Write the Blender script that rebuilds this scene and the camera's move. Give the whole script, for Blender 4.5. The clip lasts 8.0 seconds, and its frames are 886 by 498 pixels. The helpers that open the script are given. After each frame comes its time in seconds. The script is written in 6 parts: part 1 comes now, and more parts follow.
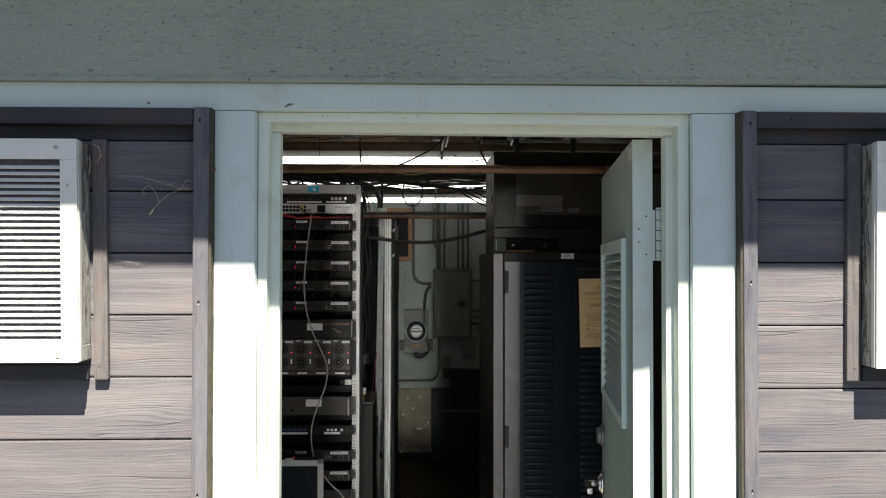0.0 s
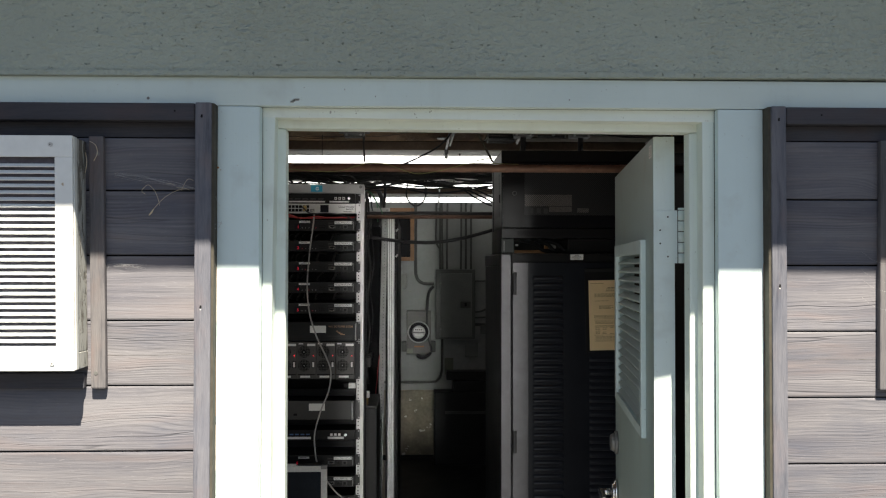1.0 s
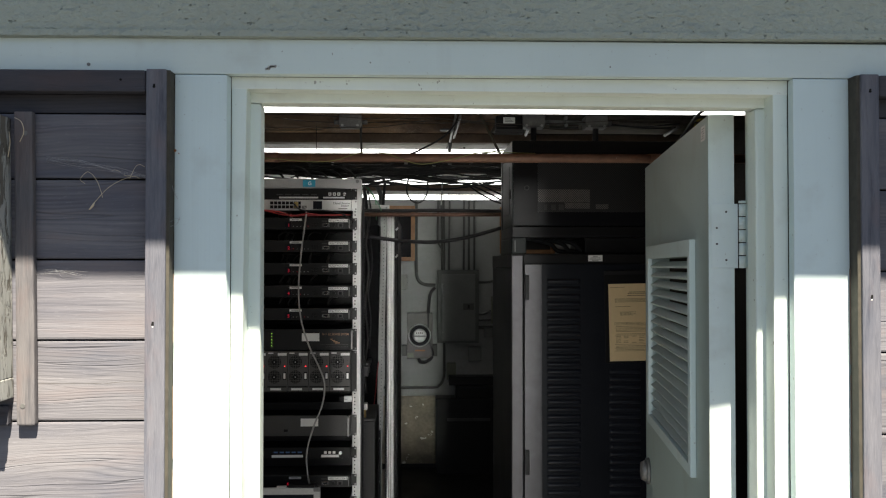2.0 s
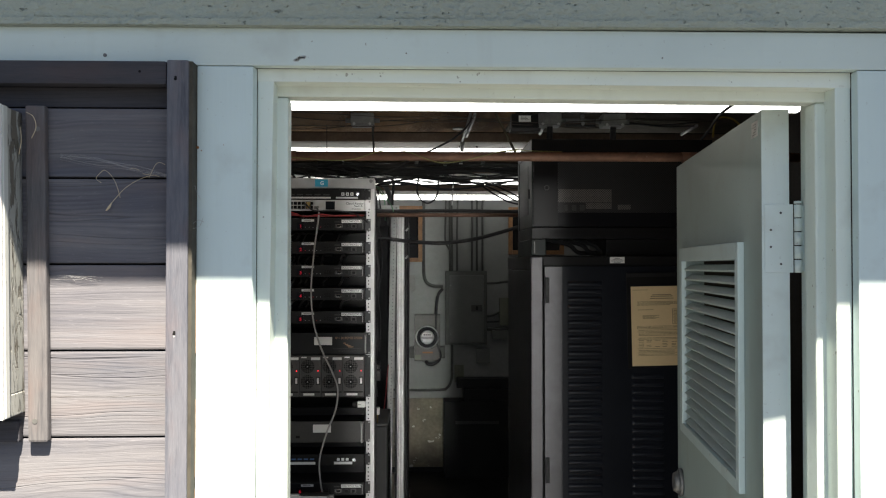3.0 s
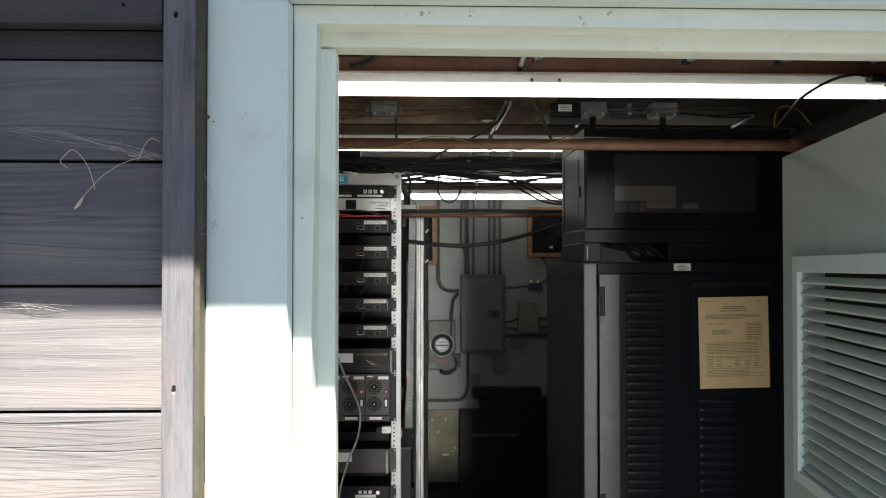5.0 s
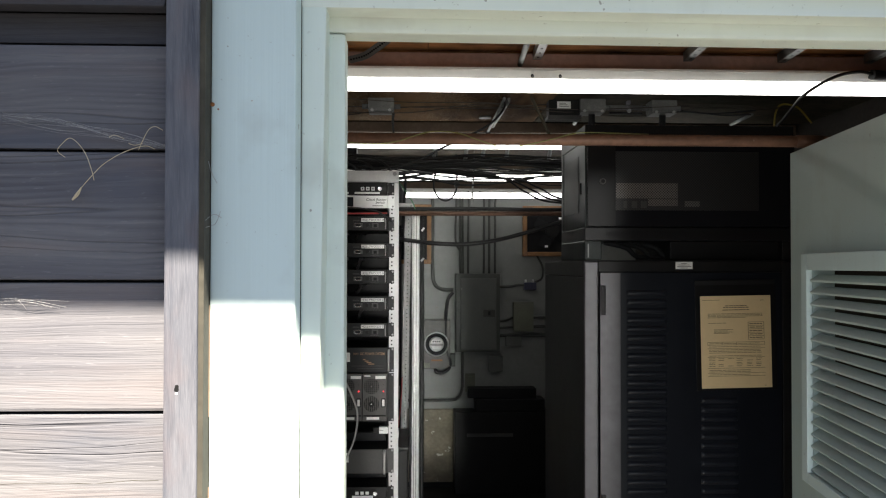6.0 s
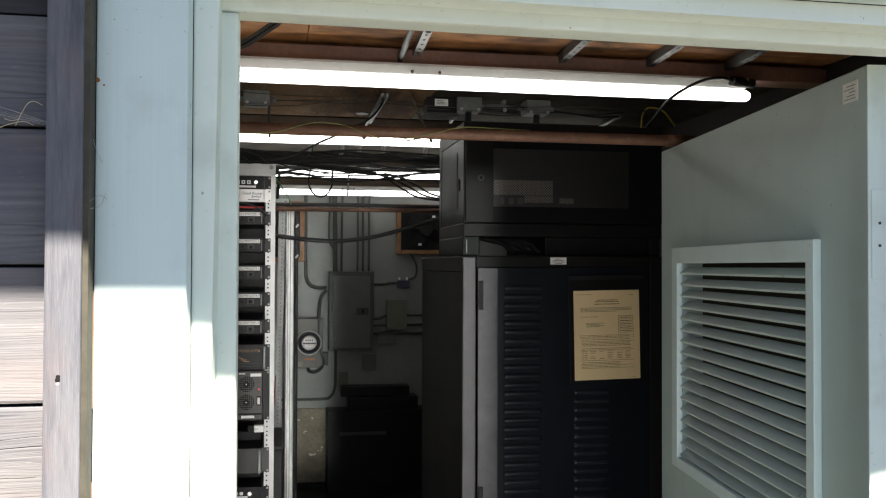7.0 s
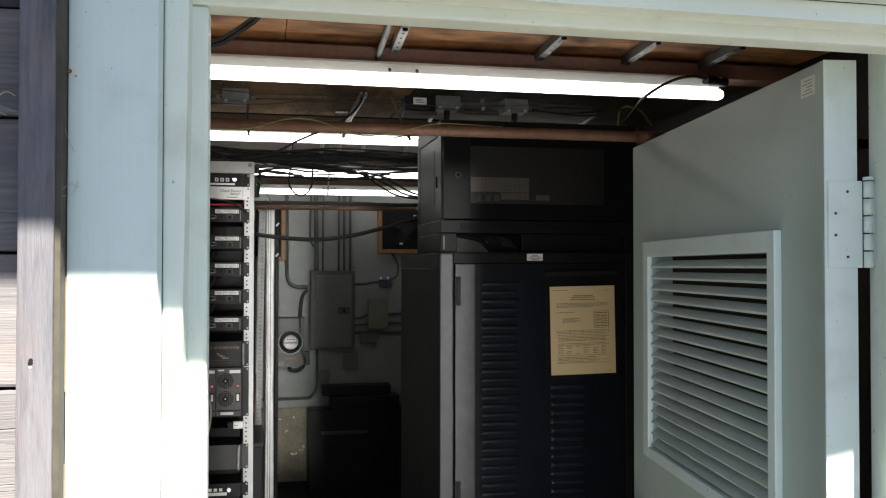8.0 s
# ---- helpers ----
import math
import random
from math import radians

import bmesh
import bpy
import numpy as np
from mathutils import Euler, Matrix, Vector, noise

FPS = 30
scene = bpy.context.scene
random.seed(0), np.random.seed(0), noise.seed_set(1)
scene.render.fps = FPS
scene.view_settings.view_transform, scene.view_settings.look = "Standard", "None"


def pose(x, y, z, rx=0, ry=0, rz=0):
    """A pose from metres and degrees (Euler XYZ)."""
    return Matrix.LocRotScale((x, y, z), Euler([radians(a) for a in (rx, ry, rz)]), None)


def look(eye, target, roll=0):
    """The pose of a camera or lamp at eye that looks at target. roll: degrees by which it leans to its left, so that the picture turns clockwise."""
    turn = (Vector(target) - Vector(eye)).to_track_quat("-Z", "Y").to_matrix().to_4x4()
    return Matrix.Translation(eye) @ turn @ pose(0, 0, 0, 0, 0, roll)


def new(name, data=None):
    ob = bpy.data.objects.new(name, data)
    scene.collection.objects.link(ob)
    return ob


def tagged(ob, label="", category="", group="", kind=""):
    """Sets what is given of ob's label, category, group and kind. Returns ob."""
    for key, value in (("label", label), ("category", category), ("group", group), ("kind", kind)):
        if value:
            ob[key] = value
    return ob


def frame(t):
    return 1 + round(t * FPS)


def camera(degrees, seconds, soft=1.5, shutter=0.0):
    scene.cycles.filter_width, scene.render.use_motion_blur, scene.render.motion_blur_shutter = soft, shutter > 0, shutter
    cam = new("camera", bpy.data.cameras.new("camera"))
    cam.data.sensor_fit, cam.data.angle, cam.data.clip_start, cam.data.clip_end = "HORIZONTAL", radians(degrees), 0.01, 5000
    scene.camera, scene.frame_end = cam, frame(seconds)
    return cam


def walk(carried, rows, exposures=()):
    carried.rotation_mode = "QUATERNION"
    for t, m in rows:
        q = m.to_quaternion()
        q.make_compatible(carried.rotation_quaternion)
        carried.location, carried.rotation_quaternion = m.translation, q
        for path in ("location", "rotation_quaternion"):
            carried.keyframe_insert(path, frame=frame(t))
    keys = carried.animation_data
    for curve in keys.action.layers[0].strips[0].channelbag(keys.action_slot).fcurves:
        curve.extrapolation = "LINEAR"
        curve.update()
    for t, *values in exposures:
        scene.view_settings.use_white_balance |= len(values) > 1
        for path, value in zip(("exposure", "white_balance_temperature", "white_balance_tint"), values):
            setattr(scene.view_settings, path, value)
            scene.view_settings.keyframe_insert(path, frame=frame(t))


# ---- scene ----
cam = camera(52.2, 8.0, 1.15)
PATH = [
    (0, (-0.201, -1.845, 1.782), (-0.136, 0.154, 1.823), 0.05),
    (0.5, (-0.225, -1.851, 1.777), (-0.16, 0.148, 1.817), 0.1),
    (1, (-0.226, -1.759, 1.789), (-0.16, 0.239, 1.829), 0.05),
    (2.5, (-0.249, -1.334, 1.803), (-0.183, 0.664, 1.84), 0.0),
    (3, (-0.289, -1.326, 1.808), (-0.224, 0.673, 1.846), 0.0),
    (3.5, (-0.317, -1.221, 1.815), (-0.251, 0.778, 1.853), 0.0),
    (4, (-0.346, -1.049, 1.827), (-0.282, 0.95, 1.866), 0.0),
    (4.5, (-0.376, -0.96, 1.831), (-0.312, 1.039, 1.87), 0.0),
    (6, (-0.418, -0.875, 1.826), (-0.335, 1.123, 1.864), 0.1),
    (6.5, (-0.429, -0.871, 1.816), (-0.219, 1.117, 1.855), 0.15),
    (7, (-0.444, -0.867, 1.812), (-0.077, 1.099, 1.85), 0.2),
    (7.5, (-0.442, -0.887, 1.802), (-0.041, 1.072, 1.841), 0.1),
    (8, (-0.431, -0.896, 1.798), (-0.028, 1.063, 1.838), 0.05),
]
EXPOSURE = [(0.0, 1.54), (1.0, 1.58), (2.5, 1.76), (3.5, 1.96), (4.5, 2.16), (6.0, 2.20), (8.0, 2.26)]
walk(cam, [(t, look(eye, target, roll)) for t, eye, target, roll in PATH], EXPOSURE)

# ---- light ----
SUN = Vector((-0.18, 1.0, -1.62)).normalized()
world = bpy.data.worlds.new("sky")
scene.world = world
world.use_nodes = True
sky = world.node_tree.nodes.new("ShaderNodeTexSky")
sky.sky_type, sky.sun_disc = "NISHITA", False
sky.ozone_density = 4.0
sky.sun_elevation, sky.sun_rotation = math.asin(-SUN.z), math.atan2(-SUN.x, -SUN.y)
world.node_tree.nodes["Background"].inputs[1].default_value = 0.031
world.node_tree.links.new(sky.outputs[0], world.node_tree.nodes["Background"].inputs[0])
sun = new("sun", bpy.data.lights.new("sun", "SUN"))
sun.data.energy, sun.data.angle, sun.data.color = 5.5, radians(0.53), (1.0, 0.90, 0.74)
sun.matrix_world = look((0, -20, 30), tuple(Vector((0, -20, 30)) + SUN))
TUBE_GLOW = 1.28
# Lamp added in the doorway: narrow beam of daylight thrown back across the yard
opening = new("doorway_beam_lamp", bpy.data.lights.new("doorway_beam_lamp", "AREA"))
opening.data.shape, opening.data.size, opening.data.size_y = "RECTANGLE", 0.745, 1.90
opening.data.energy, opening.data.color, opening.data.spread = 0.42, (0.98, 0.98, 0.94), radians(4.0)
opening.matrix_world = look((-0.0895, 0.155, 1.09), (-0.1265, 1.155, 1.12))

# Soft fill lamp added in the same opening to lift the dim interior
door_fill = new("doorway_fill_lamp", bpy.data.lights.new("doorway_fill_lamp", "AREA"))
door_fill.data.shape, door_fill.data.size, door_fill.data.size_y = "RECTANGLE", 0.70, 1.80
door_fill.data.energy, door_fill.data.color, door_fill.data.spread = 0.78, (0.94, 0.97, 1.0), radians(110)
door_fill.matrix_world = look((-0.0925, 0.150, 1.09), (-0.0925, 1.150, 1.09))


# ---- materials ----
class Nodes:
    """A short way to write node materials."""

    def __init__(self, name):
        self.mat = bpy.data.materials.new(name)
        self.mat.use_nodes = True
        self.tree = self.mat.node_tree
        self.bsdf = self.tree.nodes["Principled BSDF"]
        self.place = self.add("TexCoord").outputs["Object"]

    def add(self, kind, **inputs):
        node = self.tree.nodes.new("ShaderNode" + kind)
        for key, value in inputs.items():
            self.put(node.inputs[key.replace("_", " ")], value)
        return node

    def put(self, socket, value):
        if isinstance(value, bpy.types.NodeSocket):
            self.tree.links.new(value, socket)
        elif isinstance(value, tuple) and len(value) == 3 and socket.type == "RGBA":
            socket.default_value = (*value, 1)
        else:
            socket.default_value = value

    def scaled(self, scale, shift=None):
        node = self.add("Mapping", Vector=self.place, Scale=scale)
        if shift is not None:
            self.put(node.inputs["Location"], shift)
        return node.outputs[0]

    def noise(self, at, scale, detail=4.0, rough=0.55, warp=0.0):
        node = self.add("TexNoise", Vector=at, Scale=scale, Detail=detail, Roughness=rough, Distortion=warp)
        return node.outputs["Fac"]

    def math(self, op, a, b=0.0):
        node = self.tree.nodes.new("ShaderNodeMath")
        node.operation = op
        self.put(node.inputs[0], a), self.put(node.inputs[1], b)
        return node.outputs[0]

    def ramp(self, fac, lo, hi):
        node = self.add("MapRange", Value=fac)
        for n, v in zip(("From Min", "From Max", "To Min", "To Max"), (lo, hi, 0.0, 1.0)):
            node.inputs[n].default_value = v
        return node.outputs[0]

    def mix(self, fac, a, b, blend="MIX"):
        node = self.tree.nodes.new("ShaderNodeMix")
        node.data_type, node.blend_type = "RGBA", blend
        self.put(node.inputs[0], fac), self.put(node.inputs[6], a), self.put(node.inputs[7], b)
        return node.outputs[2]

    def bump(self, height, strength, distance):
        node = self.add("Bump", Height=height, Strength=strength, Distance=distance)
        self.put(self.bsdf.inputs["Normal"], node.outputs[0])

    def finish(self, colour, rough, metal=0.0, gloss=0.5):
        self.put(self.bsdf.inputs["Base Color"], colour)
        self.put(self.bsdf.inputs["Roughness"], rough)
        self.put(self.bsdf.inputs["Metallic"], metal)
        self.put(self.bsdf.inputs["Specular IOR Level"], gloss)
        return self.mat


def shade(c, k):
    return tuple(min(1.0, v * k) for v in c)


def plain(name, colour, rough=0.5, metal=0.0, var=0.18, size=6.0, fine=120.0, relief=0.15, depth=0.001, gloss=0.5, specks=None):
    """A surface of one paint or metal, uneven at two scales, with worn gloss and fine relief."""
    n = Nodes(name)
    big = n.noise(n.place, size, 3.0)
    small = n.noise(n.place, fine, 3.0)
    c = n.mix(n.ramp(big, 0.3, 0.7), shade(colour, 1 - var), shade(colour, 1 + var))
    c = n.mix(n.ramp(small, 0.35, 0.7), c, n.mix(0.5, c, shade(colour, 1 - 1.5 * var)))
    if specks:
        dots = n.noise(n.place, specks[0], 2.0)
        c = n.mix(n.ramp(dots, specks[1], specks[1] + 0.04), c, specks[2])
    r = n.math("ADD", rough - 0.08, n.math("MULTIPLY", big, 0.16))
    n.bump(small, relief, depth)
    return n.finish(c, r, metal, gloss)


def weathered(name, dark, light, stain, along="x", knotty=1.0, lines=0.5, grain=1.0, rings=0.42):
    """Old stained boards: streaky grain that bends round knots, raised in the weather."""
    n = Nodes(name)
    pick = n.add("ObjectInfo").outputs["Random"]
    shift = n.add("CombineXYZ", X=n.math("MULTIPLY", pick, 37.0), Y=n.math("MULTIPLY", pick, 11.0), Z=n.math("MULTIPLY", pick, 23.0)).outputs[0]

    def moved(vector):
        node = n.tree.nodes.new("ShaderNodeVectorMath")
        node.operation = "ADD"
        n.put(node.inputs[0], n.place), n.put(node.inputs[1], vector)
        return node.outputs[0]

    def stretched(a, b, c):
        return n.scaled((a, b, c) if along == "x" else (c, b, a))

    n.place = moved(shift)
    knots = n.add("TexVoronoi", Vector=stretched(2.6, 2.6, 7.0), Scale=1.0).outputs["Distance"]
    knot = n.math("MULTIPLY", n.math("POWER", n.math("SUBTRACT", 1.0, n.ramp(knots, 0.0, 0.34)), 2.0), knotty)
    sway = n.math("MULTIPLY", n.math("SUBTRACT", n.noise(stretched(3.0, 4.0, 5.0), 1.0, 2.0), 0.5), 0.022)
    lift = n.math("ADD", sway, n.math("MULTIPLY", knot, 0.034))
    n.place = moved(n.add("CombineXYZ", Z=lift).outputs[0] if along == "x" else n.add("CombineXYZ", X=lift).outputs[0])
    broad = n.noise(stretched(1.3, 6.0, 11.0), 1.0, 3.0)
    streak = n.noise(stretched(7.0, 30.0, 95.0), 1.0, 4.0, 0.6)
    fine = n.noise(stretched(17.0, 60.0, 210.0), 1.0, 4.0, 0.6)
    hair = n.noise(stretched(55.0, 200.0, 900.0), 1.0, 2.0, 0.6)
    c = n.mix(n.ramp(broad, 0.32, 0.68), dark, light)
    c = n.mix(n.math("MULTIPLY", n.ramp(streak, 0.50, 0.75), 0.6 * lines), c, shade(dark, 0.8))
    c = n.mix(n.math("MULTIPLY", n.ramp(fine, 0.53, 0.75), 0.17 * grain), c, shade(dark, 0.6))
    c = n.mix(n.math("MULTIPLY", n.ramp(fine, 0.50, 0.30), 0.12 * grain), c, shade(light, 1.25))
    c = n.mix(n.math("MULTIPLY", n.ramp(hair, 0.5, 0.75), 0.16 * grain), c, shade(light, 1.35))
    c = n.mix(n.math("MULTIPLY", n.ramp(n.noise(n.place, 5.0, 3.0), 0.52, 0.74), 0.4), c, stain)
    c = n.mix(n.math("MULTIPLY", n.ramp(n.noise(stretched(9.0, 9.0, 22.0), 1.0, 4.0), 0.52, 0.72), 0.55), c, (light[0] * 1.05, light[1] * 0.84, light[2] * 0.78))
    height = n.add("SeparateXYZ", Vector=n.place).outputs["Z" if along == "x" else "X"]
    warp = n.math("MULTIPLY", n.noise(stretched(1.7, 6.0, 10.0), 1.0, 2.0, 0.45), 0.060)
    ring = n.math("SINE", n.math("MULTIPLY", n.math("ADD", height, warp), 980.0))
    show = n.ramp(n.noise(stretched(5.0, 8.0, 14.0), 1.0, 2.0), 0.36, 0.62)
    c = n.mix(n.math("MULTIPLY", n.math("MULTIPLY", n.ramp(ring, -0.3, -1.0), show), 0.3 * rings), c, shade(light, 1.3))
    c = n.mix(n.math("MULTIPLY", n.math("MULTIPLY", n.ramp(ring, 0.45, 1.0), show), rings), c, (dark[0] * 0.62, dark[1] * 0.55, dark[2] * 0.50))
    split = n.noise(stretched(2.4, 12.0, 62.0), 1.0, 2.0, 0.5)
    crack = n.ramp(n.math("ABSOLUTE", n.math("SUBTRACT", split, 0.66)), 0.016, 0.0)
    c = n.mix(n.math("MULTIPLY", crack, 0.6 * min(1.0, knotty)), c, shade(dark, 0.35))
    c = n.mix(n.math("MULTIPLY", n.ramp(knot, 0.30, 0.95), 0.5), c, shade(stain, 0.75))
    c = n.mix(n.ramp(pick, 0.0, 1.0), shade_node(n, c, 0.88), shade_node(n, c, 1.06))
    high = n.math("ADD", n.math("MULTIPLY", n.math("ADD", streak, n.math("MULTIPLY", ring, -0.14 * rings)), 0.8), n.math("ADD", n.math("MULTIPLY", fine, 0.5), n.math("MULTIPLY", hair, 0.3)))
    n.bump(high, 0.5 * grain, 0.0015)
    return n.finish(c, 0.85, 0.0, 0.2)


def grained(name, dark, light, stain):
    """Bleached boards with raised grain: pale ridges and thin dark splits that bend round knots."""
    n = Nodes(name)
    pick = n.add("ObjectInfo").outputs["Random"]
    shift = n.add("CombineXYZ", X=n.math("MULTIPLY", pick, 37.0), Z=n.math("MULTIPLY", pick, 23.0)).outputs[0]

    def moved(vector):
        node = n.tree.nodes.new("ShaderNodeVectorMath")
        node.operation = "ADD"
        n.put(node.inputs[0], n.place), n.put(node.inputs[1], vector)
        return node.outputs[0]

    n.place = moved(shift)
    cell = n.add("TexVoronoi", Vector=n.scaled((4.2, 0.01, 8.0)), Scale=1.0)
    some = n.ramp(n.add("SeparateXYZ", Vector=cell.outputs["Color"]).outputs["X"], 0.66, 0.70)
    near = n.math("POWER", n.math("SUBTRACT", 1.0, n.ramp(cell.outputs["Distance"], 0.0, 0.30)), 2.0)
    knot = n.math("MULTIPLY", near, some)
    sway = n.math("MULTIPLY", n.math("SUBTRACT", n.noise(n.scaled((3.0, 3.0, 7.0)), 1.0, 2.0), 0.5), 0.030)
    n.place = moved(n.add("CombineXYZ", Z=n.math("ADD", sway, n.math("MULTIPLY", knot, 0.030))).outputs[0])
    broad = n.noise(n.scaled((1.6, 5.0, 16.0)), 1.0, 3.0)
    band = n.noise(n.scaled((2.0, 9.0, 75.0)), 1.0, 3.0, 0.55)
    ridge = n.noise(n.scaled((4.0, 20.0, 230.0)), 1.0, 3.0, 0.6)
    fine = n.noise(n.scaled((18.0, 60.0, 800.0)), 1.0, 3.0, 0.65)
    fleck = n.noise(n.scaled((60.0, 120.0, 420.0)), 1.0, 3.0, 0.6)
    c = n.mix(n.ramp(broad, 0.33, 0.67), dark, light)
    c = n.mix(n.math("MULTIPLY", n.ramp(band, 0.52, 0.72), 0.30), c, shade(dark, 0.85))
    c = n.mix(n.math("MULTIPLY", n.ramp(band, 0.46, 0.28), 0.38), c, shade(light, 1.22))
    c = n.mix(n.math("MULTIPLY", n.ramp(ridge, 0.57, 0.70), 0.18), c, shade(dark, 0.62))
    c = n.mix(n.math("MULTIPLY", n.ramp(ridge, 0.43, 0.30), 0.34), c, shade(light, 1.35))
    c = n.mix(n.math("MULTIPLY", n.ramp(fine, 0.55, 0.70), 0.32), c, shade(dark, 0.5))
    c = n.mix(n.math("MULTIPLY", n.ramp(fleck, 0.62, 0.74), 0.35), c, shade(light, 1.6))
    c = n.mix(n.math("MULTIPLY", n.ramp(n.noise(n.scaled((4.0, 5.0, 10.0)), 1.0, 4.0), 0.50, 0.70), 0.60), c, stain)
    c = n.mix(n.math("MULTIPLY", n.ramp(n.noise(n.scaled((2.5, 6.0, 22.0)), 1.0, 4.0, 0.6), 0.52, 0.70), 0.45), c, (light[0] * 1.05, light[1] * 0.86, light[2] * 0.78))
    height = n.add("SeparateXYZ", Vector=n.place).outputs["Z"]
    warp = n.math("MULTIPLY", n.noise(n.scaled((1.9, 4.0, 9.0)), 1.0, 2.0, 0.5), 0.070)
    ring = n.math("SINE", n.math("MULTIPLY", n.math("ADD", height, n.math("ADD", warp, n.math("MULTIPLY", fine, 0.0022))), 1000.0))
    show = n.ramp(n.noise(n.scaled((3.0, 5.0, 14.0)), 1.0, 2.0), 0.43, 0.66)
    line = n.math("MULTIPLY", n.ramp(ring, 0.52, 0.98), show)
    c = n.mix(n.math("MULTIPLY", n.math("MULTIPLY", n.ramp(ring, 0.2, -0.7), show), 0.20), c, shade(light, 1.32))
    c = n.mix(n.math("MULTIPLY", line, 0.20), c, shade(dark, 0.52))
    split = n.noise(n.scaled((0.7, 12.0, 40.0)), 1.0, 1.0, 0.5)
    crack = n.ramp(n.math("ABSOLUTE", n.math("SUBTRACT", split, 0.60)), 0.008, 0.0)
    c = n.mix(n.math("MULTIPLY", crack, 0.30), c, shade(dark, 0.25))
    c = n.mix(n.math("MULTIPLY", n.ramp(knot, 0.35, 0.95), 0.55), c, shade(stain, 0.9))
    c = n.mix(n.ramp(pick, 0.0, 1.0), shade_node(n, c, 0.90), shade_node(n, c, 1.08))
    high = n.math("SUBTRACT", n.math("ADD", n.math("MULTIPLY", band, 0.7), n.math("ADD", n.math("MULTIPLY", ridge, -1.0), n.math("MULTIPLY", fine, -0.5))), n.math("ADD", n.math("MULTIPLY", crack, 1.2), n.math("MULTIPLY", line, 0.22)))
    n.bump(high, 0.55, 0.0013)
    return n.finish(c, 0.88, 0.0, 0.15)


def shade_node(n, c, k):
    return n.mix(1.0, c, (k, k, k), "MULTIPLY")


def stucco(name, colour):
    """Thick paint over trowelled stucco: small close lumps, fine grit and a few small pits."""
    n = Nodes(name)
    worm = n.noise(n.scaled((0.72, 1.0, 1.2)), 92.0, 2.0, 0.45, 0.15)
    lumps = n.noise(n.scaled((0.8, 1.0, 1.1)), 40.0, 3.0, 0.5)
    where = n.ramp(n.noise(n.scaled((1.0, 1.0, 1.6)), 3.2, 3.0), 0.34, 0.62)
    pit = n.ramp(n.noise(n.scaled((0.9, 1.0, 1.2)), 118.0, 2.0, 0.5), 0.685, 0.76)
    grit = n.noise(n.place, 300.0, 3.0)
    broad = n.noise(n.scaled((1.5, 1.5, 0.8)), 1.6, 4.0)
    c = n.mix(n.ramp(broad, 0.3, 0.7), shade(colour, 0.90), shade(colour, 1.07))
    c = n.mix(n.math("MULTIPLY", n.ramp(lumps, 0.60, 0.75), 0.18), c, shade(colour, 1.3))
    c = n.mix(n.math("MULTIPLY", pit, 0.42), c, shade(colour, 0.35))
    worms = n.math("MULTIPLY", worm, n.math("ADD", 0.35, n.math("MULTIPLY", where, 0.65)))
    high = n.math("ADD", n.math("ADD", n.math("MULTIPLY", lumps, 0.7), worms), n.math("SUBTRACT", n.math("MULTIPLY", grit, 0.12), n.math("MULTIPLY", pit, 0.35)))
    n.bump(high, 1.0, 0.012)
    return n.finish(c, 0.9, 0.0, 0.2)


def flaking(name, paint, wood):
    """Old white paint that has cracked along the grain and come off in flakes."""
    n = Nodes(name)
    at = n.scaled((1.0, 1.0, 0.22))
    edge = n.noise(at, 95.0, 4.0, 0.6, 0.8)
    off = n.ramp(n.math("ADD", n.math("MULTIPLY", edge, 0.5), n.math("MULTIPLY", n.noise(at, 26.0, 3.0), 0.5)), 0.535, 0.555)
    crack = n.ramp(n.math("ABSOLUTE", n.math("SUBTRACT", n.noise(at, 60.0, 3.0, 0.6, 0.6), 0.5)), 0.022, 0.0)
    grain = n.noise(n.scaled((160.0, 160.0, 9.0)), 1.0, 3.0)
    c = n.mix(n.ramp(n.noise(n.place, 18.0, 3.0), 0.3, 0.7), shade(paint, 0.85), shade(paint, 1.08))
    bare = n.mix(grain, shade(wood, 0.6), shade(wood, 1.4))
    c = n.mix(n.math("MULTIPLY", off, 0.9), c, bare)
    c = n.mix(n.math("MULTIPLY", crack, 0.55), c, shade(wood, 0.35))
    high = n.math("SUBTRACT", n.math("MULTIPLY", grain, 0.15), n.math("ADD", off, n.math("MULTIPLY", crack, 0.6)))
    n.bump(high, 0.8, 0.0025)
    return n.finish(c, 0.75, 0.0, 0.3)


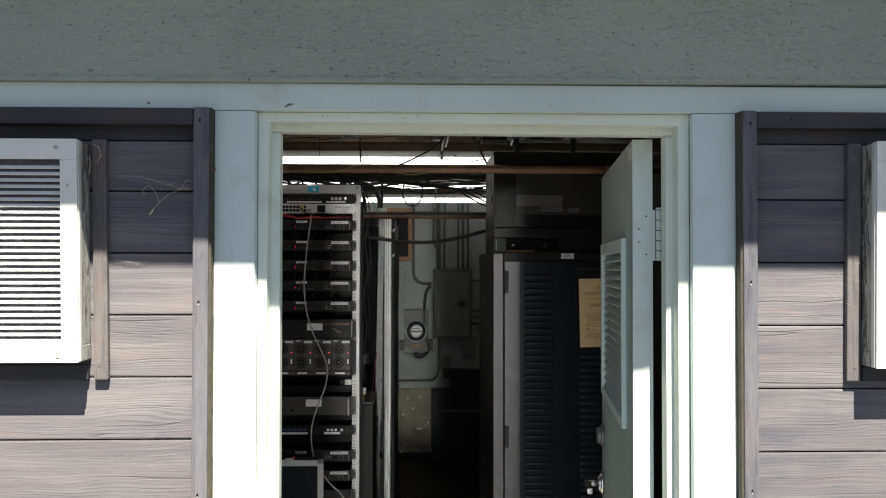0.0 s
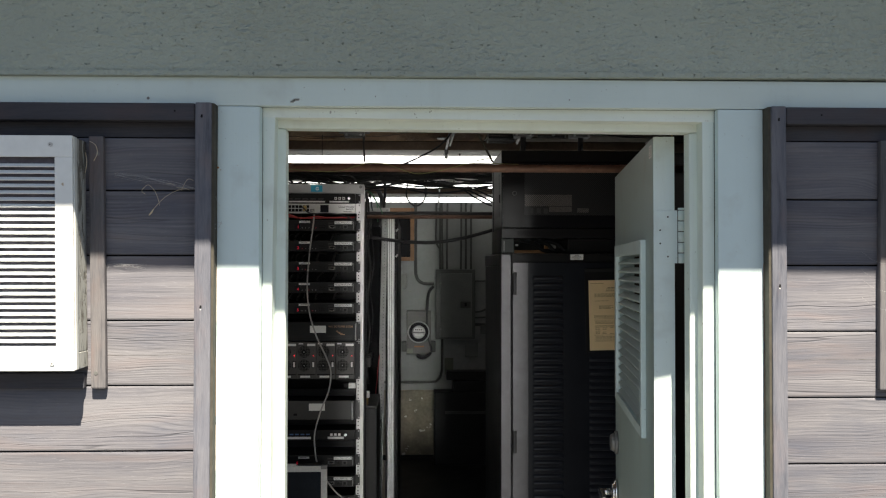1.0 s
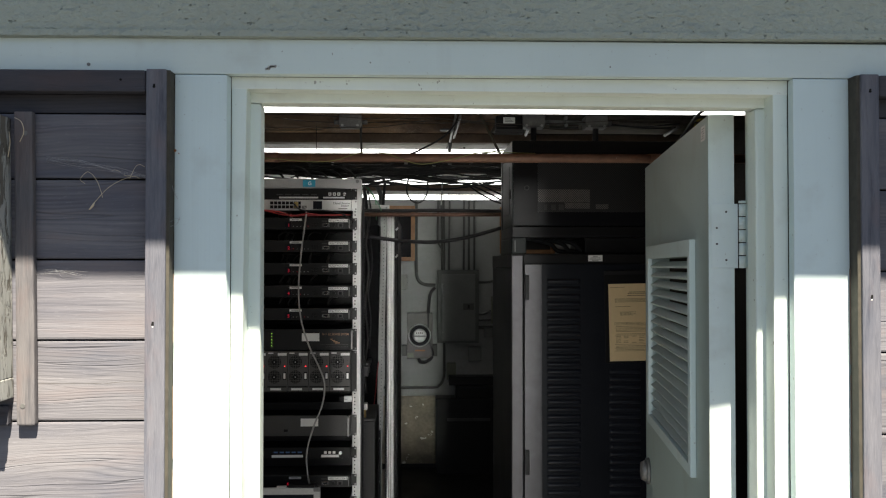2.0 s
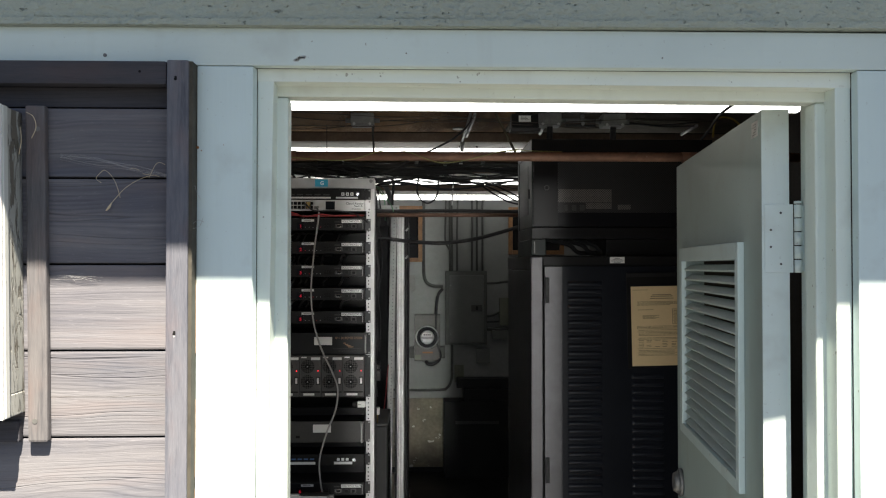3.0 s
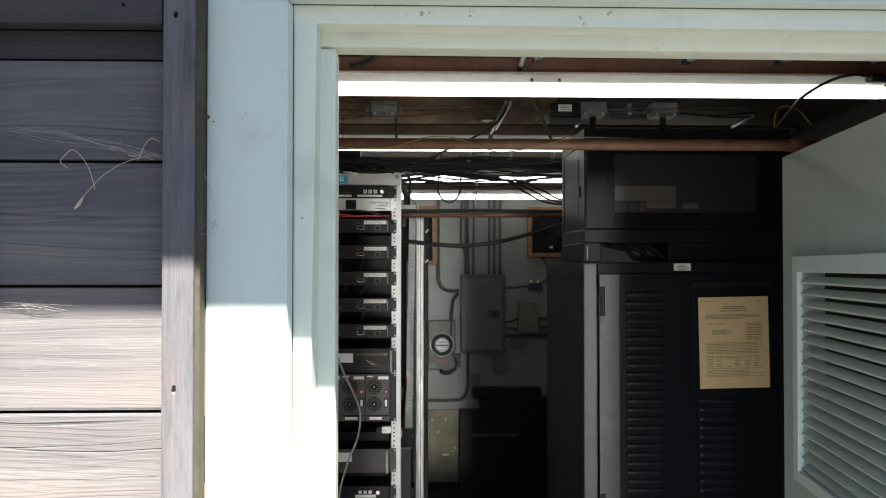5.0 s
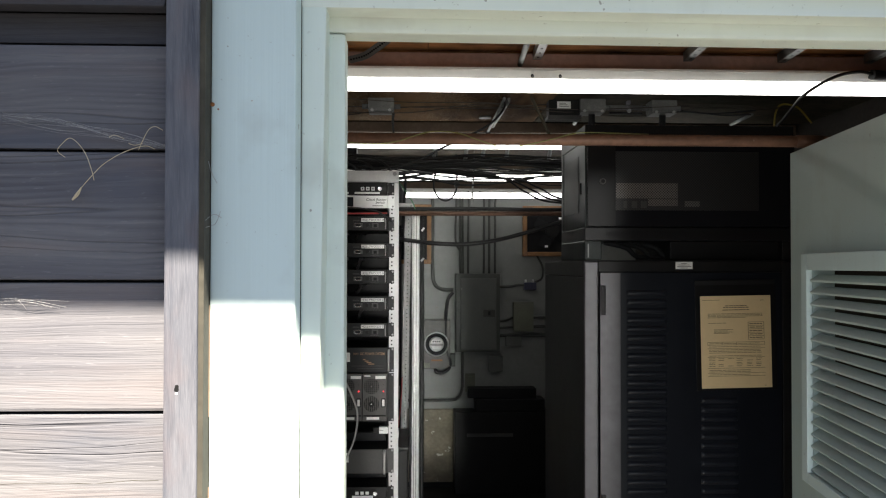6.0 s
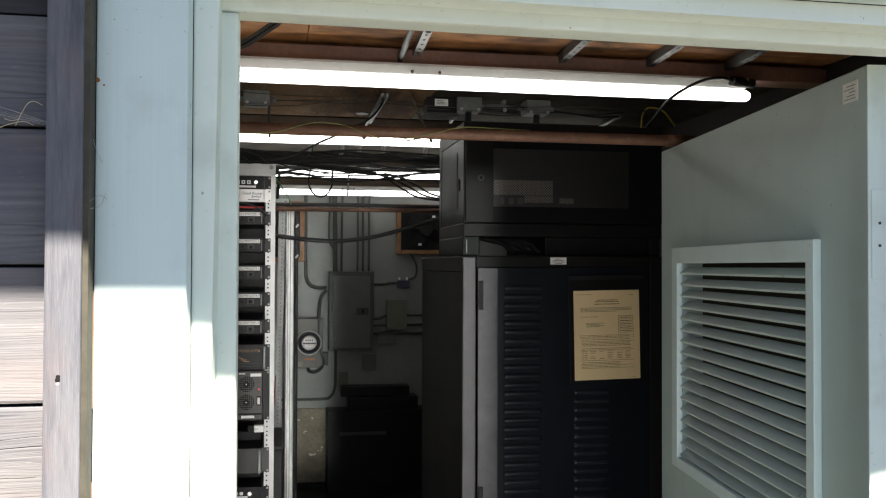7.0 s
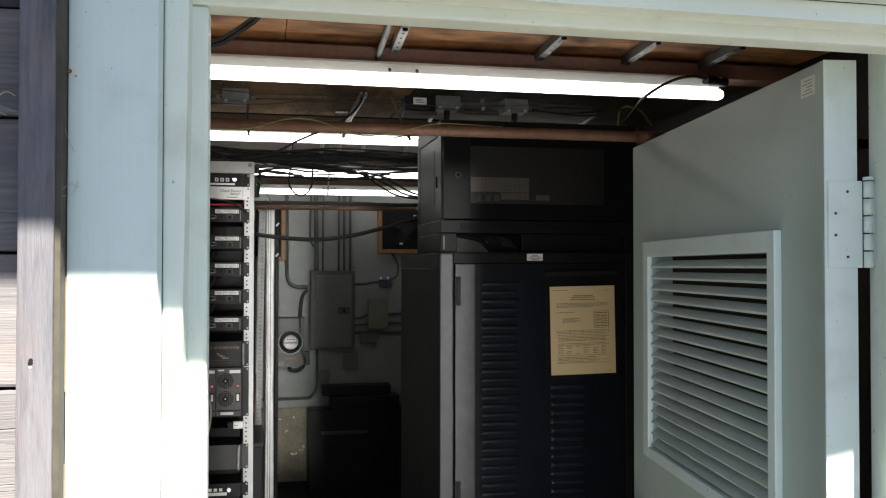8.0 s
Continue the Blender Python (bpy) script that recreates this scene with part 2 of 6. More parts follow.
def painted_wood(name, colour, along="x", dirt=(0.25, 0.22, 0.18)):
    """Thick exterior paint: brush marks along the board, small chips and grime."""
    n = Nodes(name)
    brush = n.noise(n.scaled((3.0, 80.0, 160.0) if along == "x" else (160.0, 80.0, 3.0)), 1.0, 3.0)
    broad = n.noise(n.scaled((2.0, 2.0, 2.0)), 1.7, 3.0)
    c = n.mix(n.ramp(broad, 0.3, 0.7), shade(colour, 0.93), shade(colour, 1.04))
    c = n.mix(n.math("MULTIPLY", n.ramp(n.noise(n.place, 9.0, 4.0), 0.58, 0.75), 0.22), c, dirt)
    c = n.mix(n.math("MULTIPLY", n.ramp(n.noise(n.place, 70.0, 2.0), 0.735, 0.76), 0.6), c, shade(dirt, 0.8))
    drip = n.noise(n.scaled((24.0, 24.0, 2.2)), 1.0, 3.0, 0.6)
    c = n.mix(n.math("MULTIPLY", n.ramp(drip, 0.56, 0.80), 0.10), c, dirt)
    c = n.mix(n.math("MULTIPLY", n.ramp(n.noise(n.place, 130.0, 3.0, 0.7), 0.66, 0.72), 0.30), c, shade(dirt, 0.8))
    n.bump(n.math("ADD", brush, n.math("MULTIPLY", n.noise(n.place, 40.0, 2.0), 0.7)), 0.2, 0.0014)
    return n.finish(c, n.math("ADD", 0.38, n.math("MULTIPLY", broad, 0.2)), 0.0, 0.4)


def plywood(name, colour, soiled=0.85):
    n = Nodes(name)
    grain = n.noise(n.scaled((3.0, 26.0, 26.0)), 1.0, 5.0, 0.6, 1.2)
    broad = n.noise(n.place, 2.4, 4.0, 0.6, 0.5)
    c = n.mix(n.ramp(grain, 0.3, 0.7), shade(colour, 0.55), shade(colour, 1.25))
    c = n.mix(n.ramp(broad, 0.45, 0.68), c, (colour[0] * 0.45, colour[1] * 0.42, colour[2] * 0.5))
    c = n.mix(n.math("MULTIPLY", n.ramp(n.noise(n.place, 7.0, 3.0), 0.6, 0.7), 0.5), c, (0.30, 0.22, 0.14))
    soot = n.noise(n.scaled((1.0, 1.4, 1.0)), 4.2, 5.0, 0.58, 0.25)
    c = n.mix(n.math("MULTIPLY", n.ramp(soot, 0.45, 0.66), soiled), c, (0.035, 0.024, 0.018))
    n.bump(grain, 0.3, 0.002)
    return n.finish(c, 0.75, 0.0, 0.3)


def wrapped(name):
    """Brown board under wrinkled clear film: dark damp patches, the film's sheen painted as pale creases."""
    n = Nodes(name)
    at = n.scaled((1.0, 0.28, 1.0))
    damp = n.noise(at, 4.5, 4.0, 0.6, 0.4)
    c = n.mix(n.ramp(damp, 0.36, 0.62), (0.27, 0.165, 0.085), (0.075, 0.042, 0.024))
    c = n.mix(n.math("MULTIPLY", n.ramp(n.noise(at, 11.0, 3.0), 0.55, 0.75), 0.5), c, (0.20, 0.150, 0.092))
    fold = n.noise(at, 34.0, 3.0, 0.6, 1.6)
    crease_glint = n.ramp(n.math("ABSOLUTE", n.math("SUBTRACT", fold, 0.5)), 0.035, 0.0)
    where = n.ramp(n.noise(at, 6.0, 2.0), 0.48, 0.60)
    c = n.mix(n.math("MULTIPLY", n.math("MULTIPLY", crease_glint, where), 0.35), c, (0.48, 0.40, 0.29))
    n.bump(fold, 0.6, 0.004)
    return n.finish(c, 0.9, 0.0, 0.03)


def perforated(name, metal, hole, pitch):
    n = Nodes(name)
    turn = n.add("Mapping", Vector=n.place, Scale=(1 / pitch, 0.0, 1 / pitch))
    lean = n.add("Mapping", Vector=turn.outputs[0], Rotation=(0.0, radians(45.0), 0.0))
    at = lean.outputs[0]
    node = n.add("TexVoronoi", Vector=at, Scale=1.0, Randomness=0.0)
    d = n.ramp(node.outputs["Distance"], 0.34, 0.40)
    c = n.mix(d, hole, metal)
    return n.finish(c, 0.5, 0.2)


def glowing(name, colour, strength):
    n = Nodes(name)
    n.bsdf.inputs["Emission Color"].default_value = (*colour, 1)
    n.bsdf.inputs["Emission Strength"].default_value = strength
    return n.finish(shade(colour, 0.8), 0.3)


M = {
    "stucco": stucco("stucco", (0.40, 0.445, 0.400)),
    "trim": painted_wood("trim_paint", (0.64, 0.735, 0.715)),
    "stile": painted_wood("stile_paint", (0.65, 0.775, 0.785), "z"),
    "jamb": painted_wood("jamb_paint", (0.76, 0.85, 0.80), "z"),
    "jamb_x": painted_wood("jamb_paint_across", (0.82, 0.88, 0.82)),
    "siding": grained("siding", (0.112, 0.112, 0.134), (0.198, 0.194, 0.208), (0.090, 0.100, 0.134)),
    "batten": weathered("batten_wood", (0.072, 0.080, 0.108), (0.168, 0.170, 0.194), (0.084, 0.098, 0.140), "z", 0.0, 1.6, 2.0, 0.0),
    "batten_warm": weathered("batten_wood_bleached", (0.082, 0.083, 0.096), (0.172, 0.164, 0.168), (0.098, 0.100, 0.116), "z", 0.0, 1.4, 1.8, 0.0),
    # Darker copy for battens out of the sun, their shade put in the colour
    "batten_shade_x": weathered("batten_wood_shade", (0.046, 0.047, 0.058), (0.086, 0.084, 0.096), (0.05, 0.058, 0.08), "x", 0.3, 0.6, 1.2, 0.2),
    "raw_side": plain("bare_dark_wood", (0.070, 0.064, 0.050), 0.85, var=0.3, size=20.0, fine=90.0, relief=0.6),
    "raw_edge": plain("raw_edge", (0.20, 0.145, 0.105), 0.85, fine=60.0, relief=0.6),
    "white_metal": plain("white_enamel", (0.80, 0.82, 0.81), 0.38, var=0.06, fine=60.0, specks=(42.0, 0.755, (0.48, 0.40, 0.30))),
    "peeling": flaking("peeling_paint", (0.50, 0.51, 0.485), (0.17, 0.155, 0.13)),
    "rim_paint": painted_wood("vent_rim_paint", (0.74, 0.76, 0.74), "z"),
    "vent_back": plain("vent_back", (0.12, 0.11, 0.14), 0.7, var=0.3, size=30.0, fine=80.0),
    "dark_cavity": plain("dark_cavity", (0.015, 0.015, 0.016), 0.9, gloss=0.08),
    # One door paint in several tones; light on frame, slats and edge is painted in
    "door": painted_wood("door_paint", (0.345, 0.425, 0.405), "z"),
    "door_half_lit": painted_wood("louvre_frame_half_lit", (0.51, 0.61, 0.60), "z"),
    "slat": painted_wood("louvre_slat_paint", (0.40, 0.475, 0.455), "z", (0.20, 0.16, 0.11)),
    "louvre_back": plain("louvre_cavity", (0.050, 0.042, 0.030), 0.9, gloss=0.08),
    "door_edge": painted_wood("lit_edge_paint", (0.76, 0.86, 0.85), "z"),
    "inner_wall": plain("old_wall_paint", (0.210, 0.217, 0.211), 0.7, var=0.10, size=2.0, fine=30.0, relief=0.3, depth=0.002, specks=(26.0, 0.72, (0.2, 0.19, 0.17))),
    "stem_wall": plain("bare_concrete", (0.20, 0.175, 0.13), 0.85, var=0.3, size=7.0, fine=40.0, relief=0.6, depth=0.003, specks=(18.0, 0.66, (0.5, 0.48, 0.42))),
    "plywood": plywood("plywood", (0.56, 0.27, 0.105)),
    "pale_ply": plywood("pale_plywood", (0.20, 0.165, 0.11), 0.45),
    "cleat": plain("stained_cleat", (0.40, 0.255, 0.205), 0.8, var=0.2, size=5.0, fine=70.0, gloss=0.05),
    "rear_cleat": plain("rear_cleat_dark", (0.20, 0.15, 0.115), 0.8, var=0.25, size=5.0, fine=70.0, gloss=0.05),
    "dark_wall": plain("dark_wall_tone", (0.035, 0.030, 0.026), 0.85, var=0.3, size=3.0, fine=50.0, gloss=0.2),
    "floor": plain("bounce_floor", (0.42, 0.39, 0.34), 0.6, var=0.25, size=3.0, fine=60.0),
    "pavement": plain("asphalt_ground", (0.054, 0.055, 0.055), 0.9, var=0.2, size=0.8, fine=40.0, relief=0.5),
    "roof": plain("roofing", (0.12, 0.12, 0.12), 0.9, fine=50.0),
    "soffit": plain("soffit_paint", (0.50, 0.55, 0.53), 0.7),
    "black": plain("black_powder_coat", (0.0115, 0.011, 0.011), 0.46, var=0.2, fine=400.0, relief=0.1, depth=0.0003, gloss=0.13),
    "satin_black": plain("satin_black", (0.0095, 0.0090, 0.0095), 0.40, var=0.2, fine=300.0, relief=0.05, gloss=0.14),
    "black_gloss": plain("black_gloss_panel", (0.0085, 0.0100, 0.0140), 0.34, var=0.2, fine=300.0, relief=0.02, gloss=0.16),
    "louvre_gloss": plain("black_gloss_pressing", (0.014, 0.016, 0.022), 0.36, var=0.2, fine=300.0, relief=0.02, gloss=0.30),
    "smoked_glass": plain("smoked_glass", (0.010, 0.010, 0.012), 0.18, var=0.1, relief=0.0, gloss=0.20),
    "green_black": plain("greenish_black", (0.008, 0.0115, 0.0105), 0.42, var=0.2, fine=300.0, relief=0.02, gloss=0.13),
    "cabinet_black": plain("cabinet_side_coat", (0.024, 0.024, 0.025), 0.42, var=0.2, size=4.0, fine=300.0, relief=0.05, gloss=0.22),
    # Cabinet steel where the doorway beam falls, its light painted as grey
    "beam_lit_steel": plain("beam_lit_cabinet_steel", (0.041, 0.039, 0.044), 0.40, 0.25, var=0.28, size=7.0, fine=35.0, relief=0.03),
    "charcoal": plain("charcoal_face", (0.013, 0.013, 0.013), 0.5, fine=200.0, gloss=0.22),
    "gear_grey": plain("gear_grey", (0.045, 0.044, 0.042), 0.5, fine=200.0, gloss=0.3),
    "module_face": plain("module_face", (0.085, 0.082, 0.079), 0.5, fine=200.0, gloss=0.25),
    "fan_guard": plain("fan_guard", (0.060, 0.056, 0.051), 0.5, 0.0, fine=200.0),
    "rack_wire": plain("rack_wire", (0.085, 0.080, 0.075), 0.5, fine=200.0),
    "brown_wire": plain("brown_wire", (0.045, 0.032, 0.022), 0.6, fine=200.0),
    "alu": plain("aluminium", (0.37, 0.37, 0.36), 0.42, 0.3, var=0.12, size=14.0, fine=250.0, relief=0.12),
    "zinc": plain("zinc", (0.20, 0.20, 0.195), 0.55, 0.5, var=0.2, size=20.0, fine=150.0),
    "dull_zinc": plain("dull_zinc", (0.15, 0.15, 0.142), 0.5, 0.4, var=0.3, size=20.0, fine=150.0),
    "silver_face": plain("silver_face", (0.50, 0.50, 0.49), 0.45, 0.3, var=0.06, fine=200.0),
    "box_grey": plain("panel_grey", (0.090, 0.096, 0.089), 0.5, 0.1, var=0.16, size=5.0, fine=90.0),
    "meter_box": plain("meter_box_steel", (0.084, 0.081, 0.074), 0.5, 0.2, var=0.2, size=7.0, fine=80.0, specks=(20.0, 0.66, (0.08, 0.07, 0.06))),
    "conduit": plain("conduit_paint", (0.045, 0.048, 0.043), 0.5, 0.1, var=0.2, fine=70.0),
    "olive_box": plain("olive_box", (0.13, 0.135, 0.10), 0.6, fine=80.0),
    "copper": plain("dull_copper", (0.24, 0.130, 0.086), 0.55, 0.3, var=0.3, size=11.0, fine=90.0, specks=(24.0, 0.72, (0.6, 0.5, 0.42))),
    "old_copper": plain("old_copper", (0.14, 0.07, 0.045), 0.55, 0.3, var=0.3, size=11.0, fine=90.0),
    "grey_hose": plain("grey_hose", (0.10, 0.10, 0.10), 0.6, var=0.12, fine=90.0),
    "cable": plain("black_cable", (0.012, 0.012, 0.013), 0.65, fine=200.0),
    "grey_cable": plain("grey_cable", (0.38, 0.37, 0.36), 0.55, fine=200.0),
    "green_cable": plain("green_cable", (0.05, 0.18, 0.08), 0.5, fine=200.0),
    "red_cable": plain("red_cable", (0.35, 0.03, 0.03), 0.5, fine=200.0),
    "yellow_cable": plain("yellow_green_wire", (0.25, 0.245, 0.08), 0.5, fine=200.0),
    "yellow": plain("yellow_wire", (0.26, 0.18, 0.02), 0.5, fine=200.0),
    "label": plain("label_white", (0.76, 0.76, 0.74), 0.6, var=0.08, fine=200.0),
    "blue_label": plain("label_blue", (0.02, 0.28, 0.42), 0.5, var=0.08),
    "ink": plain("ink", (0.05, 0.05, 0.05), 0.7),
    "faint_ink": plain("faint_ink", (0.16, 0.12, 0.07), 0.8),
    "paper": plain("yellowed_paper", (0.72, 0.56, 0.32), 0.75, var=0.06, size=8.0, fine=60.0, relief=0.1),
    "bronze_ink": plain("bronze_ink", (0.35, 0.19, 0.09), 0.5),
    "frame_wood": plain("varnished_wood", (0.20, 0.095, 0.032), 0.5, var=0.25, size=12.0, fine=80.0),
    "grass": plain("dry_grass", (0.66, 0.56, 0.40), 0.8, fine=200.0),
    "web": plain("dusty_web", (0.45, 0.45, 0.46), 0.9),
    "brass": plain("brass", (0.50, 0.36, 0.14), 0.35, 0.9),
    "chrome": plain("chrome", (0.62, 0.62, 0.62), 0.2, 0.95, var=0.05),
    "dust": plain("grey_dirt", (0.20, 0.20, 0.19), 0.8),
    "rust": plain("rust", (0.30, 0.12, 0.04), 0.8),
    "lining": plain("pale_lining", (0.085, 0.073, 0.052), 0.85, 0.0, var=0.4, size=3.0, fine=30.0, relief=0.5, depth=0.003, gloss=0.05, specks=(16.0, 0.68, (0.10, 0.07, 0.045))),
    "insulation": wrapped("foil_wrap"),
    "perforated": perforated("perforated_steel", (0.14, 0.127, 0.117), (0.008, 0.008, 0.008), 0.0058),
    "perforated_black": perforated("perforated_black", (0.020, 0.020, 0.020), (0.003, 0.003, 0.003), 0.0058),
    "tube": glowing("lit_tube", (1.0, 0.99, 0.95), TUBE_GLOW),
    "enamel": plain("fixture_enamel", (0.88, 0.87, 0.84), 0.4, var=0.06, size=10.0, fine=50.0),
    "red_light": glowing("red_led", (1.0, 0.03, 0.04), 0.75),
    "dim_digit": glowing("dim_red_digit", (0.8, 0.02, 0.05), 0.10),
    "green_light": glowing("green_led", (0.45, 0.85, 0.1), 0.7),
    "blue_port": plain("blue_port", (0.05, 0.13, 0.32), 0.5),
    "screen": plain("dark_screen", (0.02, 0.024, 0.03), 0.12, relief=0.0),
    "bezel": plain("pale_bezel", (0.55, 0.55, 0.54), 0.5),
    "meter_face": plain("meter_face", (0.46, 0.46, 0.45), 0.45, var=0.3, size=60.0),
    "blue_box": plain("blue_box", (0.022, 0.024, 0.055), 0.5),
}


# ---- building blocks ----
WORLD = {}


def block(bm, x0, x1, y0, y1, z0, z1, bevel=0.0):
    """A box with softened edges, added to bm."""
    made = bmesh.ops.create_cube(bm, size=1.0)["verts"]
    for v in made:
        v.co = Vector(((x0 + x1) / 2 + v.co.x * (x1 - x0), (y0 + y1) / 2 + v.co.y * (y1 - y0), (z0 + z1) / 2 + v.co.z * (z1 - z0)))
    if bevel > 0:
        edges = {e for v in made for e in v.link_edges}
        bmesh.ops.bevel(bm, geom=list(edges), offset=bevel, segments=2, affect="EDGES", profile=0.6)
    return bm


def boxed(x0, x1, y0, y1, z0, z1, bevel=0.0):
    return block(bmesh.new(), x0, x1, y0, y1, z0, z1, bevel)


def leaning(bm, rise, about=0.0):
    """Lets what runs along x rise by so much a metre."""
    for v in bm.verts:
        v.co.z += rise * (v.co.x - about)
    return bm


def rod(bm, a, b, r, seg=12, r2=None):
    """A round bar from a to b."""
    a, b = Vector(a), Vector(b)
    turn = (b - a).to_track_quat("Z", "Y").to_matrix().to_4x4()
    made = bmesh.ops.create_cone(bm, cap_ends=True, segments=seg, radius1=r, radius2=r if r2 is None else r2, depth=(b - a).length)["verts"]
    bmesh.ops.transform(bm, matrix=Matrix.Translation((a + b) / 2) @ turn, verts=made)
    for f in {f for v in made for f in v.link_faces}:
        f.smooth = len(f.verts) == 4
    return bm


def bend(points, steps=6):
    """A smooth line through the points."""
    p = [Vector(q) for q in points]
    p = [2 * p[0] - p[1], *p, 2 * p[-1] - p[-2]]
    out = []
    for i in range(1, len(p) - 2):
        for k in range(steps):
            t = k / steps
            a, b, c, d = p[i - 1 : i + 3]
            out.append(0.5 * (2 * b + (c - a) * t + (2 * a - 5 * b + 4 * c - d) * t * t + (3 * b - a - 3 * c + d) * t**3))
    return [*out, p[-2]]


def sweep(bm, points, r, seg=8, steps=6):
    """A round cable or pipe along a smooth line."""
    line = bend(points, steps)
    rings, side = [], Vector((0.31, 0.17, 0.93))
    for i, q in enumerate(line):
        way = (line[min(i + 1, len(line) - 1)] - line[max(i - 1, 0)]).normalized()
        u = way.cross(side)
        if u.length < 0.05:
            u = way.cross(Vector((1, 0, 0)))
        u.normalize()
        v = way.cross(u)
        rings.append([bm.verts.new(q + r * (math.cos(2 * math.pi * k / seg) * u + math.sin(2 * math.pi * k / seg) * v)) for k in range(seg)])
    for a, b in zip(rings, rings[1:]):
        for k in range(seg):
            bm.faces.new((a[k], a[(k + 1) % seg], b[(k + 1) % seg], b[k])).smooth = True
    bm.faces.new(rings[0][::-1]), bm.faces.new(rings[-1])
    return bm


def disc(bm, centre, r, way=(0, -1, 0), depth=0.002, seg=20):
    c = Vector(centre)
    return rod(bm, c, c + Vector(way) * depth, r, seg)


def mesh_of(name, bm, material):
    bmesh.ops.recalc_face_normals(bm, faces=bm.faces)
    me = bpy.data.meshes.new(name)
    bm.to_mesh(me)
    bm.free()
    me.materials.append(material)
    return me


def thing(name, base, label, category, group="", kind=""):
    """An Empty at a thing's base, to carry its parts."""
    ob = new(name)
    ob.empty_display_size = 0.05
    ob.location = base
    WORLD[ob] = Matrix.Translation(base)
    return tagged(ob, label, category, group, kind)


def part(name, bm, material, parent, label=""):
    ob = new(name, mesh_of(name, bm, material))
    ob.parent = parent
    ob.matrix_parent_inverse = WORLD[parent].inverted()
    WORLD[ob] = Matrix()
    return tagged(ob, label)


def single(name, bm, material, label, category, group="", kind=""):
    ob = new(name, mesh_of(name, bm, material))
    WORLD[ob] = Matrix()
    return tagged(ob, label, category, group, kind)


def lettering(text, size, x, y, z, material, parent, name="lettering", turn=(90, 0, 0), squeeze=1.0, bold=0.018, lean=0.0):
    """Flat printed words in the built-in font; x, z is the lower left corner."""
    cu = bpy.data.curves.new("words", "FONT")
    cu.body, cu.size, cu.offset, cu.shear = text, size, size * bold, lean
    tmp = bpy.data.objects.new("words", cu)
    me = bpy.data.meshes.new_from_object(tmp)
    bpy.data.objects.remove(tmp)
    me.transform(pose(x, y, z, *turn) @ Matrix.Diagonal((squeeze, 1, 1, 1)))
    me.materials.append(material)
    ob = new(name, me)
    ob.parent = parent
    ob.matrix_parent_inverse = WORLD[parent].inverted()
    WORLD[ob] = Matrix()
    return ob


# ---- setting: ground, walls, ceiling, roof ----
OPEN_L, OPEN_R, OPEN_TOP = -0.5216, 0.3736, 2.1014
FLOOR = 0.10
single("ground", boxed(-1500, 1500, -1500, 1500, -0.3, 0.0), M["pavement"], "dark worn asphalt ground before the building", "ground", kind="structure")
bm = bmesh.new()
for x0, x1, z0, z1 in ((-1.75, OPEN_L, 0, 2.9), (OPEN_R, 1.75, 0, 2.9), (OPEN_L, OPEN_R, OPEN_TOP, 2.9), (OPEN_L, OPEN_R, 0, FLOOR)):
    block(bm, x0, x1, 0.021, 0.128, z0, z1)
wall_front = single("wall_front", bm, M["dark_wall"], "framed front wall with a doorway through it", "wall", kind="structure")
single("stucco_band", leaning(boxed(-1.75, 1.75, -0.010, 0.0205, 2.1585, 2.752, 0.003), 0.0030), M["stucco"], "rough grey-green painted stucco band above the door", "wall", kind="structure")
single("stucco_stop", leaning(boxed(-1.75, 1.75, -0.0135, -0.0102, 2.1590, 2.1695, 0.0012), 0.0030), M["stucco"], "narrow painted stop bead along the stucco foot", "trim", kind="structure")
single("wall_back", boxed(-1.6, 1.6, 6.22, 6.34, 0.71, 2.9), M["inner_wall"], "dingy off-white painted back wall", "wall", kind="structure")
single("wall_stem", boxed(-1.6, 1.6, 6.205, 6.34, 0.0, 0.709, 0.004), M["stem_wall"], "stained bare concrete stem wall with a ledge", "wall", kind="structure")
# Added black strip; covers the band where the floor lies dark
single("baseboard", boxed(-1.45, 1.4, 6.19, 6.2045, FLOOR, 0.145, 0.003), M["black"], "black strip added along the wall foot for the dark floor line", "baseboard", kind="structure")
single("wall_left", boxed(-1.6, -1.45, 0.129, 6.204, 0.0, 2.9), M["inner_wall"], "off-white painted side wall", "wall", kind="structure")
single("wall_right", boxed(1.4, 1.6, 0.129, 6.204, 0.0, 2.9), M["dark_wall"], "side wall in one dark brown tone", "wall", kind="structure")
# Out of view by the door; pale so that its sun patch lights the room
single("floor", boxed(-1.449, 1.399, 0.129, 6.204, 0.001, FLOOR), M["floor"], "unseen concrete floor, made pale to bounce sunlight inside", "floor", kind="structure")
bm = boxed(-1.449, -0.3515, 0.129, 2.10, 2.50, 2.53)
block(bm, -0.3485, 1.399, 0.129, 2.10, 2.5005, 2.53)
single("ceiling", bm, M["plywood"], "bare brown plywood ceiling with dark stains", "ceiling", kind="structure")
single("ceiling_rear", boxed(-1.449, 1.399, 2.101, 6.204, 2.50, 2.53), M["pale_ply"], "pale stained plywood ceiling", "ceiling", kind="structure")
roof = thing("roof", (0, 2.9, 2.762), "flat dark roof with a deep boarded eave", "roof", kind="structure")
part("roof_deck", boxed(-1.95, 1.95, -0.600, 6.9, 2.91, 3.02, 0.01), M["roof"], roof)
part("soffit", boxed(-1.95, 1.95, -0.578, 0.4, 2.762, 2.785), M["soffit"], roof)
part("fascia", leaning(boxed(-1.95, 1.95, -0.600, -0.579, 2.7527, 2.9000, 0.003), -0.0062), M["trim"], roof)

